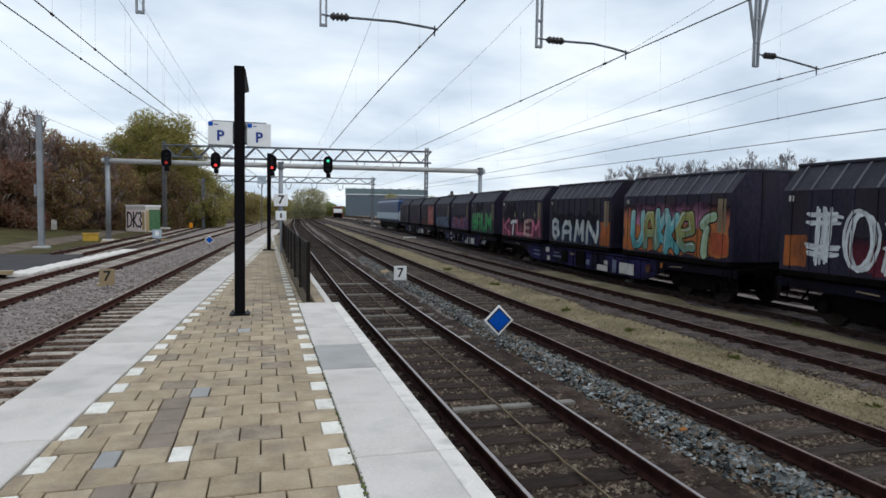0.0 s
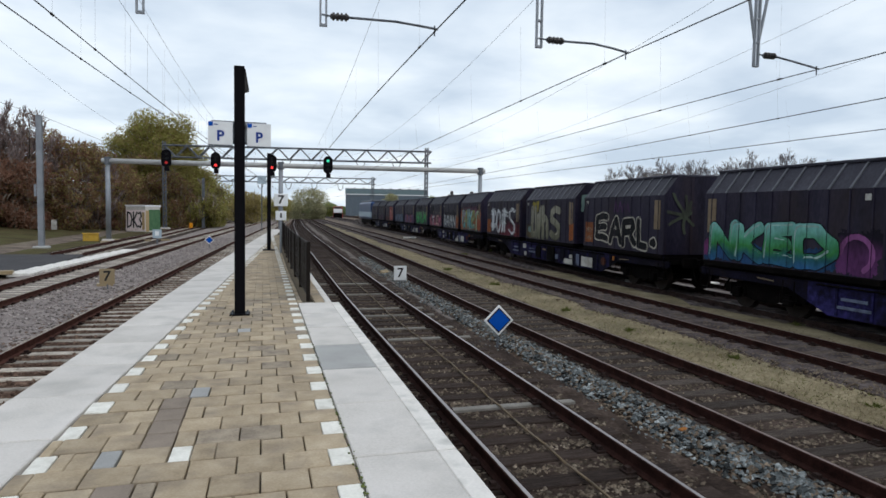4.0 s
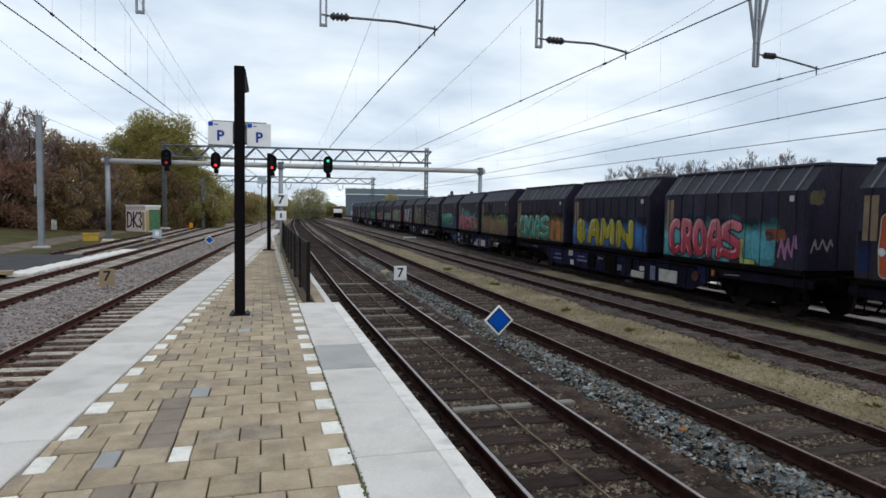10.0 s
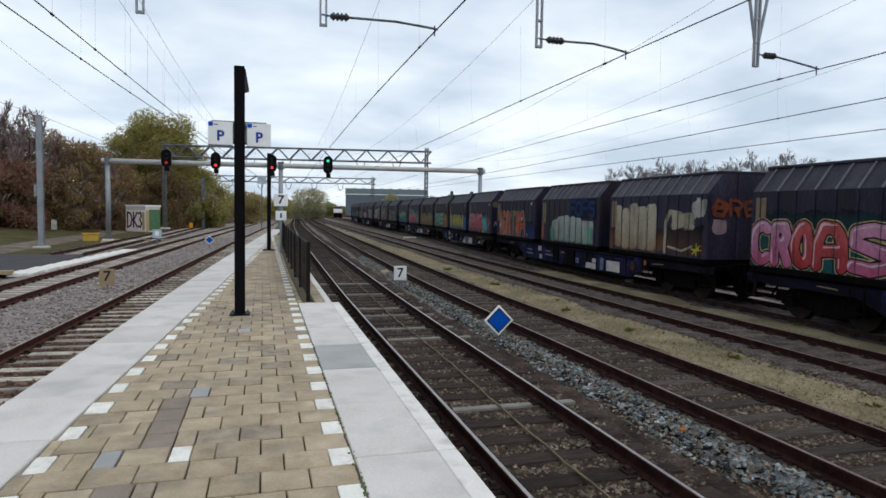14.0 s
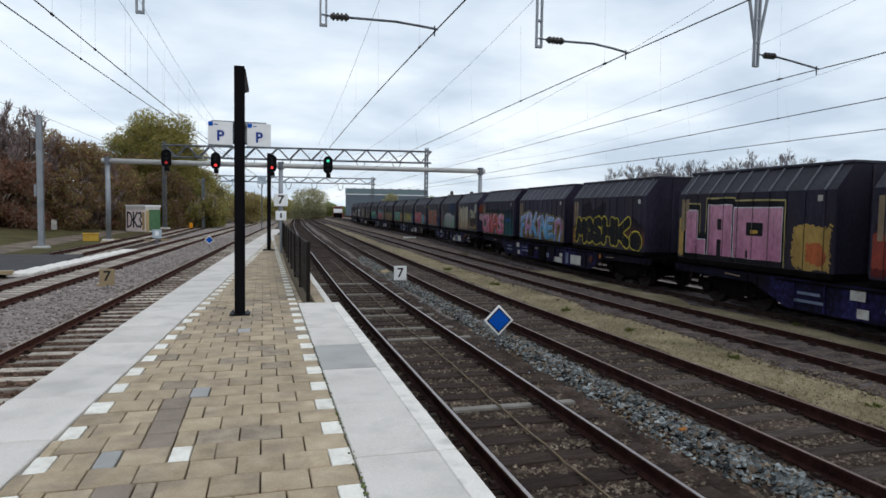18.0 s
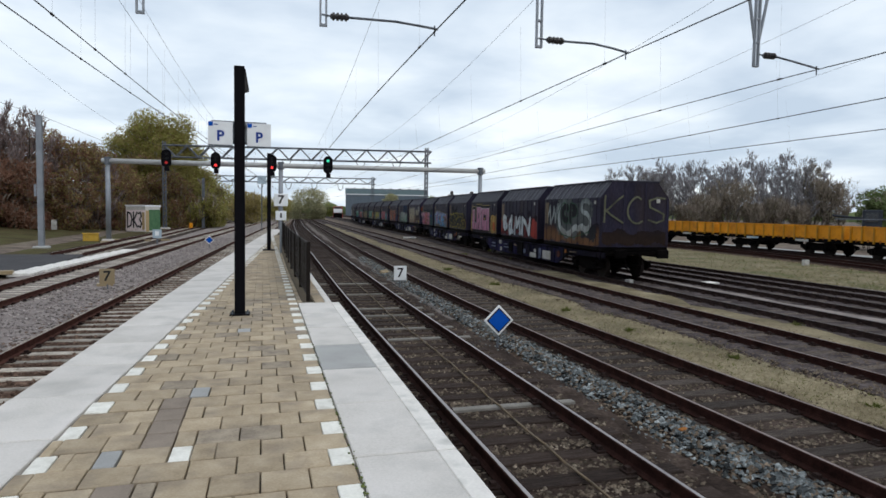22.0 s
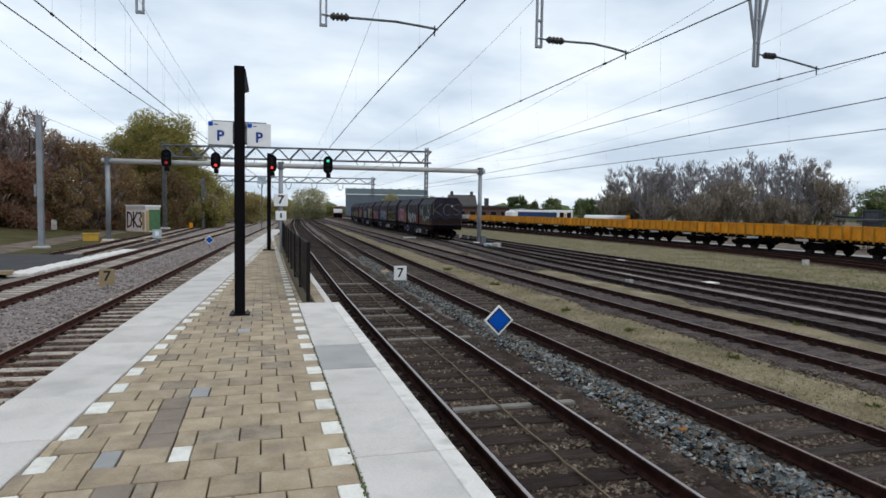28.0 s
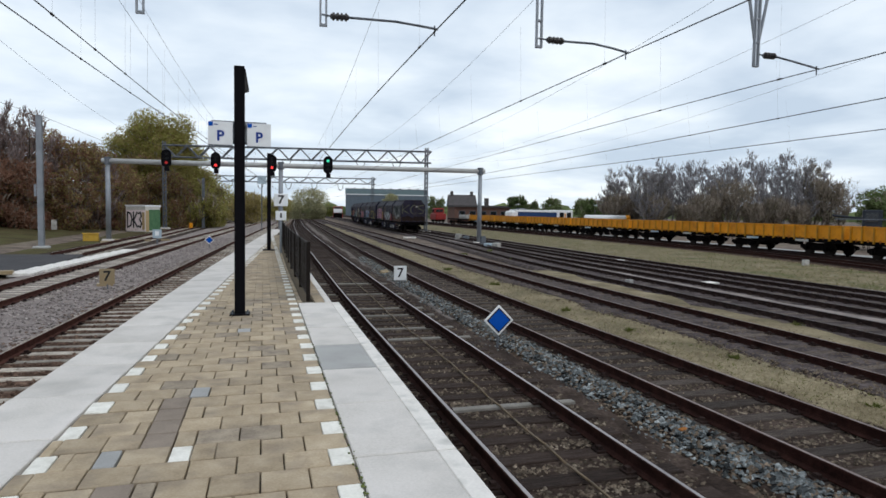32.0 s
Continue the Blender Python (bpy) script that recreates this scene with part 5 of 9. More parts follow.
def quick_mesh(name, pts, k, mat, parent):
    """A mesh of loose polygons with k corners each, from an array of corners."""
    n = len(pts)
    me = bpy.data.meshes.new(name)
    me.vertices.add(n)
    me.vertices.foreach_set("co", pts.astype(np.float32).ravel())
    me.loops.add(n)
    me.loops.foreach_set("vertex_index", np.arange(n, dtype=np.int32))
    me.polygons.add(n // k)
    me.polygons.foreach_set("loop_start", np.arange(0, n, k, dtype=np.int32))
    me.update(calc_edges=True)
    me.materials.append(mat)
    ob = new(name, me)
    ob.parent = parent
    return ob


def unit(v):
    return v / np.maximum(1e-6, np.linalg.norm(v, axis=1, keepdims=True))


def leaves(name, centres, count, size, rng, mat, parent, squash=0.8, label=""):
    """Many small leaves strewn round clump centres (point, radius)."""
    g = np.random.default_rng(rng.randrange(10 ** 6))
    w = np.array([r ** 2 for _, r in centres]); w = w / w.sum()
    idx = g.choice(len(centres), count, p=w)
    c = np.array([tuple(p) for p, _ in centres])[idx]
    rad = np.array([r for _, r in centres])[idx]
    rr = rad * (0.30 + 0.85 * g.random(count) ** 0.6)
    pos = c + unit(g.normal(size=(count, 3))) * rr[:, None] * np.array([1, 1, squash])
    u = unit(g.normal(size=(count, 3)))
    v = unit(np.cross(u, g.normal(size=(count, 3))))
    s = size * g.uniform(0.5, 1.3, (count, 1))
    quad = np.stack([pos - u * s, pos + v * s * 0.7, pos + u * s, pos - v * s * 0.7], 1).reshape(-1, 3)
    ob = quick_mesh(name, quad, 4, mat, parent)
    if label:
        ob["label"] = label
    return ob


def twigs(limbs, count, rng, parent, mat, long=0.9, wide=0.011, up=0.7):
    """Fine twigs growing off the limbs (start, end) as slender slivers."""
    g = np.random.default_rng(rng.randrange(10 ** 6))
    a = np.array([tuple(p) for p, _ in limbs]); b = np.array([tuple(q) for _, q in limbs])
    ln = np.linalg.norm(b - a, axis=1)
    idx = g.choice(len(a), count, p=ln / ln.sum())
    f = g.random((count, 1))
    pos = a[idx] * (1 - f) + b[idx] * f
    d = unit(unit(b[idx] - a[idx]) * 0.6 + g.normal(size=(count, 3)) * 0.55 + np.array([0, 0, up]))
    s = unit(np.cross(d, g.normal(size=(count, 3))))
    ll = long * g.uniform(0.3, 1.1, (count, 1)); wd = wide * g.uniform(0.6, 1.3, (count, 1))
    bend = unit(g.normal(size=(count, 3))) * ll * 0.12
    quad = np.stack([pos - s * wd, pos + s * wd, pos + d * ll * 0.55 + bend + s * wd * 0.6, pos + d * ll], 1).reshape(-1, 3)
    ob = quick_mesh("twig_crown", quad, 4, mat, parent)
    ob["kind"] = "stuff"


def bare_tree(seed, x, y, z, height, width, label, group, name="tree", stems=1, count=6000, mats=None, buds=None, low=0.12, bud_count=900, fork=(4, 5, 6), climb=(1.1, 2.4)):
    """A leafless tree: upright stem, limbs rising all along it, each with branches and twigs."""
    rng = random.Random(seed)
    mt = mats or M["twig"]
    t = thing(name, label, "tree", pose(x, y, z), group)
    bm, limbs = bmesh.new(), []
    for sidx in range(stems):
        p = Vector((rng.uniform(-0.5, 0.5) * (stems > 1) * width * 0.2, rng.uniform(-0.3, 0.3) * (stems > 1), -0.2))
        d = Vector((rng.uniform(-0.12, 0.12) * stems, rng.uniform(-0.1, 0.1), 1)).normalized()
        r = height * 0.0125
        n = 7
        hh = height * rng.uniform(0.85, 1.0)
        for k in range(n):
            q = p + (d + Vector((rng.uniform(-0.09, 0.09), rng.uniform(-0.09, 0.09), 0))).normalized() * hh / n
            rod(bm, p, q, r * (1 - k / n) + 0.012, r * (1 - (k + 1) / n) + 0.010, seg=5)
            limbs.append((p, q))
            if (k + 1) / n > low:
                for j in range(rng.choice(fork)):
                    ang = rng.uniform(0, 6.283)
                    s = p.lerp(q, rng.random())
                    f = s.z / hh
                    reach = width * 0.5 * (1.05 - 0.65 * f) * rng.uniform(0.55, 1.1)
                    rise = max(0.15, min(hh * rng.uniform(0.72, 1.06) - s.z, reach * rng.uniform(*climb)))
                    mid = s + Vector((math.cos(ang), math.sin(ang), 0)) * reach * 0.6 + Vector((0, 0, rise * 0.4))
                    end = s + Vector((math.cos(ang), math.sin(ang), 0)) * reach + Vector((0, 0, rise))
                    r1 = r * 0.2 * (1 - 0.6 * f) + 0.005
                    rod(bm, s, mid, r1, r1 * 0.7, seg=3), rod(bm, mid, end, r1 * 0.6, 0.003, seg=3)
                    limbs += [(s, mid), (mid, end), (mid, end)]
                    for m2 in range(2):
                        e2 = mid + Vector((rng.uniform(-1, 1), rng.uniform(-1, 1), rng.uniform(0.6, 1.8))) * reach * 0.45
                        rod(bm, mid, e2, r1 * 0.45, 0.003, seg=3)
                        limbs.append((mid, e2))
            p = q
    part("trunk", bm, mt if mats is None else M["bark"], t)
    twigs(limbs, int(count * 1.3), rng, t, mt, 0.85, 0.0052, 1.3)
    if buds:
        leaves("bud_crown", [(a.lerp(b, 0.6), 0.55) for a, b in limbs], bud_count, 0.075, rng, buds, t)["kind"] = "stuff"
    return t


def tree(seed, x, y, z, height, width, mats, count, label, leaf=0.11, clumps=26, low=0.2, group="", name="tree"):
    """A leafy tree: forked limbs, a crown of leaf clumps with gaps, some twigs showing."""
    rng = random.Random(seed)
    t = thing(name, label, "tree", pose(x, y, z), group)
    bm = bmesh.new()
    tips = limb_tree(bm, rng, (0, 0, -0.2), height * 0.95, 0.75, 3, height * 0.015, rng.uniform(-0.05, 0.05), ratio=0.6)
    part("trunk", bm, M["bark"], t)
    cs = []
    for k in range(clumps):
        a, h = rng.uniform(0, 6.283), rng.uniform(low, 0.93)
        rad = width / 2 * math.sqrt(max(0.05, 1 - ((h - 0.48) / 0.58) ** 2)) * rng.uniform(0.35, 0.88)
        cs.append((Vector((math.cos(a) * rad, math.sin(a) * rad, height * h)), width * rng.uniform(0.10, 0.21)))
    for m in mats:
        leaves("crown", cs, count // len(mats), leaf, rng, m, t)
    twigs([(c - Vector((0, 0, r)), c + Vector((0, 0, r * 0.6))) for c, r in cs], 500, rng, t, M["twig_brown"], 1.0, 0.014)
    return t


W = "woodland beside the branch track"
G, B, O = M["leaf_green"], M["leaf_brown"], M["leaf_olive"]
LEAFY, THIN, SHRUB = "round tree in fresh olive green leaf", "brownish spring tree in thin leaf in the woodland", "low russet undergrowth shrub below the trees"
for i, (x, y, h, w, mats, n) in enumerate((
        (-14.3, 94.6, 15.2, 11.4, (G, O), 60000), (-11.2, 96, 12.6, 6.8, (G, O), 26000), (-18.0, 96, 12.0, 7.6, (O, G), 28000), (-8.3, 97, 8.8, 5.4, (O, G), 12000), (-6.6, 97.4, 5.8, 4.0, (G, O), 6500),
        (-16.6, 80.5, 8.4, 6.6, (B, O), 8000), (-14.7, 90, 9.5, 7.1, (B, O), 10000), (-11.0, 90, 7.4, 5.8, (O, B), 8000), (-19.6, 79, 9.2, 6.2, (B, O), 8000), (-8.3, 92.6, 5.9, 5.2, (O, G), 6500), (-7.0, 93, 4.6, 3.8, (G, O), 4500),
        (-18.4, 75, 9.2, 5.6, (O, B), 7500), (-21.6, 73.5, 10.4, 6.4, (B, O), 8000), (-23.6, 71, 8.8, 6.4, (B, B), 8000), (-27.0, 71, 10.5, 7.5, (B, O), 8000), (-31.5, 72, 11.5, 8, (B, O), 7000),
        (-21.0, 66.5, 6.6, 5.6, (B, B), 7000), (-24.0, 64, 7.2, 6.0, (B, B), 7000), (-27.5, 63, 8.0, 7.0, (B, B), 6000), (-18.6, 71, 6.2, 4.6, (B, O), 6000),
        (-8.4, 104, 9.0, 6.5, (O, G), 4000), (-2.4, 124, 4.4, 6, (O, G), 3500))):
    tree(100 + i, x, y, lie(x, y), h, w, mats, n, THIN if B in mats else LEAFY, low=0.06 if h < 9 else 0.22, clumps=34 if h < 12 else 75, group=W, leaf=0.11 if h < 12 else 0.125)
for i, (x, y, h, w) in enumerate(((-24.6, 68.5, 13.0, 6.5), (-22.2, 70, 11.2, 5.5), (-27.2, 68, 13.8, 7), (-19.6, 73, 9.8, 4.8), (-30.5, 69, 14, 7), (-17.2, 76.5, 8.9, 4.2))):
    bare_tree(140 + i, x, y, lie(x, y), h, w, "tall half-bare tree with brownish buds at the woodland edge", W, count=2200, mats=M["twig_plum"], buds=B, bud_count=1800)
for i, (x, y, h, w) in enumerate(((-26.0, 63.5, 13.2, 7.5), (-29.0, 62.0, 14.4, 8), (-22.8, 66.0, 11.0, 6), (-33.5, 64.0, 15.0, 8))):
    bare_tree(150 + i, x, y, lie(x, y), h, w, "tall bare tree with plum-brown twigs at the woodland edge", W, count=2400, mats=M["twig_plum"], buds=B, bud_count=900, low=0.25)
for i in range(20):
    f = i / 19
    x = -27.5 + 20.5 * f + (i % 3) * 0.5
    y = 59.5 + 19 * min(1, f / 0.52) + max(0, f - 0.52) * 17 + (i % 2) * 1.2
    if x > -14.8:
        x, y = min(x * 1.08, -7.4), 90 + (i % 3)
    tree(160 + i, x, y, lie(x, y), 3.2 + (i * 31 % 5) * 0.3, 4.4, (O, G) if x > -14.8 else (B, O) if i % 3 else (B, B), 4200, "low olive shrub below the trees" if x > -14.8 else SHRUB, clumps=18, low=0.05, group=W, name="shrub")
# bare trees on the east side
E_ = "bare trees behind the wagons"
for i in range(38):
    f = i / 37
    x = 51.0 + 27.5 * f + (i % 3) * 0.4
    h = 7.4 + 4.2 * f - 1.2 * f * f + (i * 37 % 10) * 0.2 - (1.4 if i % 4 == 1 else 0)
    bare_tree(200 + i, x, 73.5 + (i * 7 % 5) * 2.0, 0.1, h, 3.8 + (i * 17 % 7) * 0.4, "bare grey tree with a dark upright stem and fine twigs", E_, count=620, fork=(3, 3, 4), low=0.2, climb=(0.5, 1.5))
for i, (x, h, w) in enumerate(((42.6, 5.4, 4.4), (44.4, 7.0, 5.2), (46.6, 8.0, 5.6), (48.2, 7.4, 5.0), (50.2, 7.6, 5.0), (51.8, 6.4, 4.6), (72.6, 9.8, 5.0), (75.6, 9.0, 6.0), (77.8, 8.2, 5.6), (80.0, 6.8, 4.6))):
    k = 1.1 if x < 48 else 1.0
    bare_tree(240 + i, x * k, (72.6 + (i % 3) * 1.1) * k, 0.1, h * k, w * k, "rounded bare tree with grey-brown twigs and thin buds", E_, count=1500, mats=M["twig"] if i < 7 else M["twig_brown"], buds=M["bud_drab"], bud_count=500 if i < 7 else 1500, fork=(4, 4, 5), climb=(0.4, 1.3))
for i, (x, h, w) in enumerate(((43.0, 3.8, 4.5), (46.2, 4.0, 4.5), (49.6, 3.8, 4.2), (55.8, 4.2, 3.4), (61.2, 6.2, 6.0), (59.0, 3.4, 3.2), (53.4, 2.6, 3.4), (64.6, 3.2, 3.2), (66.8, 2.6, 3.0), (71.2, 2.8, 3.2), (68.6, 4.2, 3.2), (73.6, 3.8, 3.6), (76.6, 7.0, 6.6))):
    k = 1.1 if x < 48 else 1.0
    bare_tree(250 + i, x * k, (71.5 + (i % 3) * 0.8) * k, 0.1, h * k, w * k, "dense drab shrub in bud behind the wagons", E_, name="shrub", stems=4, count=2600, mats=M["twig_brown"], buds=M["bud_drab"], low=0.0, bud_count=2600)
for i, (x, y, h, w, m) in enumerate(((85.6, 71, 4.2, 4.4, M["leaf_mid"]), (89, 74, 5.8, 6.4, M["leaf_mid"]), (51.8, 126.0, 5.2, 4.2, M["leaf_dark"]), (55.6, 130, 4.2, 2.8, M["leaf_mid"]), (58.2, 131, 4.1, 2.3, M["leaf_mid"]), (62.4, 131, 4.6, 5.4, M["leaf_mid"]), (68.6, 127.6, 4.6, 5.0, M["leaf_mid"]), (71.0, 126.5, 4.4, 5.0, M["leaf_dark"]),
                                     (12.4, 180, 8.8, 11.5, M["leaf_haze"]), (10.0, 178, 5.6, 7, M["leaf_haze"]), (14.4, 179, 4.6, 4.6, M["leaf_haze"]), (23, 245, 5, 6, M["leaf_dark"]), (5.5, 190, 5.5, 8, O), (1, 140, 5.0, 9, O), (-4, 148, 6, 9, O), (27.3, 140, 6.6, 4.4, M["leaf_haze"]), (43.4, 160, 6.6, 5.2, M["leaf_mid"]), (-9, 135, 7, 10, O), (-3, 118, 5, 7, O))):
    tree(300 + i, x, y, -1.1 if x < 45 else 0.2, h, w, (m, m if m is M["leaf_haze"] else M["leaf_mid"] if x > 40 else G if i % 2 else O), 5200 if 170 < y < 185 else 4500, "distant tree in spring leaf beyond the tracks", leaf=0.17, clumps=34, low=0.03 if y > 170 else 0.10, group="distant trees")
# weeds between the tracks
for i, (x, y, s) in enumerate(((13.7, 33.7, 1.1), (13.19, 15.2, 0.9), (8.04, 15.85, 0.8), (8.16, 12.8, 0.6), (13.5, 29.0, 0.8), (12.7, 12.6, 0.8), (8.4, 6.9, 0.45), (8.3, 22.0, 0.9), (12.2, 38.0, 1.1), (8.6, 9.9, 0.6), (14.9, 41.0, 1.2), (8.2, 28.0, 1.0))):
    rng = random.Random(400 + i)
    wd = thing("weed", "low tuft of green weed on the cinders", "weed", pose(x, y, BED - 0.01), "weeds between the tracks")
    twigs([(Vector((rng.uniform(-0.16, 0.16) * s, rng.uniform(-0.2, 0.2) * s, 0)), Vector((rng.uniform(-0.18, 0.18) * s, rng.uniform(-0.2, 0.2) * s, 0.06))) for k in range(14)], 260, rng, wd, M["weed"], 0.16 * s, 0.008, 0.8)
# dry grass blades on the sandy strip and along the yard verge
def blades(name, label, count, place, mat, long, seed):
    rng, nrng = random.Random(seed), np.random.default_rng(seed)
    roots = [Vector(place(nrng)) for k in range(count // 2)]
    holder = thing(name, label, "grass", pose(0, 0, 0), kind="stuff")
    twigs([(p, p + Vector((nrng.normal() * 0.05, nrng.normal() * 0.05, 0.01))) for p in roots], count, rng, holder, mat, long, 0.004, 0.9)


def on_strip(rng):
    y = near_y(rng, 5, 60, 1.8)
    a, b = LINES["siding"].x(y) + 1.25, LINES["sand_siding"].x(y) - 1.35
    k = rng.random()
    return a + (b - a) * k + 0.2 * rng.normal() * (k > 0.75), y, BED + 0.03


def on_verge(rng):
    y = near_y(rng, 14, 90, 1.3)
    a, b = LINES["outer_yard_track"].x(y) + 2.5, LINES["front_storage_track"].x(y) - 1.6
    return a + (b - a) * rng.random(), y, BED - 0.01


blades("dry_grass", "thin dry grass on the sandy strip", 16000, on_strip, M["straw"], 0.07, 61)
blades("dry_grass", "green blades in the sandy strip", 3500, on_strip, M["weed"], 0.07, 62)
blades("dry_grass", "rough straw-coloured grass on the yard verge", 12000, on_verge, M["straw"], 0.14, 63)
blades("dry_grass", "fresh green blades on the yard verge", 9000, on_verge, M["weed"], 0.13, 64)
# far woods close the horizon
bm = bmesh.new()
rngf = random.Random(9)
for i in range(260):
    a = radians(-75 + 170 * i / 260)
    d = rngf.uniform(240, 300)
    if -0.02 < a < 0.28:
        d += 150
    hgt = rngf.uniform(3.0, 5.5)
    bmesh.ops.create_icosphere(bm, subdivisions=2, radius=1, matrix=Matrix.Translation((math.sin(a) * d, math.cos(a) * d, 0)) @ Matrix.Diagonal((rngf.uniform(5, 10), rngf.uniform(5, 10), hgt, 1)))
for v in bm.verts:
    v.co += Vector((noise.noise(v.co * 0.4), noise.noise(v.co * 0.4 + Vector((9, 0, 0))), noise.noise(v.co * 0.5 + Vector((0, 7, 0))))) * 2.2
solid("far_woods", bm, M["leaf_mid"], "distant low woods along the horizon", "woods", "stuff")

# ---- distant buildings ----
shed = thing("industrial_shed", "long blue-grey industrial shed with a blue-green upper band", "building", pose(39.6, 320, -1.16, 0, 0, -8))
part("wall", bx(0, 41, 0, 60, 0, 10.6), M["shed"], shed)
part("upper_band", bx(-0.2, 41.2, -0.2, 60.2, 11.0, 13.4), M["shed_teal"], shed, "blue-green upper band")
part("gutter", bx(-0.3, 41.3, -0.3, 60.3, 10.6, 11.0), M["white"], shed)
part("roof", bx(-0.1, 41.1, -0.1, 60.1, 13.4, 13.7), M["galv_dark"], shed)
for k in range(8):
    part("roof_vent", bx(4 + 4.6 * k, 4.8 + 4.6 * k, 4, 4.8, 13.7, 14.3), M["galv_dark"], shed)
for k in range(9):
    part("seam", bx(3.6 + 4.4 * k, 3.72 + 4.4 * k, -0.08, 0.0, 0.4, 10.4), M["galv_dark"], shed)

house = thing("house", "brick house with a dark tiled roof and two chimneys", "house", pose(44.1, 150, -1.17, 0, 0, -12) @ Matrix.Diagonal((1.25, 1.25, 1.25, 1)))
part("wall", bx(0, 5.2, 0, 6, 0, 3.7), M["brick"], house)
part("roof", extrude_x([(-0.3, 3.6), (3, 5.7), (6.3, 3.6)], -0.2, 5.4), M["rooftile"], house)
for x in (0.6, 4.6):
    part("chimney", bx(x - 0.28, x + 0.28, 2.7, 3.3, 5.2, 6.4), M["rooftile"], house, "dark chimney")
for x in (0.7, 2.2, 3.7):
    w = part("window", bx(x, x + 0.8, -0.05, 0.05, 1.9, 3.0), M["white"], house)
    part("pane", bx(x + 0.08, x + 0.72, -0.07, -0.051, 1.98, 2.92), M["glass"], w)
low = thing("low_building", "long low brick building with a flat dark roof", "building", pose(43.3, 143.1, -1.17) @ Matrix.Diagonal((1.25, 1.25, 1.25, 1)))
part("wall", bx(0, 13, 0, 4, 0, 3.2), M["brick"], low)
part("roof", bx(-0.3, 13.5, -0.5, 4.3, 3.2, 3.55), M["rooftile"], low)
part("vent", bx(6.6, 7.3, 1.5, 2.2, 3.55, 5.0), M["rooftile"], low)
for k in range(6):
    w = part("window", bx(0.8 + 2.1 * k, 2.1 + 2.1 * k, -0.05, 0.05, 1.3, 2.5), M["galv_dark"], low)
    part("pane", bx(0.88 + 2.1 * k, 2.02 + 2.1 * k, -0.07, -0.051, 1.38, 2.42), M["glass"], w)
board = thing("notice_board", "pale square board on a post beyond the gantry", "sign", pose(-0.2, 80, 0))
part("panel", bx(-0.5, 0.5, -0.03, 0.03, 4.64, 5.63), M["shed_light"], board)
part("post", bx(-0.06, 0.06, 0.03, 0.12, -1.1, 5.1), M["galv_dark"], board)


# ---- running gear shared by the wagons ----
def wheel_mesh(r=0.44):
    bm = bmesh.new()
    rod(bm, (0.025, 0, 0), (0.155, 0, 0), r, seg=24)
    rod(bm, (0, 0, 0), (0.025, 0, 0), r + 0.03, seg=24)
    rod(bm, (0.155, 0, 0), (0.17, 0, 0), r * 0.72, r * 0.30, seg=24)
    rod(bm, (0.155, 0, 0), (0.235, 0, 0), 0.11, seg=12)
    return mesh_of(bm, "wheel", M["wheel"])


def bogie_frame_mesh():
    bm = bmesh.new()
    prof = [(-1.42, 0.40), (-1.42, 0.62), (-0.55, 0.80), (0.55, 0.80), (1.42, 0.62), (1.42, 0.40), (1.15, 0.40), (1.05, 0.56), (0.72, 0.56), (0.60, 0.36), (0.35, 0.28), (-0.35, 0.28), (-0.60, 0.36), (-0.72, 0.56), (-1.05, 0.56), (-1.15, 0.40)]
    for x0, x1 in ((-1.06, -0.96), (0.96, 1.06)):
        extrude_x(prof, x0, x1, bm=bm)
        s = -1 if x0 < 0 else 1
        for y in (-0.9, 0.9):
            box(bm, min(s * 1.02, s * 1.18), max(s * 1.02, s * 1.18), y - 0.14, y + 0.14, 0.30, 0.58, bevel=0.03)
            for k in (-1, 1):
                rod(bm, (s * 1.02, y + k * 0.26, 0.34), (s * 1.02, y + k * 0.26, 0.66), 0.075, seg=8)
    box(bm, -1.0, 1.0, -0.2, 0.2, 0.5, 0.78)
    for y in (-0.9, 0.9):
        rod(bm, (-1.05, y, 0.44), (1.05, y, 0.44), 0.085, seg=10)
    return mesh_of(bm, "bogie_frame", M["grime_shade"])


WHEEL, BOGIE = wheel_mesh(), bogie_frame_mesh()


def bogie(par, y):
    b = new("bogie", BOGIE)
    b.parent = par
    b.matrix_basis = pose(0, y, 0)
    for k in (-0.9, 0.9):
        for rz in (0, 180):
            w = new("wheel", WHEEL)
            w.parent = b
            w.matrix_basis = Matrix.Translation((0.665 if rz == 0 else -0.665, k, 0.44)) @ Matrix.Rotation(radians(rz), 4, "Z")
    return b


def buffers(par, y, s):
    """A pair of buffers and a coupling hook at the end y; s: +1 at the front."""
    for x in (-0.875, 0.875):
        bf = part("buffer", tube((x, y, 1.03), (x, y + s * 0.36, 1.03), 0.10, seg=12), M["grime_shade"], par)
        part("buffer_head", bx(x - 0.25, x + 0.25, min(y + s * 0.36, y + s * 0.42), max(y + s * 0.36, y + s * 0.42), 0.87, 1.19, bevel=0.02), M["grime_shade"], bf)
    bm = bmesh.new()
    rod(bm, (0, y, 1.0), (0, y + s * 0.3, 1.0), 0.06, seg=8)
    for k in range(3):
        rod(bm, (-0.05, y + s * 0.28, 0.98 - 0.13 * k), (-0.05, y + s * 0.28, 0.87 - 0.13 * k), 0.022, seg=6)
        rod(bm, (0.05, y + s * 0.28, 0.98 - 0.13 * k), (0.05, y + s * 0.28, 0.87 - 0.13 * k), 0.022, seg=6)
    part("coupling", bm, M["grime_shade"], par)


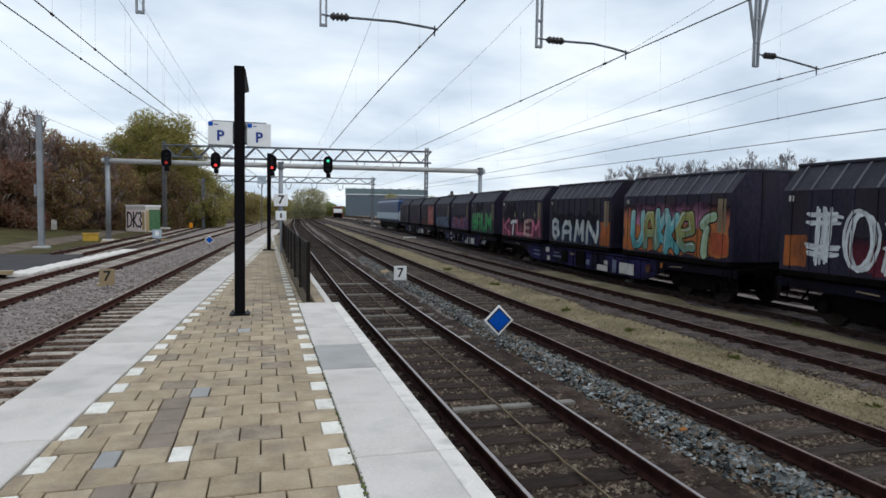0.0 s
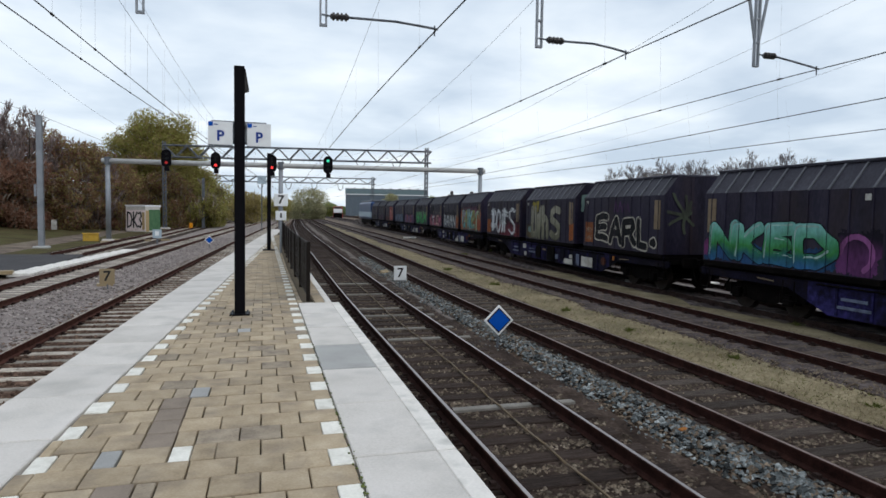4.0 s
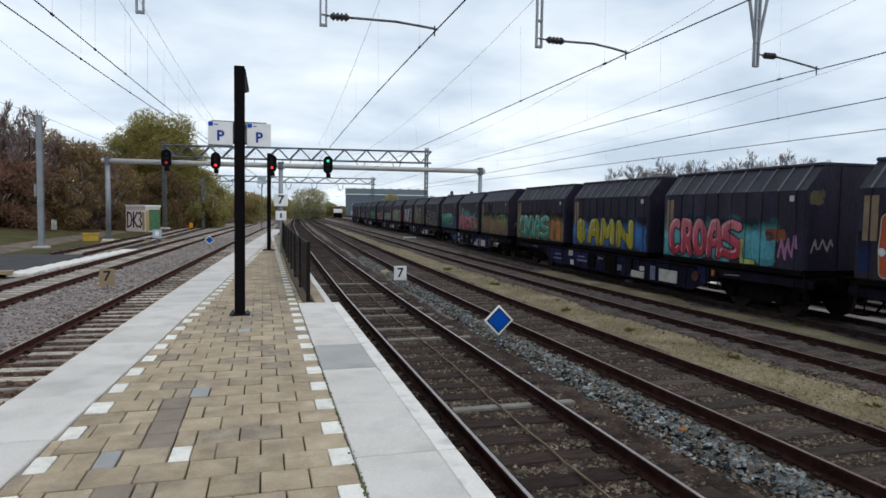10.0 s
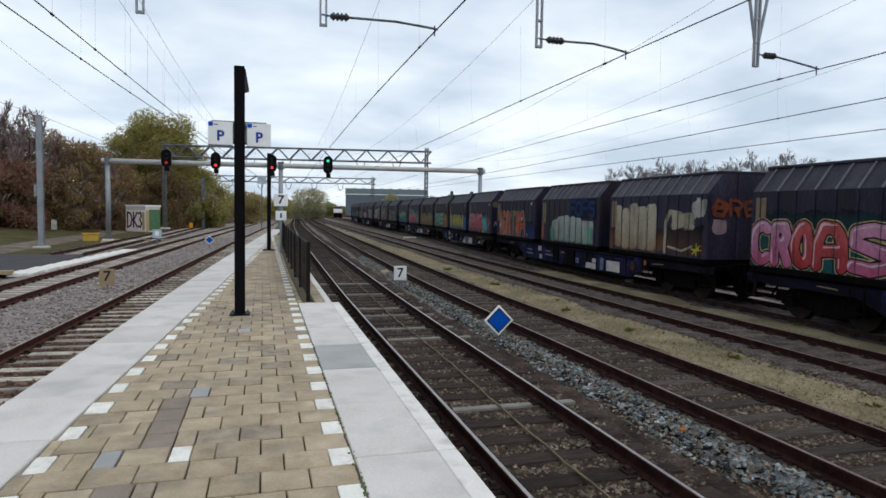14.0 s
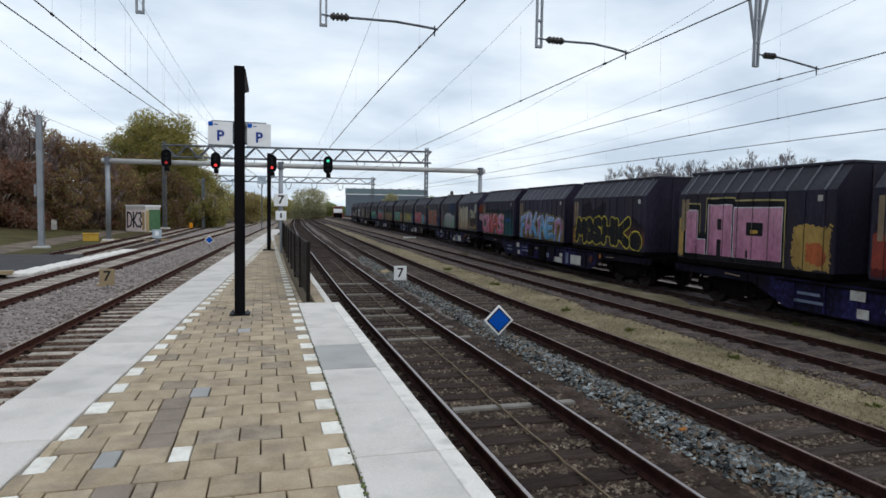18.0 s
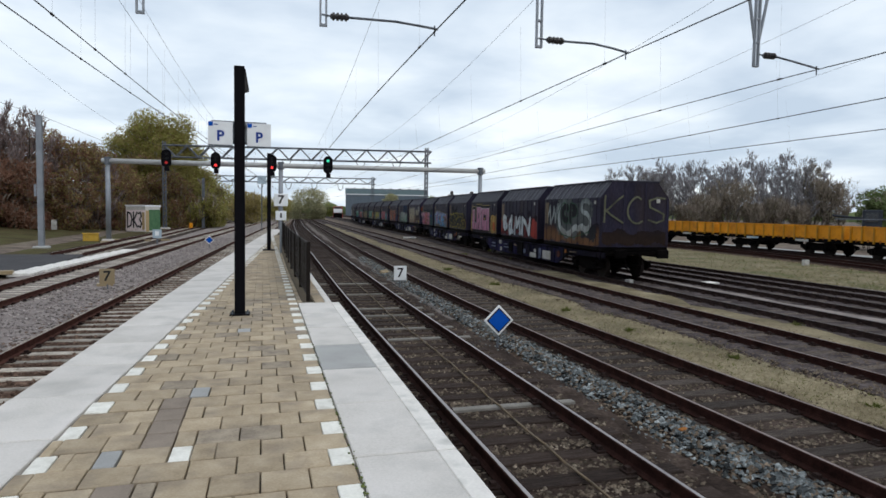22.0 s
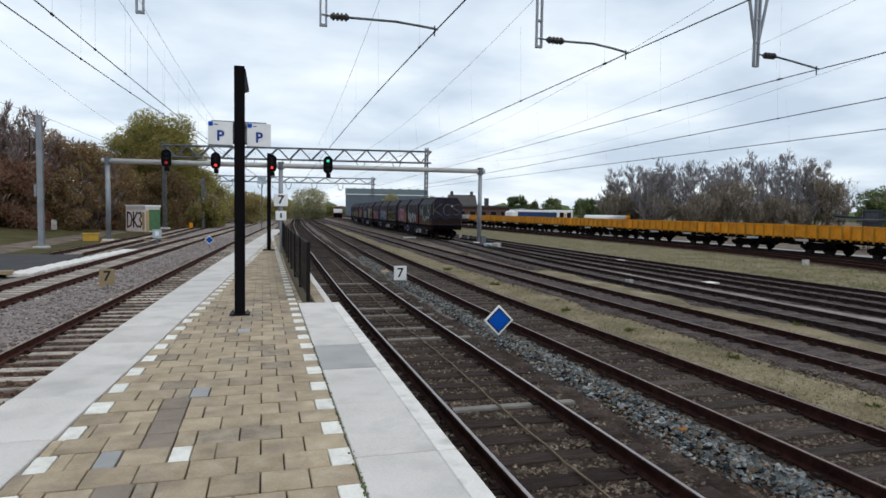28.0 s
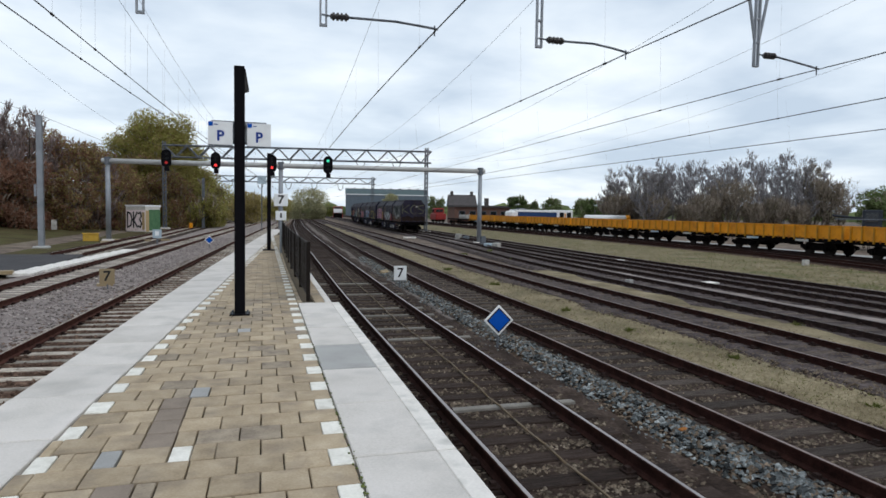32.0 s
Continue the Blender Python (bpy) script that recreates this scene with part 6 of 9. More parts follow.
def along(line, s, half):
    """Pose of a vehicle whose middle is s metres along a line, bogies half apart from it."""
    (xa, ya), (xb, yb) = line.at(s - half), line.at(s + half)
    return Matrix.Translation(((xa + xb) / 2, (ya + yb) / 2, RAIL)) @ Matrix.Rotation(-math.atan2(xb - xa, yb - ya), 4, "Z")


# ---- parked yellow wagons ----
def yellow_wagon():
    w = thing("flat_wagon", "short yellow drop-sided flat wagon parked on the storage track", "wagon", pose(0, 0, 0), "parked yellow wagons")
    L, n = 12.5, 12
    part("floor", bx(-1.30, 1.30, -L / 2, L / 2, 1.02, 1.12), M["grime_shade"], w)
    for sx in (-1.32, 1.24):
        part("sole_bar", bx(sx, sx + 0.08, -L / 2, L / 2, 0.86, 1.12), M["grime_shade"], w, "dark sole bar")
    for sx in (-1.36, 1.30):
        for k in range(n):
            a, b = -L / 2 + L * k / n + 0.02, -L / 2 + L * (k + 1) / n - 0.02
            pn = part("side_flap", bx(sx, sx + 0.06, a, b, 1.13, 1.99, bevel=0.01), M["yellow"], w)
            if sx < 0:
                part("top_rail", bx(sx - 0.04, sx, a, b, 1.92, 2.03), M["yellow"], pn)
                part("hinge", bx(sx - 0.03, sx, (a + b) / 2 - 0.05, (a + b) / 2 + 0.05, 1.06, 1.22), M["orange_rust"], pn)
        for k in range(n + 1):
            y = -L / 2 + L * k / n
            part("stake", bx(sx - 0.07 if sx < 0 else sx, sx + 0.06 if sx < 0 else sx + 0.13, y - 0.05, y + 0.05, 1.0, 2.0), M["yellow_rib"], w)
    for y in (-L / 2 + 0.02, L / 2 - 0.08):
        part("end_flap", bx(-1.3, 1.3, y, y + 0.06, 1.12, 1.9), M["yellow"], w)
    part("lower_bar", bx(-1.22, -1.14, -2.4, 2.4, 0.72, 0.86), M["grime_shade"], w)
    for y in (-1.7, 0.2, 1.4):
        part("gear_box", bx(-1.18, -0.5, y - 0.3, y + 0.35, 0.60, 0.9, bevel=0.03), M["grime_shade"], w)
    part("brake_tank", tube((0, -1.2, 0.75), (0, 1.2, 0.75), 0.18, seg=12), M["grime_shade"], w)
    part("plate", bx(-1.40, -1.38, -3.4, -2.2, 0.88, 1.04), M["plate"], w)
    part("plate", bx(-1.40, -1.38, 1.6, 2.9, 0.88, 1.02), M["shed_light"], w)
    for y in (-3.75, 3.75):
        bogie(w, y)
    buffers(w, L / 2, 1), buffers(w, -L / 2, -1)
    return w


st = LINES["storage_track"]
ya = yellow_wagon()
ya.matrix_basis = along(st, 39.7, 3.75)
for s_ in (26.3, 53.1, 66.5, 79.9, 93.3, 106.7):
    copy_thing(ya, along(st, s_, 3.75))

# dark low wagon and a red works tractor beyond the yellow wagons
fw = thing("flat_wagon", "low dark flat wagon with a pale sheeted load", "wagon", along(st, 121.5, 4))
part("deck", bx(-1.3, 1.3, -6, 6, 0.95, 1.2), M["grime_shade"], fw)
part("load", bx(-1.1, 1.1, -5.6, -1.2, 1.2, 2.0, bevel=0.12), M["plate"], fw, "pale sheeted load")
for y in (-4, 4):
    bogie(fw, y)
rt = thing("works_tractor", "small red works tractor parked behind a flat wagon", "tractor", along(st, 139.0, 1.5))
part("hull", bx(-1.2, 1.2, -2.4, 2.4, 0.7, 2.1, bevel=0.15), M["red_paint"], rt)
part("cab", bx(-1.1, 1.1, -1.0, 1.2, 2.1, 3.3, bevel=0.15), M["red_paint"], rt)
part("window", bx(-1.13, -1.09, -0.7, 0.9, 2.4, 3.0), M["glass"], rt)
part("window", bx(-0.8, 0.8, -1.03, -0.99, 2.4, 3.0), M["glass"], rt)
part("underframe", bx(-1.0, 1.0, -2.2, 2.2, 0.35, 0.7), M["grime_shade"], rt)
for y in (-1.4, 1.4):
    for rz in (0, 180):
        w = new("wheel", WHEEL)
        w.parent = rt
        w.matrix_basis = Matrix.Translation((0.665 if rz == 0 else -0.665, y, 0.44)) @ Matrix.Rotation(radians(rz), 4, "Z")

# ---- blue and white rail vehicle, white tank, machine behind the yellow wagons ----
lv = thing("rail_vehicle", "blue and white works rail vehicle with a windowed end cab", "rail vehicle", pose(44.4, 97.9, RAIL - 0.1, 0, 0, -85))
part("hull", bx(-1.2, 1.2, -4.5, 2.7, 0.8, 2.75, bevel=0.06), M["loco_blue"], lv)
part("roof", bx(-1.22, 1.22, -5.0, 2.7, 2.77, 3.15, bevel=0.05), M["white"], lv)
part("roof_unit", bx(-0.6, 0.6, -4.0, -3.0, 3.15, 3.4), M["galv"], lv)
part("end_cab", bx(-1.23, 1.23, 2.7, 5.8, 0.8, 3.2, bevel=0.08), M["white"], lv)
for y in (3.2, 4.6):
    part("window", bx(1.22, 1.26, y, y + 0.8, 1.9, 2.8), M["glass"], lv)
    part("window", bx(-1.26, -1.22, y, y + 0.8, 1.9, 2.8), M["glass"], lv)
part("stripe", bx(-1.25, 1.25, 4.15, 4.4, 0.9, 2.6), M["yellow"], lv)
part("front_cab", bx(-1.23, 1.23, -5.8, -4.5, 0.8, 2.9, bevel=0.2), M["white"], lv)
part("underframe", bx(-1.0, 1.0, -5.4, 5.4, 0.3, 0.8), M["grime_shade"], lv)
for y in (-4, 4):
    bogie(lv, y)
tk = thing("tank", "long white cylindrical tank lying behind the wagons", "tank", pose(43.6, 76.2, -0.35, 0, 0, -88))
part("shell", tube((0, -2.4, 1.55), (0, 4.3, 1.55), 0.36, seg=20), M["white"], tk, smooth=True)
part("end_cap", tube((0, 3.7, 1.55), (0, 4.35, 1.55), 0.375, seg=20), M["yellow"], tk, smooth=True)
for y in (-1.9, 1.0, 3.6):
    part("cradle", bx(-0.4, 0.4, y - 0.15, y + 0.15, -1.2, 1.25), M["grime_shade"], tk)
mc = thing("track_machine", "dark blue-grey works machine standing behind the yellow wagons", "machine", pose(51.5, 39.9, -0.55, 0, 0, -138))
part("cab", bx(-0.9, 0.9, -3.4, -2.0, 1.0, 2.95, bevel=0.06), M["machine"], mc)
part("engine_hood", bx(-0.9, 0.9, -0.8, 2.4, 1.0, 2.75, bevel=0.08), M["machine"], mc)
part("window", bx(0.89, 0.93, -3.2, -2.3, 1.9, 2.7), M["glass"], mc)
part("window", bx(0.89, 0.93, 0.2, 1.6, 1.9, 2.5), M["glass"], mc)
part("rail_guard", bx(0.85, 0.95, -5.4, 4.0, 2.1, 2.2), M["galv_dark"], mc)
part("chassis", bx(-0.9, 0.9, -5.0, 4.0, 0.4, 1.0), M["grime_shade"], mc)
part("boom", tube((0, -5.6, 2.45), (0, -3.2, 2.2), 0.1, seg=8), M["machine"], mc)
for y in (-3.2, 2.6):
    bogie(mc, y)
# distant train front on the main line
ft = thing("distant_train", "distant parked train with a white and dark front", "train", along(LINES["sand_siding"], 297, 8))
ft.matrix_basis = Matrix.Translation((24.6, 220, RAIL - 0.2)) @ Matrix.Rotation(radians(-6.4), 4, "Z") @ Matrix.Diagonal((0.78, 1, 0.78, 1))
part("hull", bx(-2.1, 2.1, 0, 18, -0.4, 5.0, bevel=0.35), M["red_paint"], ft, "dark red hull")
part("nose", bx(-1.9, 1.9, -0.25, 0.0, 2.2, 3.9, bevel=0.1), M["white"], ft, "white nose")
part("windscreen", bx(-1.5, 1.5, -0.1, -0.02, 4.0, 4.75), M["glass"], ft)
part("skirt", bx(-1.9, 1.9, -0.3, 0.0, -0.6, 2.1, bevel=0.1), M["grime_shade"], ft, "black skirt")


# ---- the freight train ----
BODY_L, BODY_P, WAGON_P = 5.65, 6.55, 20.40
Z0, Z1, Z2, HW, RW = 1.26, 3.17, 3.78, 1.46, 0.98
PAINTS = {}


def paint(r, g, b, rough=0.6, patchy=0.35):
    """Spray paint, thin and grimy in places."""
    key = (r, g, b, patchy)
    if key not in PAINTS:
        c = (r, g, b)
        PAINTS[key] = material("spray_paint", [tuple(v * 0.42 for v in c), tuple(v * 0.66 for v in c), tuple(v * 0.86 for v in c)], rough, scale=1.8, fine=14, stretch=(1, 1, 0.5), dirt=((0.02, 0.017, 0.02), min(0.9, patchy + 0.3), 2.2), spec=0.1)
    return PAINTS[key]


def graded(stops, key, top=0.54):
    """Spray paint that runs from the first colour at the foot to the last at the top."""
    if key not in PAINTS:
        m = material("graded_spray_paint", [(0.36, 0.36, 0.36), (0.62, 0.62, 0.62), (0.86, 0.86, 0.86)], 0.6, scale=1.8, fine=14, stretch=(1, 1, 0.5), spec=0.1)
        n, l = m.node_tree.nodes, m.node_tree.links
        bs = n["Principled BSDF"]
        grain = bs.inputs["Base Color"].links[0].from_socket
        tc = n.new("ShaderNodeTexCoord"); sp = n.new("ShaderNodeSeparateXYZ"); l.new(tc.outputs["Object"], sp.inputs[0])
        rg = n.new("ShaderNodeMapRange"); l.new(sp.outputs["Z"], rg.inputs["Value"])
        rg.inputs["From Min"].default_value, rg.inputs["From Max"].default_value = Z0 + 0.05, Z0 + top * (Z1 - Z0)
        nz = n.new("ShaderNodeTexNoise"); nz.inputs["Scale"].default_value = 2.2; l.new(tc.outputs["Object"], nz.inputs["Vector"])
        ad = n.new("ShaderNodeMath"); ad.operation = "MULTIPLY_ADD"; ad.inputs[1].default_value, ad.inputs[2].default_value = 0.5, -0.25
        l.new(nz.outputs["Fac"], ad.inputs[0])
        sm = n.new("ShaderNodeMath"); sm.operation = "ADD"; l.new(rg.outputs["Result"], sm.inputs[0]); l.new(ad.outputs[0], sm.inputs[1])
        rp = n.new("ShaderNodeValToRGB"); el = rp.color_ramp.elements
        for i, (at, c) in enumerate(stops):
            e = el[0] if i == 0 else (el[len(el) - 1] if i == len(stops) - 1 else el.new(at))
            e.position, e.color = at, (*c, 1)
        l.new(sm.outputs[0], rp.inputs["Fac"])
        mu = n.new("ShaderNodeMix"); mu.data_type, mu.blend_type = "RGBA", "MULTIPLY"; mu.inputs["Factor"].default_value = 1.0
        l.new(rp.outputs["Color"], mu.inputs[6]); l.new(grain, mu.inputs[7])
        l.new(mu.outputs[2], bs.inputs["Base Color"])
        PAINTS[key] = m
    return PAINTS[key]


def faded(r, g, b):
    """A sprayed field that thins out upwards into the dark body."""
    return graded([(0.0, (r, g, b)), (0.45, (r * 0.8, g * 0.8, b * 0.8)), (0.95, (0.013, 0.0105, 0.020))], ("fade", r, g, b), 0.48)


def uv(u, v):
    return BODY_L / 2 - u * BODY_L, Z0 + v * (Z1 - Z0)


def shell_mesh():
    """A ridged box body with sloping shoulders."""
    bm = bmesh.new()
    prof = [(-HW, Z0), (HW, Z0), (HW, Z1), (RW, Z2), (-RW, Z2), (-HW, Z1)]
    r = [[bm.verts.new((x, y, z)) for x, z in prof] for y in (-BODY_L / 2, BODY_L / 2)]
    for i in range(6):
        j = (i + 1) % 6
        bm.faces.new((r[0][i], r[0][j], r[1][j], r[1][i])).material_index = 1 if i in (2, 4) else 0
    bm.faces.new(r[0][::-1]), bm.faces.new(r[1])
    bmesh.ops.recalc_face_normals(bm, faces=bm.faces[:])
    bmesh.ops.bevel(bm, geom=[e for e in bm.edges if abs(e.verts[0].co.y) == abs(e.verts[1].co.y) == BODY_L / 2 and e.verts[0].co.y == e.verts[1].co.y], offset=0.02, segments=1, affect="EDGES")
    return mesh_of(bm, "shell", [M["body"], M["slope"]])


def rib_mesh(side):
    bm = bmesh.new()
    s = side
    xs = sorted((s * (HW - 0.004), s * (HW + 0.019)))
    box(bm, xs[0], xs[1], -0.0175, 0.0175, Z0 + 0.02, Z1)
    a, b = Vector((s * (HW + 0.010), 0, Z1 - 0.01)), Vector((s * (RW + 0.012), 0, Z2 - 0.01))
    d = (b - a).normalized()
    nrm = Vector((s * -d.z * -1, 0, abs(d.x)))
    vs = []
    for p in (a, b):
        for k in (-0.006, 0.028):
            for y in (-0.024, 0.024):
                vs.append(bm.verts.new(p + Vector((s * 0.75, 0, 0.63)).normalized() * k + Vector((0, y, 0))))
    for q in ((0, 1, 3, 2), (4, 6, 7, 5), (0, 4, 5, 1), (2, 3, 7, 6), (0, 2, 6, 4), (1, 5, 7, 3)):
        f = bm.faces.new([vs[i] for i in q])
        f.material_index = 1
    bmesh.ops.recalc_face_normals(bm, faces=bm.faces[:])
    return mesh_of(bm, "rib", [M["body"], M["slope_rib"]])


def end_rib_mesh():
    bm = bmesh.new()
    box(bm, -0.04, 0.04, -0.02, 0.03, Z0 + 0.02, Z2 - 0.03)
    return mesh_of(bm, "end_post", M["body"])


SHELL, RIB, RIB_R, ENDPOST = shell_mesh(), rib_mesh(-1), rib_mesh(1), end_rib_mesh()
CORNER = mesh_of(bx(-0.05, 0.05, -0.025, 0.025, Z0 + 0.02, Z1 - 0.02), "corner_post", M["body"])
CAP = mesh_of(bx(-RW - 0.06, RW + 0.06, -BODY_L / 2 - 0.02, BODY_L / 2 + 0.02, Z2 - 0.02, Z2 + 0.06, bevel=0.02), "roof_cap", M["slope"])
# the dark band below the body has its shade in the colour
BASE = mesh_of(bx(-HW - 0.02, HW + 0.02, -BODY_L / 2 + 0.03, BODY_L / 2 - 0.03, Z0 - 0.15, Z0, bevel=0.02), "base_rail", M["grime_shade"])
STRIPE = mesh_of(bx(-HW - 0.012, -HW, -0.17, 0.17, 0, 0.95), "stripe", M["ochre"])
TAG = mesh_of(bx(-HW - 0.014, -HW, -0.07, 0.07, -0.07, 0.07), "tag", M["plate"])


def body(wagon, y, new_style):
    """A closed body with ribs; older ones carry their stripe at the rear."""
    b = new("body", SHELL)
    b.parent = wagon
    b.matrix_basis = pose(0, y, 0)
    for me in (CAP, BASE):
        o = new(me.name.split(".")[0], me)
        o.parent = b
    for k in range(10):
        yy = BODY_L / 2 - 0.30 - (BODY_L - 0.60) * k / 9
        o = new("rib", RIB)
        o.parent = b
        o.matrix_basis = pose(0, yy, 0)
    for s in (-1, 1):
        for x in (-0.45, 0.45):
            o = new("end_post", ENDPOST); o.parent = b; o.matrix_basis = pose(x, s * BODY_L / 2, 0)
        for x in (-HW + 0.06, HW - 0.06):
            o = new("corner_post", CORNER); o.parent = b; o.matrix_basis = pose(x, s * BODY_L / 2, 0)
    u = 0.055 if new_style else 0.935
    o = new("stripe", STRIPE); o.parent = b; o.matrix_basis = pose(0, uv(u, 0)[0], uv(0, 0.42)[1])
    u = 0.925 if new_style else 0.05
    o = new("tag", TAG); o.parent = b; o.matrix_basis = pose(0, uv(u, 0)[0], uv(0, 0.90)[1])
    o = new("tag", TAG); o.parent = b; o.matrix_basis = Matrix.Translation((0.1, -BODY_L / 2 if new_style else BODY_L / 2, uv(0, 0.93)[1])) @ Matrix.Rotation(radians(90), 4, "Z")
    return b


def sill_mesh(x, end):
    """The deep middle of a side sill, or the shallow end over a bogie."""
    if end:
        prof = [(end * 5.7, 1.04), (end * 5.7, 0.555), (end * 6.3, 0.80), (end * 9.6, 0.84), (end * 9.6, 1.04)]
        return mesh_of(extrude_x(prof, x, x + 0.06), "sill_end", M["frame_end"])
    prof = [(-5.7, 1.04), (-5.7, 0.555), (-5.1, 0.31), (5.1, 0.31), (5.7, 0.555), (5.7, 1.04)]
    return mesh_of(extrude_x(prof, x, x + 0.06), "sill", M["frame_blue"])


SILLS = [sill_mesh(x, e) for x in (-1.36, 1.30) for e in (0, -1, 1)]
DECK = mesh_of(bx(-1.3, 1.3, -9.6, 9.6, 0.96, 1.09), "deck", M["grime_shade"])


def wagon_frame(graffiti_plate=False):
    w = thing("container_wagon", "long blue-framed freight wagon with three black ribbed bodies covered in graffiti", "freight wagon", pose(0, 0, RAIL), "wagons of the freight train")
    for me in (*SILLS, DECK):
        o = new(me.name.split(".")[0], me)
        o.parent = w
    for y in np.arange(-4.8, 4.9, 0.88):
        part("stiffener", bx(-1.39, -1.36, y - 0.03, y + 0.03, 0.34, 1.02), M["frame_blue"], w)
    for k in (-1, 0, 1):
        for e in (-2.4, 2.4):
            part("bolster", bx(-1.24, 1.24, k * BODY_P + e - 0.12, k * BODY_P + e + 0.12, 1.08, 1.12), M["grime_shade"], w)
    # plates and markings on the near sill
    for y0, y1, z0, z1, mat in ((3.15, 3.55, 0.80, 1.08, "plate"), (3.05, 3.35, 0.40, 0.62, "plate"), (1.75, 2.65, 0.62, 0.70, "dim_print"), (2.0, 2.6, 0.80, 0.86, "dim_print"), (0.35, 0.75, 0.84, 0.92, "ochre"),
                                (-1.15, -0.85, 0.52, 0.74, "dim_print"), (-2.75, -1.85, 0.38, 0.62, "plate"), (-2.75, -2.45, 0.66, 0.82, "plate"), (-4.75, -3.7, 0.42, 0.84, "plate"), (4.3, 5.2, 0.55, 0.62, "dim_print"), (4.4, 5.1, 0.75, 0.82, "dim_print"), (-3.45, -3.15, 0.40, 0.90, "dim_print")):
        part("plate" if mat == "plate" else "print_bar", bx(-1.408, -1.391, y0 * 0.93, y1 * 0.93, z0 * 0.93, z1 * 0.93), M[mat], w)
    part("hand_brake_wheel", tube((-1.41, -5.3, 0.72), (-1.36, -5.3, 0.72), 0.15, seg=16), M["rust_red"], w)
    part("brake_cylinder", bx(-1.44, -1.395, -0.7, 0.1, 0.36, 0.98, bevel=0.01), M["grime_shade"], w)
    part("valve_box", bx(-1.43, -1.395, 0.95, 1.55, 0.40, 0.94, bevel=0.01), M["grime_shade"], w)
    part("valve_box", bx(-1.42, -1.395, -1.75, -1.3, 0.46, 1.0, bevel=0.01), M["frame_end"], w)
    part("brake_pipe", tube((-1.42, -5.4, 0.99), (-1.42, 5.4, 0.99), 0.022, seg=6), M["grime_shade"], w)
    for y in (-9.3, -6.2, 6.2, 9.3):
        part("step", bx(-1.46, -1.32, y - 0.2, y + 0.2, 0.45, 0.49), M["grime_shade"], w)
        for k in (-0.18, 0.18):
            part("step_hanger", bx(-1.45, -1.43, y + k - 0.012, y + k + 0.012, 0.47, 0.98), M["grime_shade"], w)
    part("lever", tube((-1.42, 6.7, 0.92), (-1.42, 7.25, 0.95), 0.018, seg=6), M["ochre"], w)
    part("lever", tube((-1.42, -7.2, 0.93), (-1.42, -6.6, 0.90), 0.018, seg=6), M["ochre"], w)
    part("lamp_bracket", bx(-1.42, -1.38, -6.15, -6.05, 0.82, 0.98), M["orange_rust"], w)
    for y in (-9.35, 9.35):
        part("hand_rail", tube((-1.40, y, 0.75), (-1.40, y, 1.22), 0.015, seg=6), M["frame_end"], w)
        part("brake_hose", tube((-0.4, y, 0.9), (-0.42, y + (0.35 if y > 0 else -0.35), 0.42), 0.03, seg=6), M["grime_shade"], w)
    part("air_tank", tube((-0.5, 1.5, 0.62), (-0.5, 3.2, 0.62), 0.2, seg=12), M["grime_shade"], w)
    for y in (-7.45, 7.45):
        bogie(w, y)
    buffers(w, 9.6, 1), buffers(w, -9.6, -1)
    return w


# ---- sprayed lettering: outlines of round-ended strokes, cut on a fine grid that follows the ribs ----
RIB_P = (BODY_L - 0.60) / 9
GR = RIB_P / 16
GX0 = 0.30 - GR / 2 - 8 * GR
SIDE_H = Z1 - Z0


def arc(cx, cy, rx, ry, a0, a1, n=9):
    return [(cx + rx * math.cos(radians(a0 + (a1 - a0) * i / n)), cy + ry * math.sin(radians(a0 + (a1 - a0) * i / n))) for i in range(n + 1)]


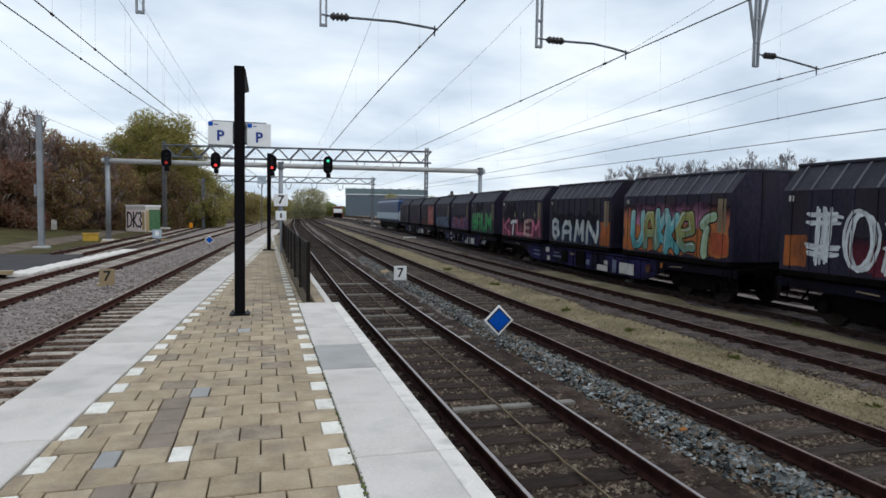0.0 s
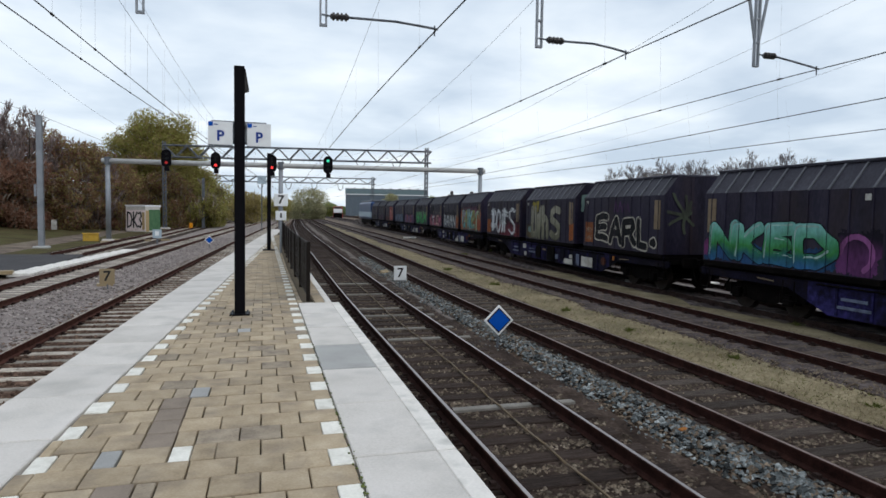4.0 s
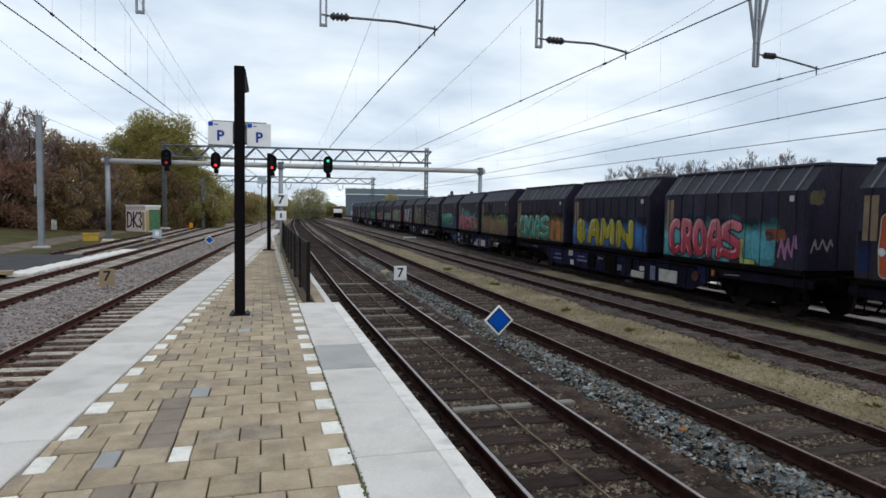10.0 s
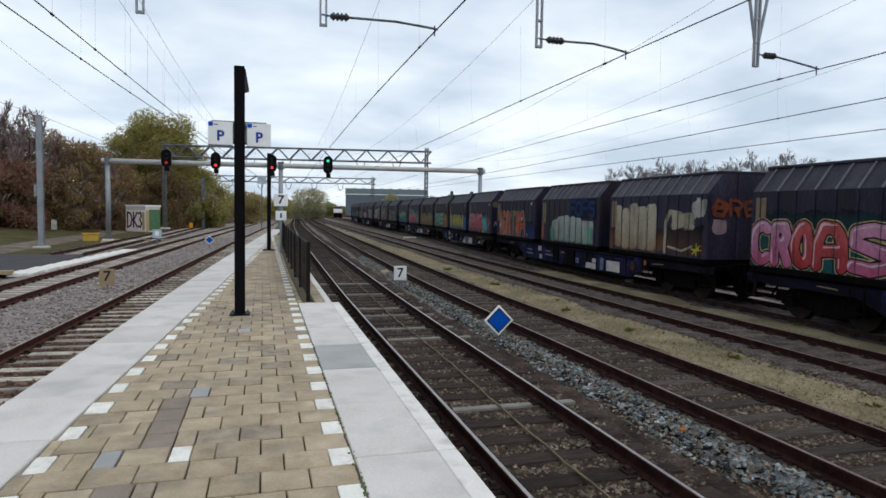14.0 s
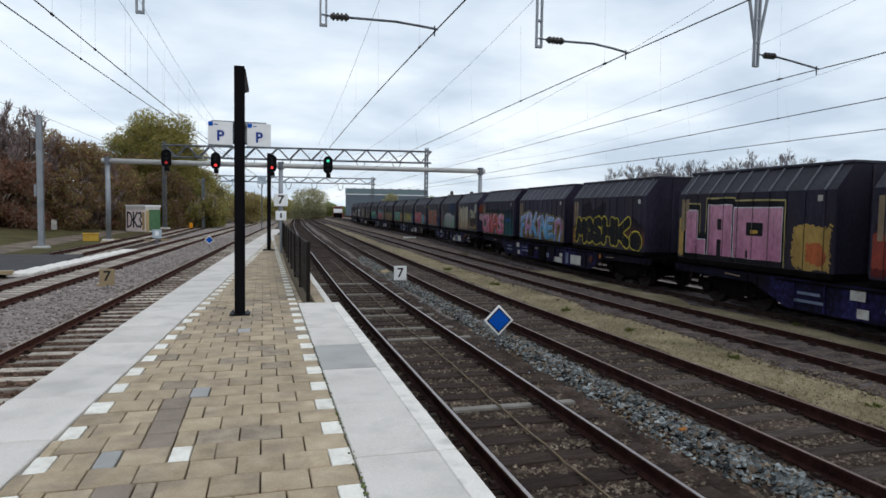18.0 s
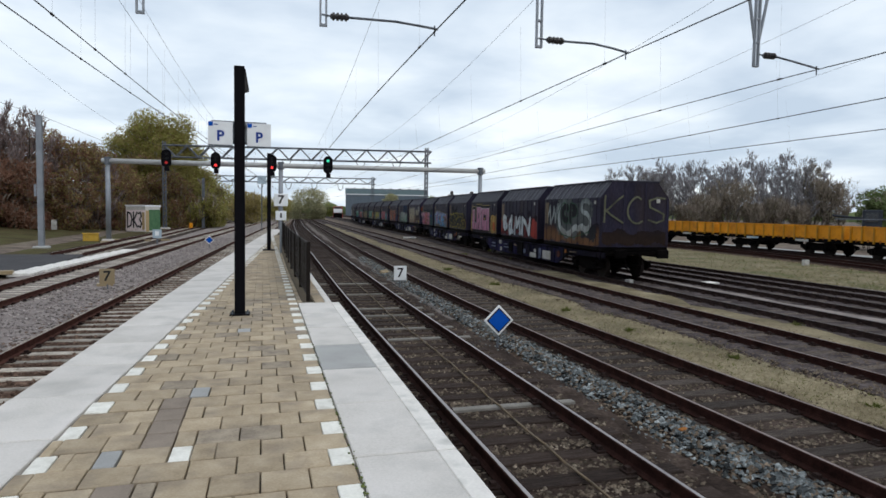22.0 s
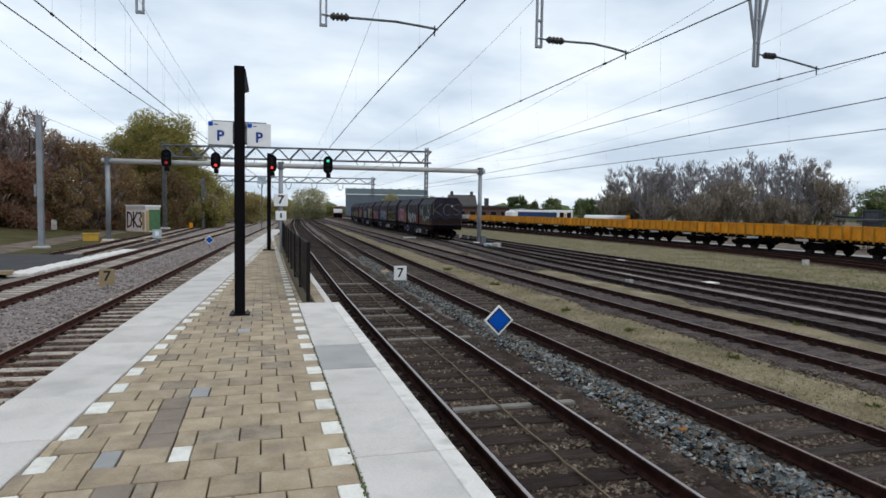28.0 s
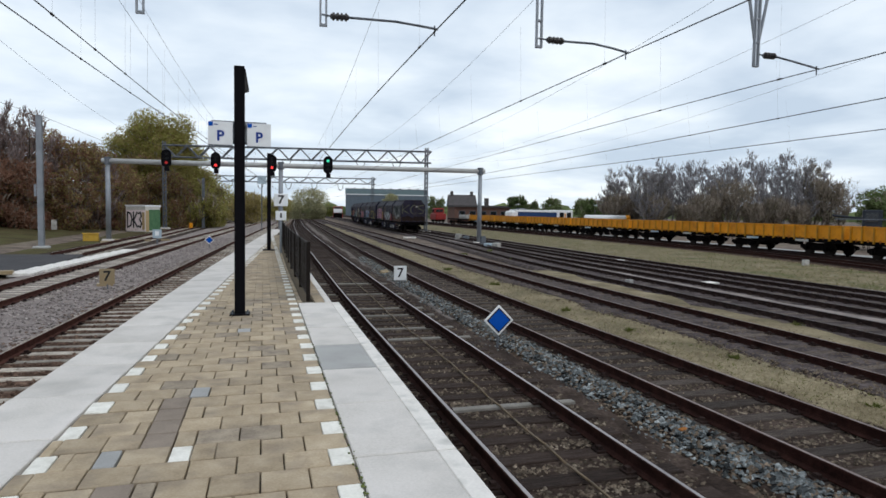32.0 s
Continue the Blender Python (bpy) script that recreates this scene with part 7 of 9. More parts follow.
STROKES = {
    "P": [[(0, 0), (0, 1), (0.75, 0.97), (1, 0.75), (0.75, 0.50), (0, 0.45)]],
    "A": [[(0, 0), (0.5, 1), (1, 0)], [(0.2, 0.36), (0.8, 0.36)]],
    "a": [[(0, 0), (0.04, 0.62), (0.3, 1), (0.7, 1), (0.96, 0.62), (1, 0)], [(0.05, 0.40), (0.95, 0.40)]],
    "B": [[(0, 0), (0, 1), (0.65, 0.95), (0.75, 0.74), (0.55, 0.54), (0, 0.50)], [(0.55, 0.54), (1, 0.34), (0.85, 0.04), (0, 0)]],
    "b": [[(0.25, 1), (0, 0.85), (0.1, 0.2), (0.5, 0), (1, 0.25), (0.75, 0.52), (0.3, 0.50)], [(0.25, 1), (0.75, 0.92), (0.7, 0.62), (0.4, 0.52)]],
    "C": [arc(0.55, 0.5, 0.55, 0.5, 55, 305, 12)],
    "D": [[(0, 0), (0, 1), (0.6, 0.95), (1, 0.6), (1, 0.35), (0.6, 0), (0, 0)]],
    "d": [[(0.8, 1), (0.3, 0.72), (0, 0.35), (0.15, 0.04), (0.6, 0.0), (0.75, 0.4), (0.8, 1)], [(0.75, 0.4), (0.72, 0.05), (1, 0)]],
    "E": [[(0.95, 1), (0.05, 0.95), (0, 0.05), (1, 0)], [(0.02, 0.5), (0.8, 0.5)]],
    "e": [[(0.1, 0.48), (0.95, 0.55), (0.8, 0.95), (0.35, 1), (0, 0.6), (0.05, 0.2), (0.4, 0), (1, 0.1)]],
    "F": [[(1, 1), (0.05, 0.95), (0.05, 0)], [(0.05, 0.52), (0.8, 0.54)]],
    "G": [arc(0.5, 0.5, 0.5, 0.5, 50, 330, 12) + [(0.95, 0.45), (0.55, 0.45)]],
    "H": [[(0, 0), (0.05, 1)], [(1, 0), (0.95, 1)], [(0.02, 0.48), (0.97, 0.50)]],
    "h": [[(0, 0), (0, 1)], [(0, 0.55), (0.5, 0.68), (1, 0.5), (1, 0)]],
    "I": [[(0.5, 0), (0.5, 1)]],
    "i": [[(0.4, 0), (0.55, 0.62)], [(0.15, 0.80), (0.55, 0.92), (1, 1)]],
    "K": [[(0, 0), (0, 1)], [(0.95, 1), (0.1, 0.48), (1, 0)]],
    "L": [[(0.05, 1), (0, 0), (1, 0.02)]],
    "M": [[(0, 0), (0.12, 1), (0.5, 0.42), (0.88, 1), (1, 0)]],
    "m": [[(0, 0), (0, 0.75), (0.2, 1), (0.45, 0.8), (0.5, 0.15)], [(0.5, 0.8), (0.75, 1), (1, 0.7), (1, 0)]],
    "N": [[(0, 0), (0.08, 1), (0.92, 0), (1, 1)]],
    "n": [[(0, 0), (0, 1), (0.55, 1), (1, 0.75), (1, 0)]],
    "o": [[(0.3, 0.4), (0.6, 0.5), (0.7, 0.3)]],
    "O": [arc(0.5, 0.5, 0.5, 0.5, 90, 450, 16)],
    "R": [[(0, 0), (0, 1), (0.75, 0.97), (0.9, 0.72), (0.7, 0.48), (0.1, 0.46)], [(0.5, 0.46), (1, 0)]],
    "r": [[(0, 0), (0, 1), (0.7, 0.98), (1, 0.75), (0.85, 0.5), (0.45, 0.42)], [(0.45, 0.42), (0.7, 0.25), (0.75, 0)]],
    "S": [[(1, 0.92), (0.55, 1), (0.08, 0.88), (0.08, 0.62), (0.5, 0.5), (0.95, 0.36), (0.95, 0.1), (0.5, 0), (0, 0.1)]],
    "T": [[(0, 1), (1, 1)], [(0.5, 1), (0.5, 0)]],
    "U": [[(0, 1), (0, 0.3), (0.3, 0), (0.7, 0), (1, 0.3), (1, 1)]],
    "W": [[(0, 1), (0.22, 0), (0.5, 0.7), (0.78, 0), (1, 1)]],
    "X": [[(0, 0.5), (0.3, 1), (1, 0.6), (0.75, 0), (0.15, 0.1), (0, 0.5)], [(0.3, 0.5), (0.7, 0.5)]],
}


def ripple(x, y, seed, scale):
    """Smooth wandering between about -1 and 1."""
    rng = random.Random(seed)
    out = 0.0
    for k in range(5):
        a, f, p = rng.uniform(0, 6.283), scale * rng.uniform(0.6, 1.7), rng.uniform(0, 6.283)
        out = out + np.sin(x * math.cos(a) * f + y * math.sin(a) * f + p)
    return out * 0.45


def window(x0, x1, y0, y1, wall):
    """Grid nodes that cover a field; on a side wall they keep to the common grid."""
    if wall == "side":
        i0, i1 = math.floor((x0 - GX0) / GR), math.ceil((x1 - GX0) / GR)
        lo, hi = math.ceil((0.008 - GX0) / GR), math.floor((BODY_L - 0.008 - GX0) / GR)
        cols = np.arange(max(i0, lo), min(i1, hi) + 1)
        y0, y1 = max(0.015, y0), min(SIDE_H - 0.01, y1)
    else:
        cols = np.arange(math.floor((x0 - GX0) / GR), math.ceil((x1 - GX0) / GR) + 1)
    xs = GX0 + cols * GR
    ys = np.arange(y0, y1 + GR * 0.5, GR)
    return cols, xs, ys


def strokes_field(X, Y, lines, w):
    """Signed distance to round-ended strokes."""
    out = np.full(X.shape, 9.0)
    for ln in lines:
        for (ax, ay), (bx_, by) in zip(ln[:-1], ln[1:]):
            dx, dy = bx_ - ax, by - ay
            k = np.clip(((X - ax) * dx + (Y - ay) * dy) / max(1e-9, dx * dx + dy * dy), 0, 1)
            out = np.minimum(out, np.hypot(X - ax - k * dx, Y - ay - k * dy))
    return out - w


def skin(par, name, F, cols, xs, ys, mat, layer, label="", wall="side"):
    """The part of a grid where F is negative, as a thin coat of paint."""
    inside = F < 0
    if not inside.any():
        return None
    vs, fs = [], []
    rise = 0.004 + 0.0022 * layer

    def put(pts, rib):
        k = len(vs)
        for x, y in pts:
            if wall == "side":
                vs.append((-HW - rise - (0.019 if rib else 0.0), BODY_L / 2 - x, Z0 + y))
            else:
                vs.append((-HW + x, -BODY_L / 2 - 0.021 - rise, Z0 + y))
        fs.append(tuple(range(k, k + len(pts))))

    count = inside[:-1, :-1].astype(int) + inside[1:, :-1] + inside[:-1, 1:] + inside[1:, 1:]
    for j in range(len(ys) - 1):
        i = 0
        while i < len(xs) - 1:
            c = count[j, i]
            if c == 0:
                i += 1
                continue
            rib = (int(cols[i]) - 8) % 16 == 0 and 0 <= (int(cols[i]) - 8) // 16 <= 9
            if c == 4:
                e = i + 1
                while not rib and e < len(xs) - 1 and count[j, e] == 4 and not ((int(cols[e]) - 8) % 16 == 0):
                    e += 1
                put([(xs[i], ys[j]), (xs[e], ys[j]), (xs[e], ys[j + 1]), (xs[i], ys[j + 1])], rib)
                i = e
                continue
            ring = [(i, j), (i + 1, j), (i + 1, j + 1), (i, j + 1)]
            pts = []
            for (p, q), (r, s) in zip(ring, ring[1:] + ring[:1]):
                a, b = F[q, p], F[s, r]
                if a < 0:
                    pts.append((xs[p], ys[q]))
                if (a < 0) != (b < 0):
                    k = a / (a - b)
                    pts.append((xs[p] + (xs[r] - xs[p]) * k, ys[q] + (ys[s] - ys[q]) * k))
            if len(pts) > 2:
                put(pts, rib)
            i += 1
    me = bpy.data.meshes.new(name)
    me.from_pydata(vs, [], fs)
    me.materials.append(mat)
    ob = new(name, me)
    ob.parent = par
    if label:
        ob["label"] = label
    return ob


def haze(par, u0, u1, v0, v1, mat, layer=0, ragged=0.05, grain=0.06, seed=0, soft=0.10, wall="side"):
    """A sprayed field: a soft-cornered box with a wandering, grainy edge."""
    wide = BODY_L if wall == "side" else 2 * HW
    x0, x1, y0, y1 = u0 * wide, u1 * wide, v0 * SIDE_H, v1 * SIDE_H
    m = ragged * 1.6 + grain + 0.05
    cols, xs, ys = window(x0 - m, x1 + m, y0 - m, y1 + m, wall)
    X, Y = np.meshgrid(xs, ys)
    qx, qy = np.abs(X - (x0 + x1) / 2) - (x1 - x0) / 2 + soft, np.abs(Y - (y0 + y1) / 2) - (y1 - y0) / 2 + soft
    F = np.hypot(np.maximum(qx, 0), np.maximum(qy, 0)) + np.minimum(np.maximum(qx, qy), 0) - soft
    F = F + ripple(X, Y, seed + 7, 6.0) * ragged + np.random.default_rng(seed).uniform(-1, 1, F.shape) * grain
    return skin(par, "painted_field", F, cols, xs, ys, mat, layer, wall=wall)


def bent(lines, x0, x1, y0, y1, w, slant, wob, seed):
    """Skeleton strokes fitted into a box, cut short and made unsteady."""
    out = []
    for ln in lines:
        pts = []
        for (ax, ay), (bx_, by) in zip(ln[:-1], ln[1:]):
            for k in range(4):
                pts.append((ax + (bx_ - ax) * k / 4, ay + (by - ay) * k / 4))
        pts.append(ln[-1])
        res = []
        for a, b in pts:
            x, y = x0 + w + (x1 - x0 - 2 * w) * a, y0 + w + (y1 - y0 - 2 * w) * b
            x += slant * (y - y0)
            res.append((x + float(ripple(x, y, seed, 5.0)) * wob, y + float(ripple(x, y, seed + 50, 5.0)) * wob))
        out.append(res)
    return out


def letters(par, word, spans, v0, v1, fills, w=0.11, outline=None, rim=0.04, glow=None, glow_rim=0.09, shine=None, slant=0.0, wob=0.025, layer=2, seed=1, wall="side", lift=None, shadow=None):
    """One painted letter for each character; spans: where each begins and ends along the body."""
    wide = BODY_L if wall == "side" else 2 * HW
    for i, (ch, (ua, ub)) in enumerate(zip(word, spans)):
        up = lift[i] if lift else 0.0
        x0, x1, y0, y1 = ua * wide, ub * wide, (v0 + up) * SIDE_H, (v1 + up) * SIDE_H
        lines = bent(STROKES[ch], x0, x1, y0, y1, w, slant, wob, seed * 31 + i)
        m = max(rim, glow_rim if glow else 0, 0.08 if shadow else 0) + 0.08 + abs(slant) * (y1 - y0)
        cols, xs, ys = window(x0 - m, x1 + m, y0 - m, y1 + m, wall)
        X, Y = np.meshgrid(xs, ys)
        F = strokes_field(X, Y, lines, w) + ripple(X, Y, seed * 17 + i, 9.0) * 0.010
        lay = layer + 0.4 * (i % 2)
        if glow:
            skin(par, "letter_halo", F - glow_rim, cols, xs, ys, glow, lay, wall=wall)
        if shadow:
            G = strokes_field(X - 0.06, Y + 0.05, lines, w + rim)
            skin(par, "letter_shadow", G, cols, xs, ys, shadow, lay + 1, wall=wall)
        if outline:
            skin(par, "letter_outline", F - rim, cols, xs, ys, outline, lay + 2, wall=wall)
        f = fills[i % len(fills)] if isinstance(fills, (list, tuple)) else fills
        skin(par, "letter", F, cols, xs, ys, f, lay + 3, wall=wall)
        if shine:
            S = strokes_field(X - 0.05, Y + 0.05, lines, w)
            gleam = skin(par, "letter_highlight", np.maximum(F + w * 0.30, -(S + w * 0.22)), cols, xs, ys, shine, lay + 4, wall=wall)
            if gleam:
                gleam["kind"] = "stuff"


def even(u0, u1, n, overlap=0.0):
    s = (u1 - u0) / n
    return [(u0 + s * i - overlap * s / 2, u0 + s * (i + 1) + overlap * s / 2) for i in range(n)]


def lines_on(par, lines, u0, u1, v0, v1, mat, w=0.025, layer=4, wall="side", name="painted_line", seed=3, wob=0.01):
    wide = BODY_L if wall == "side" else 2 * HW
    pts = bent(lines, u0 * wide, u1 * wide, v0 * SIDE_H, v1 * SIDE_H, 0.0, 0.0, wob, seed)
    cols, xs, ys = window(u0 * wide - w - 0.06, u1 * wide + w + 0.06, v0 * SIDE_H - w - 0.06, v1 * SIDE_H + w + 0.06, wall)
    X, Y = np.meshgrid(xs, ys)
    return skin(par, name, strokes_field(X, Y, pts, w), cols, xs, ys, mat, layer, wall=wall)


def scrawl(par, u0, u1, v0, v1, mat, n, seed, w=0.022, layer=3, wall="side"):
    """A quick unreadable tag: loops and jabs in one line."""
    rng = random.Random(seed)
    pts = []
    for k in range(n):
        a = (k + 0.5) / n
        pts += [(a - 0.35 / n, rng.uniform(0.0, 0.3)), (a, rng.uniform(0.7, 1.0)), (a + 0.3 / n, rng.uniform(0.1, 0.6))]
    lines_on(par, [pts], u0, u1, v0, v1, mat, w, layer, wall, seed=seed, wob=0.02)


WHITE, BLACK, CREAM = paint(0.74, 0.77, 0.79, patchy=0.1), paint(0.010, 0.010, 0.013), paint(0.42, 0.38, 0.28)
ORANGE, RED, PINK, DPINK = paint(0.42, 0.13, 0.04), paint(0.40, 0.03, 0.02), paint(0.62, 0.24, 0.38), paint(0.50, 0.06, 0.12)
TURQ, TEAL, GREEN, LIME = paint(0.14, 0.48, 0.50), paint(0.02, 0.14, 0.16), paint(0.05, 0.34, 0.12), paint(0.24, 0.32, 0.10)
BLUE, SKY, PURPLE, VIOLET = paint(0.02, 0.08, 0.30), paint(0.14, 0.36, 0.62), paint(0.12, 0.05, 0.15), paint(0.33, 0.20, 0.42)
YEL, GOLD, BROWN, GREY, LGREY, RUSTY = paint(0.66, 0.54, 0.07), paint(0.48, 0.29, 0.06), paint(0.15, 0.09, 0.055), paint(0.22, 0.24, 0.22), paint(0.48, 0.51, 0.50), paint(0.26, 0.09, 0.03)
DKGREEN, PALEGREEN, OLIVE = paint(0.04, 0.10, 0.06), paint(0.24, 0.46, 0.34), paint(0.30, 0.30, 0.12)
DIRTYBLUE, LILAC = paint(0.03, 0.06, 0.14), paint(0.10, 0.06, 0.13)


def g_none(b):
    haze(b, 0.15, 0.72, 0.05, 0.32, faded(0.05, 0.045, 0.04), seed=3)
    scrawl(b, 0.3, 0.7, 0.35, 0.6, LILAC, 4, 5)


def g_none2(b):
    haze(b, 0.1, 0.8, 0.05, 0.34, faded(0.12, 0.06, 0.04), seed=5)
    letters(b, "XOnE", even(0.2, 0.8, 4), 0.06, 0.36, LILAC, 0.08, seed=6)


def g_pinkblock(b):
    haze(b, 0.02, 0.5, 0.03, 0.28, faded(0.14, 0.06, 0.05), seed=2)
    haze(b, 0.58, 0.985, 0.05, 0.90, paint(0.66, 0.17, 0.16), 1, 0.05, 0.04, seed=6, soft=0.2)
    letters(b, "bn", [(0.62, 0.78), (0.8, 0.95)], 0.12, 0.7, paint(0.62, 0.30, 0.26), 0.10, wob=0.05, seed=9)


def g_bluegrey(b):
    haze(b, 0.03, 0.97, 0.03, 0.44, faded(0.06, 0.09, 0.16), seed=80)
    letters(b, "XnrOE", even(0.06, 0.94, 5), 0.05, 0.46, [paint(0.14, 0.20, 0.30), paint(0.20, 0.20, 0.26)], 0.12, DIRTYBLUE, seed=81)


def g_purple(b):
    haze(b, 0.03, 0.97, 0.03, 0.52, faded(0.14, 0.06, 0.13), seed=8, ragged=0.10)
    letters(b, "ErXOn", even(0.08, 0.92, 5), 0.06, 0.46, [paint(0.20, 0.12, 0.24), paint(0.30, 0.09, 0.12)], 0.11, LILAC, seed=90)


def g_green(b):
    haze(b, 0.25, 0.55, 0.70, 0.95, faded(0.10, 0.09, 0.03), 0, 0.12, 0.05, seed=111)
    letters(b, "BrUM", even(0.08, 0.90, 4, 0.15), 0.04, 0.64, graded([(0.0, (0.03, 0.20, 0.08)), (0.5, (0.06, 0.38, 0.12)), (1.0, (0.16, 0.34, 0.18))], "bruin", 0.66), 0.15, DKGREEN, 0.03, seed=110)


def g_chlm(b):
    haze(b, 0.02, 0.98, 0.03, 0.46, faded(0.24, 0.07, 0.11), seed=112, ragged=0.08)
    haze(b, 0.08, 0.40, 0.50, 0.92, faded(0.09, 0.09, 0.07), 0, 0.12, 0.06, seed=113)
    letters(b, "KiLEM", even(0.04, 0.97, 5, 0.05), 0.05, 0.50, [paint(0.56, 0.16, 0.24), WHITE, paint(0.56, 0.16, 0.24), paint(0.60, 0.40, 0.36), paint(0.60, 0.18, 0.28)], 0.085, paint(0.10, 0.03, 0.05), 0.035, seed=114)
    for u in (0.36, 0.58, 0.85):
        lines_on(b, [[(0.5, 0), (0.5, 1)], [(0, 0.5), (1, 0.5)]], u - 0.015, u + 0.015, 0.55, 0.68, CREAM, 0.03, 7, seed=int(u * 100))


def g_damn_white(b):
    haze(b, 0.85, 0.985, 0.03, 0.5, ORANGE, seed=4, soft=0.03, grain=0.01, ragged=0.01)
    haze(b, 0.10, 0.82, 0.10, 0.66, faded(0.02, 0.05, 0.10), 0, 0.08, seed=115)
    letters(b, "baMN", [(0.04, 0.20), (0.24, 0.42), (0.45, 0.62), (0.64, 0.83)], 0.05, 0.54, graded([(0.0, (0.50, 0.54, 0.54)), (1.0, (0.62, 0.66, 0.68))], "bamn_far", 0.55), 0.10, BLACK, 0.04, shadow=DIRTYBLUE, slant=0.12, wob=0.04, seed=116)


def g_orange(b):
    warm = graded([(0.0, (0.46, 0.15, 0.05)), (0.55, (0.56, 0.20, 0.07)), (0.8, (0.40, 0.14, 0.10)), (1.0, (0.015, 0.009, 0.014))], "warm", 0.82)
    haze(b, 0.005, 0.995, 0.03, 0.84, warm, 0, 0.05, 0.05, seed=11, soft=0.02)
    haze(b, 0.14, 0.84, 0.52, 0.84, graded([(0.0, (0.46, 0.16, 0.26)), (0.62, (0.48, 0.20, 0.32)), (1.0, (0.05, 0.02, 0.04))], "rosy", 0.84), 1, 0.06, 0.06, seed=12)
    haze(b, 0.86, 0.985, 0.10, 0.40, paint(0.40, 0.09, 0.04), 1, 0.03, 0.03, seed=120)
    aqua = graded([(0.0, (0.09, 0.30, 0.32)), (0.5, (0.16, 0.50, 0.54)), (1.0, (0.36, 0.62, 0.62))], "aqua", 0.8)
    moss_ = graded([(0.0, (0.14, 0.30, 0.28)), (0.5, (0.30, 0.32, 0.12)), (1.0, (0.36, 0.34, 0.12))], "mossy", 0.8)
    letters(b, "UaKKei", [(0.09, 0.26), (0.23, 0.39), (0.36, 0.51), (0.46, 0.60), (0.56, 0.74), (0.74, 0.90)], 0.05, 0.74, [aqua, moss_, aqua, aqua, moss_, paint(0.36, 0.48, 0.30)], 0.140, BLACK, 0.040, shine=paint(0.50, 0.60, 0.56), wob=0.045, seed=121, lift=[0.02, 0, 0.03, -0.02, 0.0, -0.03])


def g_fofs(b):
    haze(b, 0.02, 0.14, 0.05, 0.44, ORANGE, seed=13, soft=0.03, grain=0.02, ragged=0.01)
    haze(b, 0.34, 0.98, 0.03, 0.50, faded(0.17, 0.03, 0.05), seed=14, ragged=0.12, grain=0.06)
    haze(b, 0.88, 0.985, 0.05, 0.5, faded(0.30, 0.06, 0.03), seed=122, ragged=0.05)
    for dx, dy, s in ((0, 0, 1), (0.016, 0.02, 2), (-0.013, 0.032, 3)):
        box4 = ((0.15, 0.30, 0.10, 0.80), (0.325, 0.455, 0.06, 0.76), (0.50, 0.655, 0.08, 0.80), (0.71, 0.87, 0.06, 0.78))
        marks = ([[(0.30, 0), (0.34, 1)], [(0.55, 0.05), (0.6, 0.98)], [(0, 0.88), (0.95, 0.86)], [(0.02, 0.72), (0.9, 0.74)], [(0.0, 0.30), (0.92, 0.30)], [(0.05, 0.16), (0.9, 0.18)]],
                 [arc(0.5, 0.5, 0.48, 0.5, 60, 420, 14)], [[(0.0, 0), (0.34, 1), (0.5, 0.96), (0.45, 0)], [(0.1, 0.9), (1, 0.84)], [(0.05, 0.74), (1, 0.70)], [(0.05, 0.36), (0.7, 0.38)]], STROKES["S"])
        for k, ((u0, u1, v0, v1), ln) in enumerate(zip(box4, marks)):
            lines_on(b, ln, u0 + dx, u1 + dx, v0 + dy, v1 + dy - 0.04, WHITE, 0.036, 3 + 0.3 * s, seed=s * 5 + k, name="letter", wob=0.03)


def g_lins(b):
    old = graded([(0.0, (0.15, 0.15, 0.10)), (0.35, (0.26, 0.25, 0.18)), (0.7, (0.34, 0.33, 0.26)), (1.0, (0.26, 0.25, 0.20))], "lins", 0.88)
    haze(b, 0.02, 0.16, 0.04, 0.38, faded(0.16, 0.12, 0.06), seed=15, ragged=0.06)
    haze(b, 0.05, 0.12, 0.14, 0.30, paint(0.18, 0.26, 0.24), 2, 0.06, 0.03, seed=123)
    haze(b, 0.14, 0.30, 0.72, 0.95, paint(0.34, 0.28, 0.05), 1, 0.05, 0.03, seed=17)
    haze(b, 0.915, 0.985, 0.06, 0.45, ORANGE, 1, 0.01, 0.02, seed=16, soft=0.03)
    letters(b, "LWhS", [(0.13, 0.24), (0.20, 0.38), (0.37, 0.52), (0.54, 0.76)], 0.03, 0.86, old, 0.16, paint(0.06, 0.05, 0.045), 0.02, wob=0.02, seed=124, shine=paint(0.40, 0.38, 0.30))


def g_earl(b):
    haze(b, 0.03, 0.15, 0.08, 0.50, paint(0.34, 0.11, 0.04), seed=18, soft=0.02, grain=0.01, ragged=0.01)
    scrawl(b, 0.04, 0.14, 0.26, 0.42, CREAM, 4, 125, 0.014)
    scrawl(b, 0.045, 0.135, 0.12, 0.24, CREAM, 4, 126, 0.014)
    lt = paint(0.60, 0.56, 0.48)
    letters(b, "EARL", [(0.18, 0.37), (0.37, 0.55), (0.545, 0.72), (0.715, 0.85)], 0.08, 0.62, BLACK, 0.118, lt, 0.052, wob=0.035, seed=127, lift=[0.05, 0.0, -0.01, -0.03])
    letters(b, "o", [(0.85, 0.95)], 0.04, 0.36, BLACK, 0.12, lt, 0.05, wob=0.03, seed=128)
    scrawl(b, 0.43, 0.63, 0.66, 0.92, paint(0.09, 0.04, 0.11), 4, 129, 0.03)


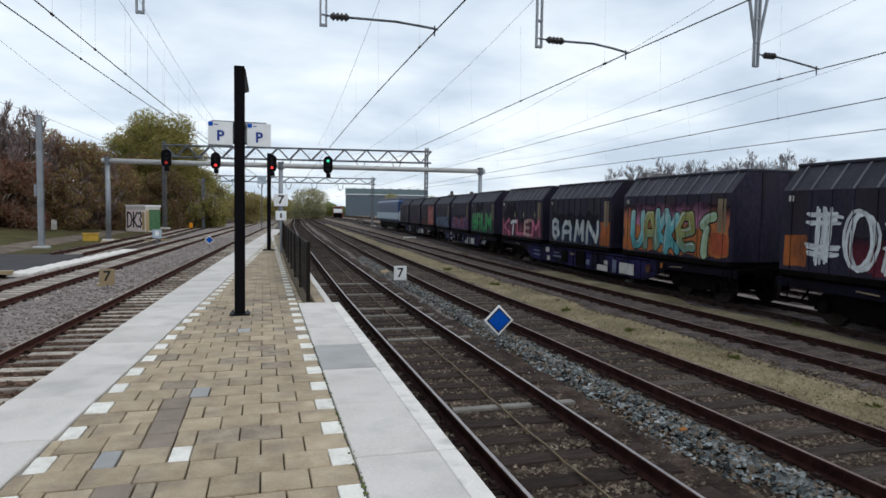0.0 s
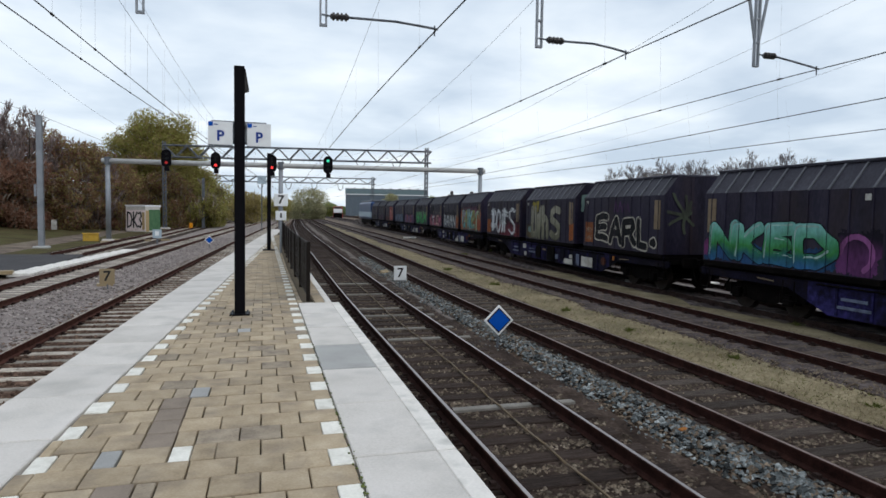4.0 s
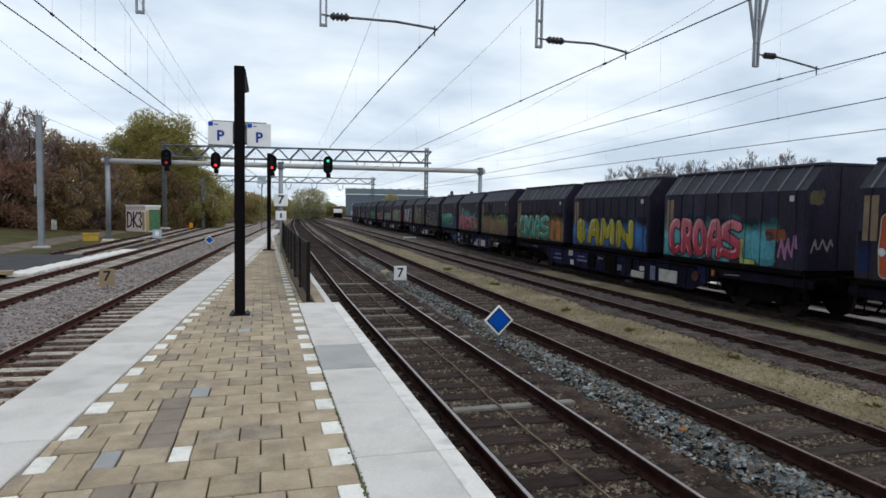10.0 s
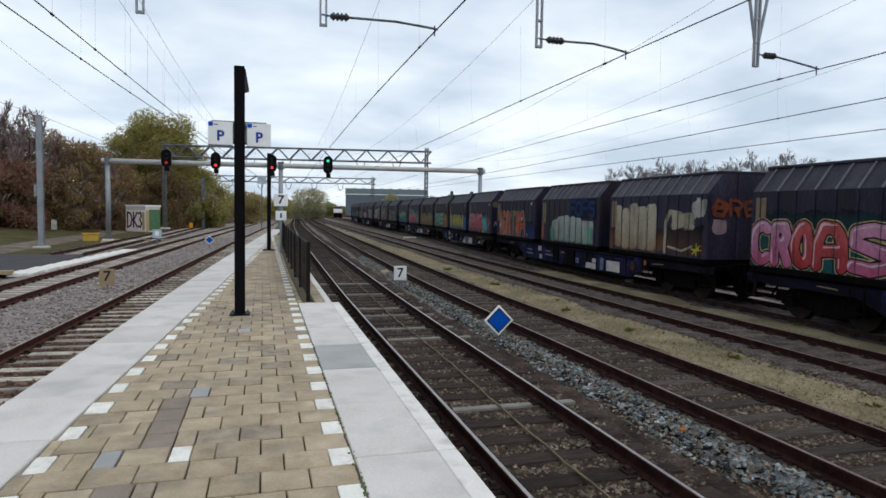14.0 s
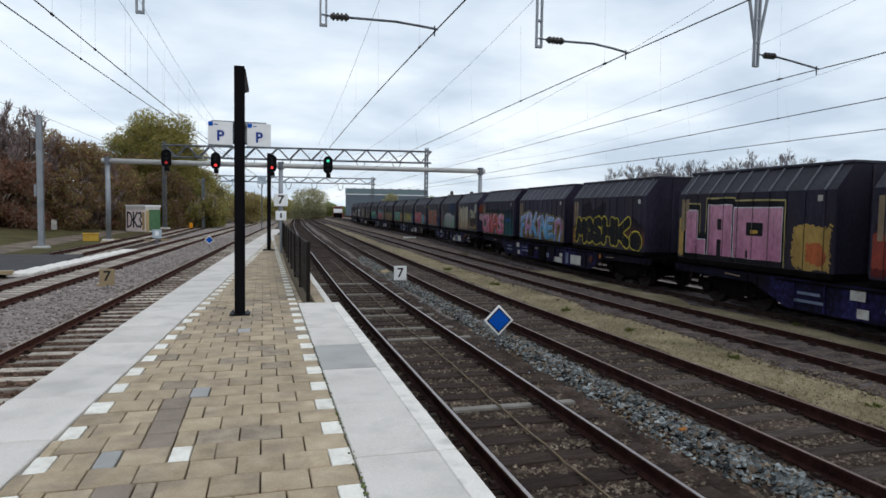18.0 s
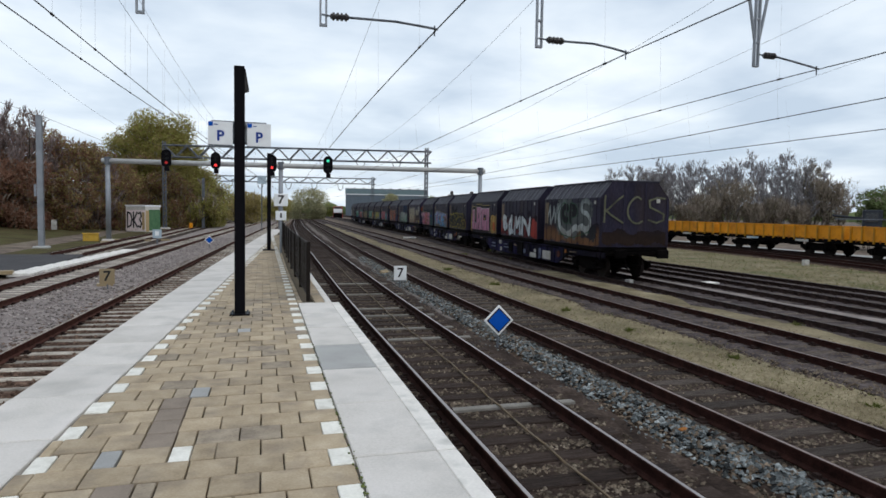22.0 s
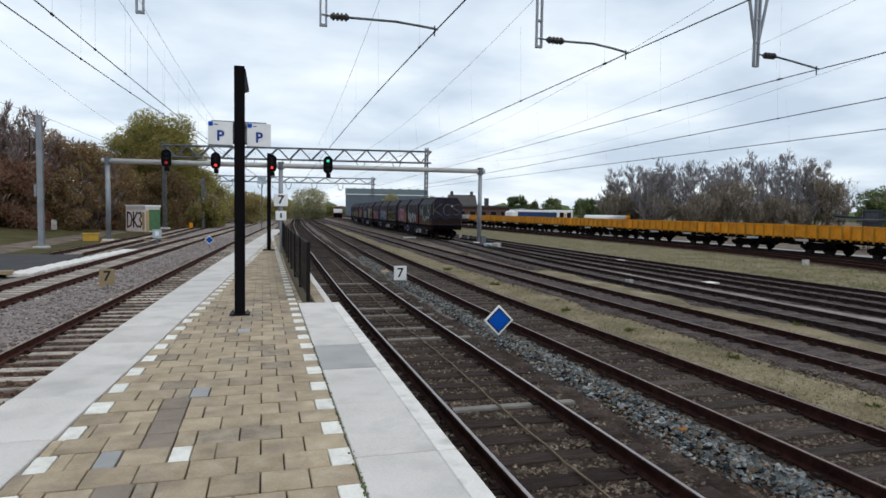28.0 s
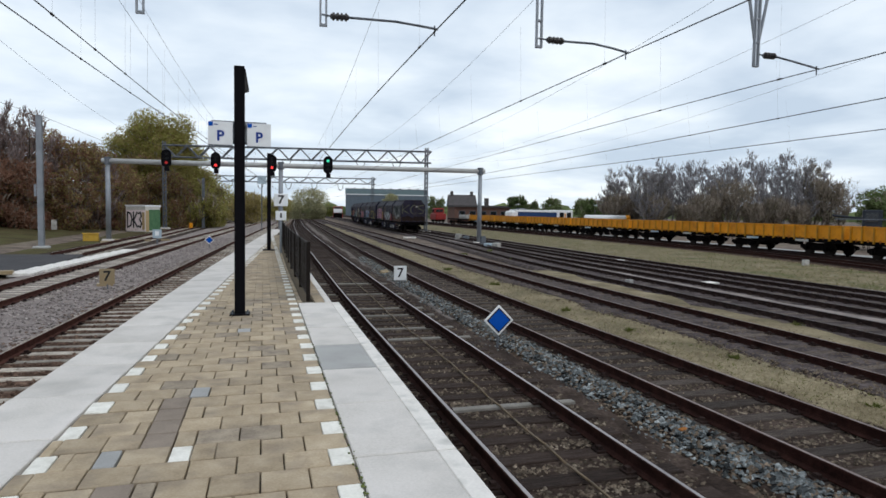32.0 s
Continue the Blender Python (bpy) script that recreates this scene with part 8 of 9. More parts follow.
def g_greenfade(b):
    haze(b, 0.005, 0.80, 0.03, 0.26, faded(0.03, 0.09, 0.22), seed=19)
    haze(b, 0.0, 0.09, 0.08, 0.32, faded(0.24, 0.06, 0.20), 1, seed=130)
    haze(b, 0.80, 0.99, 0.03, 0.52, faded(0.16, 0.05, 0.17), seed=20, ragged=0.06)
    ned = graded([(0.0, (0.04, 0.16, 0.36)), (0.22, (0.03, 0.14, 0.16)), (0.42, (0.05, 0.26, 0.07)), (0.62, (0.09, 0.36, 0.20)), (1.0, (0.26, 0.60, 0.56))], "ned", 0.56)
    letters(b, "NZED".replace("Z", "K"), [(0.04, 0.25), (0.23, 0.42), (0.41, 0.60), (0.58, 0.80)], 0.02, 0.60, ned, 0.17, BLACK, 0.03, wob=0.03, seed=131, shine=paint(0.40, 0.60, 0.56))
    lines_on(b, [arc(0.4, 0.4, 0.5, 0.5, 180, -60, 10)], 0.83, 0.97, 0.10, 0.50, paint(0.30, 0.10, 0.28), 0.06, 3, seed=132)


def g_race(b):
    haze(b, 0.005, 0.07, 0.03, 0.40, TURQ, 1, 0.02, 0.02, seed=21)
    for k, (u, v1) in enumerate(((0.20, 0.70), (0.30, 0.66), (0.40, 0.72), (0.50, 0.70), (0.60, 0.62))):
        lines_on(b, [[(0.0, 0), (0.4, 1)], [(1, 0), (0.5, 0.9)]], u - 0.04, u + 0.05, 0.36, v1, TURQ, 0.075, 1, seed=133 + k)
    lines_on(b, [[(0.9, 1), (0.2, 0.78), (0.9, 0.62), (0.2, 0.40), (1, 0.26), (0.3, 0.0)]], 0.72, 0.90, 0.06, 0.64, TURQ, 0.07, 1, seed=138, wob=0.03)
    haze(b, 0.84, 0.985, 0.08, 0.48, paint(0.40, 0.13, 0.03), 0, 0.02, 0.03, seed=23, soft=0.03)
    scrawl(b, 0.17, 0.28, 0.62, 0.84, LGREY, 3, 139, 0.03)
    red = graded([(0.0, (0.42, 0.06, 0.09)), (1.0, (0.64, 0.20, 0.23))], "race", 0.54)
    letters(b, "rECe", [(0.07, 0.26), (0.25, 0.39), (0.38, 0.57), (0.56, 0.78)], 0.04, 0.53, red, 0.15, BLACK, 0.035, shine=paint(0.72, 0.52, 0.52), wob=0.05, seed=140)


def g_browngreen(b):
    haze(b, 0.005, 0.985, 0.03, 0.66, graded([(0.0, (0.20, 0.16, 0.08)), (0.5, (0.22, 0.26, 0.10)), (0.72, (0.20, 0.28, 0.10)), (1.0, (0.012, 0.011, 0.014))], "wear_back", 0.60), 0, 0.05, 0.07, seed=25)
    haze(b, 0.26, 0.46, 0.58, 0.94, faded(0.06, 0.05, 0.05), 0, 0.12, 0.08, seed=141)
    earth = graded([(0.0, (0.22, 0.12, 0.07)), (0.6, (0.30, 0.19, 0.11)), (1.0, (0.24, 0.16, 0.09))], "wear", 0.5)
    letters(b, "mErnTE", [(0.08, 0.27), (0.25, 0.40), (0.38, 0.53), (0.51, 0.66), (0.62, 0.79), (0.78, 0.93)], 0.03, 0.50, earth, 0.155, paint(0.05, 0.04, 0.03), 0.025, glow=paint(0.36, 0.40, 0.26), glow_rim=0.042, wob=0.06, seed=142, lift=[0.02, 0.05, 0.0, -0.01, -0.02, -0.05])
    lines_on(b, [[(0, 0.8), (0.5, 1), (1, 0.9)], [(0.1, 0.2), (1, 0.1)]], 0.64, 0.93, 0.38, 0.58, LIME, 0.035, 7, seed=143)


CROAS_V = (0.04, 0.62)


def g_croas_green(b):
    haze(b, 0.005, 0.985, 0.03, 0.68, graded([(0.0, (0.30, 0.16, 0.07)), (0.6, (0.30, 0.19, 0.09)), (1.0, (0.010, 0.009, 0.014))], "croas_back", 0.62), 0, 0.05, 0.06, seed=27)
    haze(b, 0.75, 0.94, 0.05, 0.48, paint(0.46, 0.20, 0.07), 1, 0.02, 0.04, seed=28, soft=0.03)
    letters(b, "CROaS", [(0.06, 0.19), (0.18, 0.29), (0.28, 0.41), (0.40, 0.55), (0.54, 0.73)], *CROAS_V, graded([(0.0, (0.04, 0.22, 0.13)), (0.5, (0.07, 0.32, 0.24)), (1.0, (0.20, 0.48, 0.42))], "croas_green", 0.62), 0.135, BLACK, 0.035, shine=paint(0.60, 0.72, 0.66), wob=0.02, seed=144)


def g_damn_yellow(b):
    haze(b, 0.005, 0.985, 0.03, 0.60, graded([(0.0, (0.03, 0.08, 0.26)), (0.6, (0.08, 0.22, 0.44)), (1.0, (0.012, 0.014, 0.03))], "damn_back", 0.54), 0, 0.05, 0.06, seed=29)
    haze(b, 0.80, 0.97, 0.10, 0.44, paint(0.05, 0.16, 0.40), 1, 0.03, 0.05, seed=145)
    letters(b, "baMN", [(0.07, 0.21), (0.24, 0.41), (0.41, 0.61), (0.63, 0.84)], 0.04, 0.58, graded([(0.0, (0.36, 0.29, 0.02)), (1.0, (0.44, 0.40, 0.06))], "damn", 0.6), 0.165, BLACK, 0.035, shine=paint(0.62, 0.62, 0.50), wob=0.04, seed=146)


def g_croas_red(b):
    haze(b, 0.005, 0.86, 0.03, 0.64, graded([(0.0, (0.08, 0.30, 0.34)), (0.6, (0.14, 0.46, 0.50)), (1.0, (0.012, 0.03, 0.035))], "croas_red_back", 0.58), 0, 0.08, 0.06, seed=31)
    haze(b, 0.70, 0.83, 0.10, 0.46, paint(0.12, 0.40, 0.48), 1, 0.03, 0.03, seed=32)
    haze(b, 0.78, 0.90, 0.34, 0.50, paint(0.24, 0.08, 0.04), 1, 0.02, 0.03, seed=33)
    scrawl(b, 0.86, 0.97, 0.08, 0.46, paint(0.34, 0.16, 0.28), 3, 147, 0.035)
    letters(b, "CROaS", [(0.05, 0.17), (0.16, 0.27), (0.26, 0.38), (0.37, 0.50), (0.48, 0.63)], *CROAS_V, graded([(0.0, (0.40, 0.03, 0.05)), (0.6, (0.54, 0.10, 0.14)), (1.0, (0.60, 0.22, 0.26))], "croas_red", 0.62), 0.128, BLACK, 0.035, shine=paint(0.72, 0.40, 0.44), wob=0.02, seed=148)
    letters(b, "L", [(0.62, 0.72)], 0.02, 0.36, paint(0.40, 0.44, 0.14), 0.06, BLACK, 0.02, seed=149)


def g_orangeletters(b):
    haze(b, 0.80, 0.99, 0.04, 0.44, faded(0.02, 0.05, 0.16), 0, 0.04, seed=34)
    haze(b, 0.0, 0.06, 0.05, 0.5, faded(0.02, 0.04, 0.12), 0, 0.04, seed=150)
    hot = [paint(0.46, 0.10, 0.04), paint(0.50, 0.13, 0.05), paint(0.48, 0.14, 0.06), paint(0.17, 0.15, 0.07), paint(0.44, 0.10, 0.04), paint(0.46, 0.10, 0.04)]
    letters(b, "IGnTHa", [(0.08, 0.16), (0.155, 0.28), (0.275, 0.39), (0.40, 0.53), (0.53, 0.63), (0.63, 0.78)], 0.03, 0.70, hot, 0.11, paint(0.50, 0.47, 0.40), 0.025, shadow=paint(0.02, 0.04, 0.11), wob=0.012, seed=151)
    for u, v in ((0.11, 0.26), (0.70, 0.46), (0.84, 0.06)):
        haze(b, u - 0.012, u + 0.012, v, v + 0.08, WHITE, 8, 0.02, 0.01, seed=int(u * 900))


def g_bluewhite(b):
    haze(b, 0.0, 0.06, 0.06, 0.46, paint(0.40, 0.14, 0.05), 0, 0.01, 0.02, seed=35, soft=0.03)
    deep = paint(0.010, 0.045, 0.15)
    letters(b, "FOFS", even(0.54, 0.95, 4, 0.1), 0.58, 0.97, deep, 0.07, wob=0.04, seed=152)
    haze(b, 0.54, 0.95, 0.56, 0.98, faded(0.01, 0.03, 0.09), 0, 0.05, 0.07, seed=153)
    chalk = graded([(0.0, (0.22, 0.30, 0.24)), (0.5, (0.36, 0.40, 0.37)), (1.0, (0.44, 0.47, 0.45))], "chalk", 0.62)
    for k, (ua, ub, top) in enumerate(((0.22, 0.335, 0.52), (0.32, 0.43, 0.60), (0.42, 0.53, 0.61), (0.52, 0.64, 0.60), (0.63, 0.74, 0.58), (0.73, 0.92, 0.52))):
        haze(b, ua, ub, 0.03, top, chalk, 1 + 0.3 * (k % 2), 0.02, 0.015, seed=36 + k, soft=0.16)
    for k, u in enumerate((0.335, 0.43, 0.53, 0.64, 0.74)):
        lines_on(b, [[(0.5, 0), (0.45, 0.7), (0.5, 1)]], u - 0.01, u + 0.01, 0.05, 0.52, paint(0.14, 0.15, 0.14), 0.018, 3, seed=154 + k)
    haze(b, 0.20, 0.25, 0.03, 0.36, paint(0.10, 0.32, 0.22), 3, 0.04, 0.04, seed=160)
    haze(b, 0.82, 0.92, 0.05, 0.40, PALEGREEN, 3, 0.04, 0.05, seed=42)


def g_cream(b):
    haze(b, 0.0, 0.62, 0.03, 0.42, faded(0.22, 0.10, 0.05), 0, 0.06, seed=43)
    haze(b, 0.64, 0.98, 0.03, 0.52, faded(0.10, 0.05, 0.04), 0, 0.08, seed=161)
    chalk = graded([(0.0, (0.36, 0.26, 0.17)), (0.4, (0.42, 0.36, 0.26)), (1.0, (0.50, 0.46, 0.36))], "cream_bars", 0.86)
    for k, (ua, ub, top) in enumerate(((0.075, 0.155, 0.82), (0.15, 0.245, 0.80), (0.245, 0.34, 0.88), (0.335, 0.44, 0.82), (0.435, 0.545, 0.86))):
        haze(b, ua, ub, 0.05, top, chalk, 1 + 0.3 * (k % 2), 0.025, 0.015, seed=44 + k, soft=0.18)
    for k, u in enumerate((0.155, 0.245, 0.34, 0.44)):
        lines_on(b, [[(0.5, 0), (0.4, 0.6), (0.55, 1)]], u - 0.008, u + 0.008, 0.06, 0.74, paint(0.09, 0.07, 0.05), 0.016, 3, seed=170 + k)
    lines_on(b, [[(0, 0), (0.02, 0.75), (0.2, 1), (0.55, 0.95), (0.60, 0.78)]], 0.635, 0.83, 0.06, 0.72, CREAM, 0.085, 2, seed=162, name="letter")
    haze(b, 0.70, 0.90, 0.44, 0.70, CREAM, 1, 0.05, 0.05, seed=51)
    haze(b, 0.88, 0.985, 0.62, 0.90, paint(0.42, 0.40, 0.36), 1, 0.06, 0.04, seed=53)
    lines_on(b, [[(0, 0.3), (0.6, 0), (1, 0.5)]], 0.66, 0.88, 0.10, 0.26, CREAM, 0.035, 2, seed=163)
    lines_on(b, [[(0.5, 0), (0.5, 1)], [(0, 0.5), (1, 0.5)], [(0.1, 0.1), (0.9, 0.9)]], 0.88, 0.96, 0.04, 0.22, YEL, 0.025, 3, seed=164)


def g_croas_pink(b):
    haze(b, 0.02, 0.985, 0.03, 0.74, graded([(0.0, (0.016, 0.085, 0.09)), (0.5, (0.015, 0.065, 0.075)), (1.0, (0.009, 0.008, 0.015))], "teal_back", 0.80), 0, 0.05, 0.07, seed=54)
    haze(b, 0.73, 0.92, 0.42, 0.49, paint(0.02, 0.06, 0.24), 1, 0.01, 0.02, seed=73, soft=0.02)
    pk = graded([(0.0, (0.48, 0.10, 0.20)), (0.4, (0.58, 0.20, 0.34)), (1.0, (0.64, 0.32, 0.46))], "croas_pink", 0.64)
    rd = graded([(0.0, (0.42, 0.04, 0.05)), (1.0, (0.56, 0.12, 0.12))], "croas_pink_red", 0.64)
    letters(b, "CROaS", [(0.0, 0.135), (0.125, 0.245), (0.235, 0.36), (0.345, 0.52), (0.51, 0.72)], 0.02, 0.62, [pk, pk, rd, rd, pk], 0.142, BLACK, 0.035, glow=paint(0.52, 0.42, 0.20), glow_rim=0.062, shine=paint(0.74, 0.52, 0.58), wob=0.02, seed=165)


def g_piece(b):
    haze(b, 0.01, 0.98, 0.03, 0.58, faded(0.16, 0.08, 0.03), 0, 0.10, 0.06, seed=55)
    ice = graded([(0.0, (0.08, 0.30, 0.54)), (0.5, (0.16, 0.38, 0.64)), (1.0, (0.36, 0.42, 0.66))], "ice", 0.66)
    ros = graded([(0.0, (0.14, 0.30, 0.54)), (0.5, (0.50, 0.20, 0.32)), (1.0, (0.30, 0.36, 0.62))], "ros", 0.66)
    letters(b, "FaKiNEn", [(0.03, 0.17), (0.15, 0.31), (0.28, 0.43), (0.42, 0.52), (0.50, 0.66), (0.63, 0.80), (0.80, 0.95)], 0.02, 0.62, [ice, ros, ice, ros, ice, ice, ros], 0.135, BLACK, 0.035, glow=paint(0.50, 0.40, 0.10), glow_rim=0.065, shine=paint(0.56, 0.66, 0.74), slant=0.10, wob=0.06, seed=166, lift=[0.02, 0.05, 0.05, 0.04, 0.02, 0.0, -0.05])


def g_moshk(b):
    haze(b, 0.0, 0.07, 0.05, 0.52, faded(0.30, 0.12, 0.04), 0, 0.05, seed=57)
    haze(b, 0.62, 0.99, 0.10, 0.56, faded(0.16, 0.06, 0.04), 0, 0.08, seed=58)
    haze(b, 0.16, 0.48, 0.58, 0.86, faded(0.10, 0.08, 0.03), 0, 0.10, 0.06, seed=167)
    letters(b, "MOSHK", [(0.05, 0.23), (0.21, 0.34), (0.32, 0.47), (0.46, 0.64), (0.62, 0.83)], 0.06, 0.60, BLACK, 0.175, YEL, 0.045, wob=0.035, seed=168)
    letters(b, "o", [(0.80, 0.985)], -0.02, 0.42, BLACK, 0.30, YEL, 0.045, wob=0.02, seed=169, layer=1)


def g_lao(b):
    ochre = graded([(0.0, (0.40, 0.26, 0.08)), (1.0, (0.46, 0.30, 0.09))], "laci_back", 0.7)
    haze(b, 0.0, 0.08, 0.04, 0.62, ochre, 0, 0.03, 0.06, seed=59, soft=0.03)
    haze(b, 0.79, 0.985, 0.03, 0.56, ochre, 0, 0.03, 0.06, seed=60, soft=0.03)
    haze(b, 0.85, 0.95, 0.10, 0.38, paint(0.52, 0.14, 0.05), 1, 0.05, 0.04, seed=61)
    bloc = graded([(0.0, (0.50, 0.20, 0.32)), (1.0, (0.66, 0.33, 0.45))], "laci", 0.8)
    rose = [(0.07, 0.16, 0.08, 0.74), (0.07, 0.225, 0.08, 0.30), (0.245, 0.415, 0.08, 0.82), (0.43, 0.73, 0.08, 0.78)]
    for k, (ua, ub, va, vb) in enumerate(rose):
        haze(b, ua - 0.021, ub + 0.021, va - 0.08, vb + 0.118, paint(0.50, 0.42, 0.18) if k != 1 else BLACK, 1, 0.012, 0.0, seed=175 + k, soft=0.03)
        haze(b, ua - 0.016, ub + 0.016, va - 0.08, vb + 0.095, BLACK, 2, 0.012, 0.0, seed=175 + k, soft=0.03)
    for k, (ua, ub, va, vb) in enumerate(rose):
        haze(b, ua - 0.005, ub + 0.003, va, vb + 0.015, WHITE, 3, 0.006, 0.0, seed=180 + k, soft=0.02)
        haze(b, ua, ub, va, vb, bloc, 4 if k != 1 else 4.3, 0.006, 0.0, seed=185 + k, soft=0.02)
    for k, (ua, ub, va, vb) in enumerate(((0.315, 0.345, 0.46, 0.62), (0.315, 0.345, 0.08, 0.32), (0.515, 0.62, 0.40, 0.58), (0.515, 0.53, 0.08, 0.20))):
        haze(b, ua, ub, va, vb, BLACK, 5.5, 0.004, 0.0, seed=190 + k, soft=0.01)
    haze(b, 0.545, 0.59, 0.43, 0.48, GOLD, 6.5, 0.004, 0.0, seed=194, soft=0.01)


def g_bamn(b):
    haze(b, 0.0, 0.99, 0.03, 0.56, graded([(0.0, (0.10, 0.016, 0.016)), (0.5, (0.14, 0.020, 0.020)), (1.0, (0.012, 0.009, 0.016))], "bamn_back", 0.56), 0, 0.10, 0.09, seed=62)
    haze(b, 0.84, 0.99, 0.03, 0.46, paint(0.36, 0.05, 0.04), 1, 0.06, 0.05, seed=63)
    haze(b, 0.0, 0.07, 0.10, 0.50, paint(0.30, 0.06, 0.04), 1, 0.04, 0.05, seed=64)
    for k, u in enumerate((0.33, 0.53, 0.63, 0.80)):
        haze(b, u - 0.04, u + 0.05, 0.56, 0.68, faded(0.20, 0.21, 0.22), 1, 0.05, 0.05, seed=195 + k)
    chrome = graded([(0.0, (0.56, 0.62, 0.66)), (1.0, (0.74, 0.78, 0.80))], "chrome", 0.62)
    letters(b, "bdMN", [(0.065, 0.205), (0.225, 0.385), (0.395, 0.585), (0.60, 0.84)], 0.05, 0.60, chrome, 0.125, BLACK, 0.03, shadow=BLACK, wob=0.05, seed=198, lift=[0.05, 0.0, 0.0, 0.0])


def g_ghost(b):
    haze(b, 0.0, 0.99, 0.02, 0.46, faded(0.20, 0.095, 0.045), 0, 0.06, seed=66)
    haze(b, 0.26, 0.86, 0.22, 0.94, paint(0.11, 0.12, 0.12), 1, 0.16, 0.14, seed=68, soft=0.3)
    pale = graded([(0.0, (0.26, 0.23, 0.20)), (0.4, (0.46, 0.49, 0.48)), (0.7, (0.42, 0.46, 0.46)), (1.0, (0.14, 0.16, 0.165))], "ghost", 0.98)
    haze(b, 0.06, 0.30, 0.40, 0.95, faded(0.05, 0.06, 0.065), 1, 0.12, 0.12, seed=201, soft=0.2)
    lines_on(b, [[(0.0, 0.35), (0.15, 0.95), (0.3, 0.2), (0.55, 0.9), (0.7, 0.3), (0.95, 0.95)]], 0.08, 0.30, 0.26, 0.88, pale, 0.06, 2, "side", "painted_line", 200, 0.05)
    lines_on(b, [arc(0.30, 0.55, 0.28, 0.42, 95, 235), [(0.14, 0.22), (0.30, 0.04), (0.46, 0.10), (0.60, 0.26), (0.76, 0.28), (0.92, 0.12)]], 0.28, 0.84, 0.16, 0.98, pale, 0.13, 3, "side", "painted_line", 205, 0.05)
    lines_on(b, [arc(0.5, 0.75, 0.45, 0.25, 40, 250, 7) + arc(0.5, 0.25, 0.45, 0.25, 70, -140, 7)], 0.70, 0.86, 0.34, 0.96, pale, 0.10, 4, "side", "painted_line", 203, 0.04)
    letters(b, "CP", [(0.36, 0.50), (0.51, 0.64)], 0.44, 0.88, BLACK, 0.13, DKGREEN, 0.035, wob=0.04, seed=202, layer=5)
    haze(b, 0.72, 0.95, 0.10, 0.40, faded(0.035, 0.035, 0.04), 2, 0.14, 0.10, seed=206, soft=0.2)
    lines_on(b, [arc(0.3, 0.5, 0.3, 0.45, 100, 260), [(0.05, 0.1), (0.5, 0.02), (0.95, 0.2)]], 0.28, 0.88, 0.12, 0.97, DKGREEN, 0.022, 8, seed=204)


def end_letters(b):
    """Thin yellow-green letters on the rear end wall of the last body."""
    col = paint(0.155, 0.155, 0.105, patchy=0.5)
    for ch, u0, u1 in (("K", 0.06, 0.33), ("C", 0.40, 0.62), ("S", 0.70, 0.93)):
        lines_on(b, STROKES[ch], u0, u1, 0.50, 1.02, col, 0.036, 2, "end", "end_letter", ord(ch), 0.03)
    haze(b, 0.03, 0.97, 0.04, 0.30, faded(0.035, 0.02, 0.015), 0, 0.08, 0.06, seed=210, wall="end")


def end_marks(b, k):
    """Old tags on the rear end walls."""
    if k == 0:
        letters(b, "R", [(0.08, 0.40)], 0.72, 1.10, paint(0.20, 0.30, 0.28), 0.07, wob=0.05, seed=211, wall="end")
    elif k == 1:
        lines_on(b, [[(0.5, 0.5), (x, y)] for x, y in ((0.1, 1), (0.5, 1), (1, 0.9), (0, 0.6), (1, 0.55), (0.1, 0.25), (0.6, 0), (0.95, 0.2))], 0.08, 0.36, 0.36, 0.98, paint(0.085, 0.10, 0.075), 0.05, 1, "end", seed=212, wob=0.09)
        scrawl(b, 0.55, 0.9, 0.55, 1.2, paint(0.16, 0.15, 0.10), 3, 213, 0.03, wall="end")
    elif k == 2:
        scrawl(b, 0.55, 0.92, 0.90, 1.15, paint(0.24, 0.30, 0.32), 3, 214, 0.025, wall="end")
        lines_on(b, [[(0.5, 1), (0, 0.85), (0.8, 0.7), (0.2, 0.5), (0.7, 0.3), (0.4, 0)]], 0.58, 0.74, 0.40, 0.90, paint(0.14, 0.18, 0.22), 0.02, 2, "end", seed=215)
        scrawl(b, 0.1, 0.35, 0.18, 0.42, paint(0.20, 0.15, 0.06), 3, 216, 0.025, wall="end")
    elif k == 3:
        letters(b, "X", [(0.12, 0.56)], 0.55, 1.0, paint(0.16, 0.12, 0.03), 0.12, wob=0.08, seed=217, wall="end")
        haze(b, 0.08, 0.42, 0.10, 0.36, paint(0.12, 0.12, 0.11), 1, 0.10, 0.05, seed=218, wall="end")
    elif k == 4:
        letters(b, "XrEn", even(0.06, 0.76, 4), 0.66, 0.92, paint(0.22, 0.06, 0.03), 0.05, wob=0.04, seed=219, wall="end")
        haze(b, 0.06, 0.22, 0.42, 0.62, paint(0.36, 0.24, 0.28), 1, 0.06, 0.02, seed=220, wall="end")
    else:
        scrawl(b, 0.05, 0.30, 0.22, 0.44, paint(0.40, 0.34, 0.36), 3, 221, 0.024, wall="end")
        haze(b, 0.02, 0.16, 0.82, 1.02, paint(0.14, 0.12, 0.07), 1, 0.06, 0.04, seed=222, wall="end")


END_MARKS = {g_lins: 0, g_earl: 1, g_browngreen: 2, g_croas_green: 3, g_cream: 4, g_croas_red: 5}


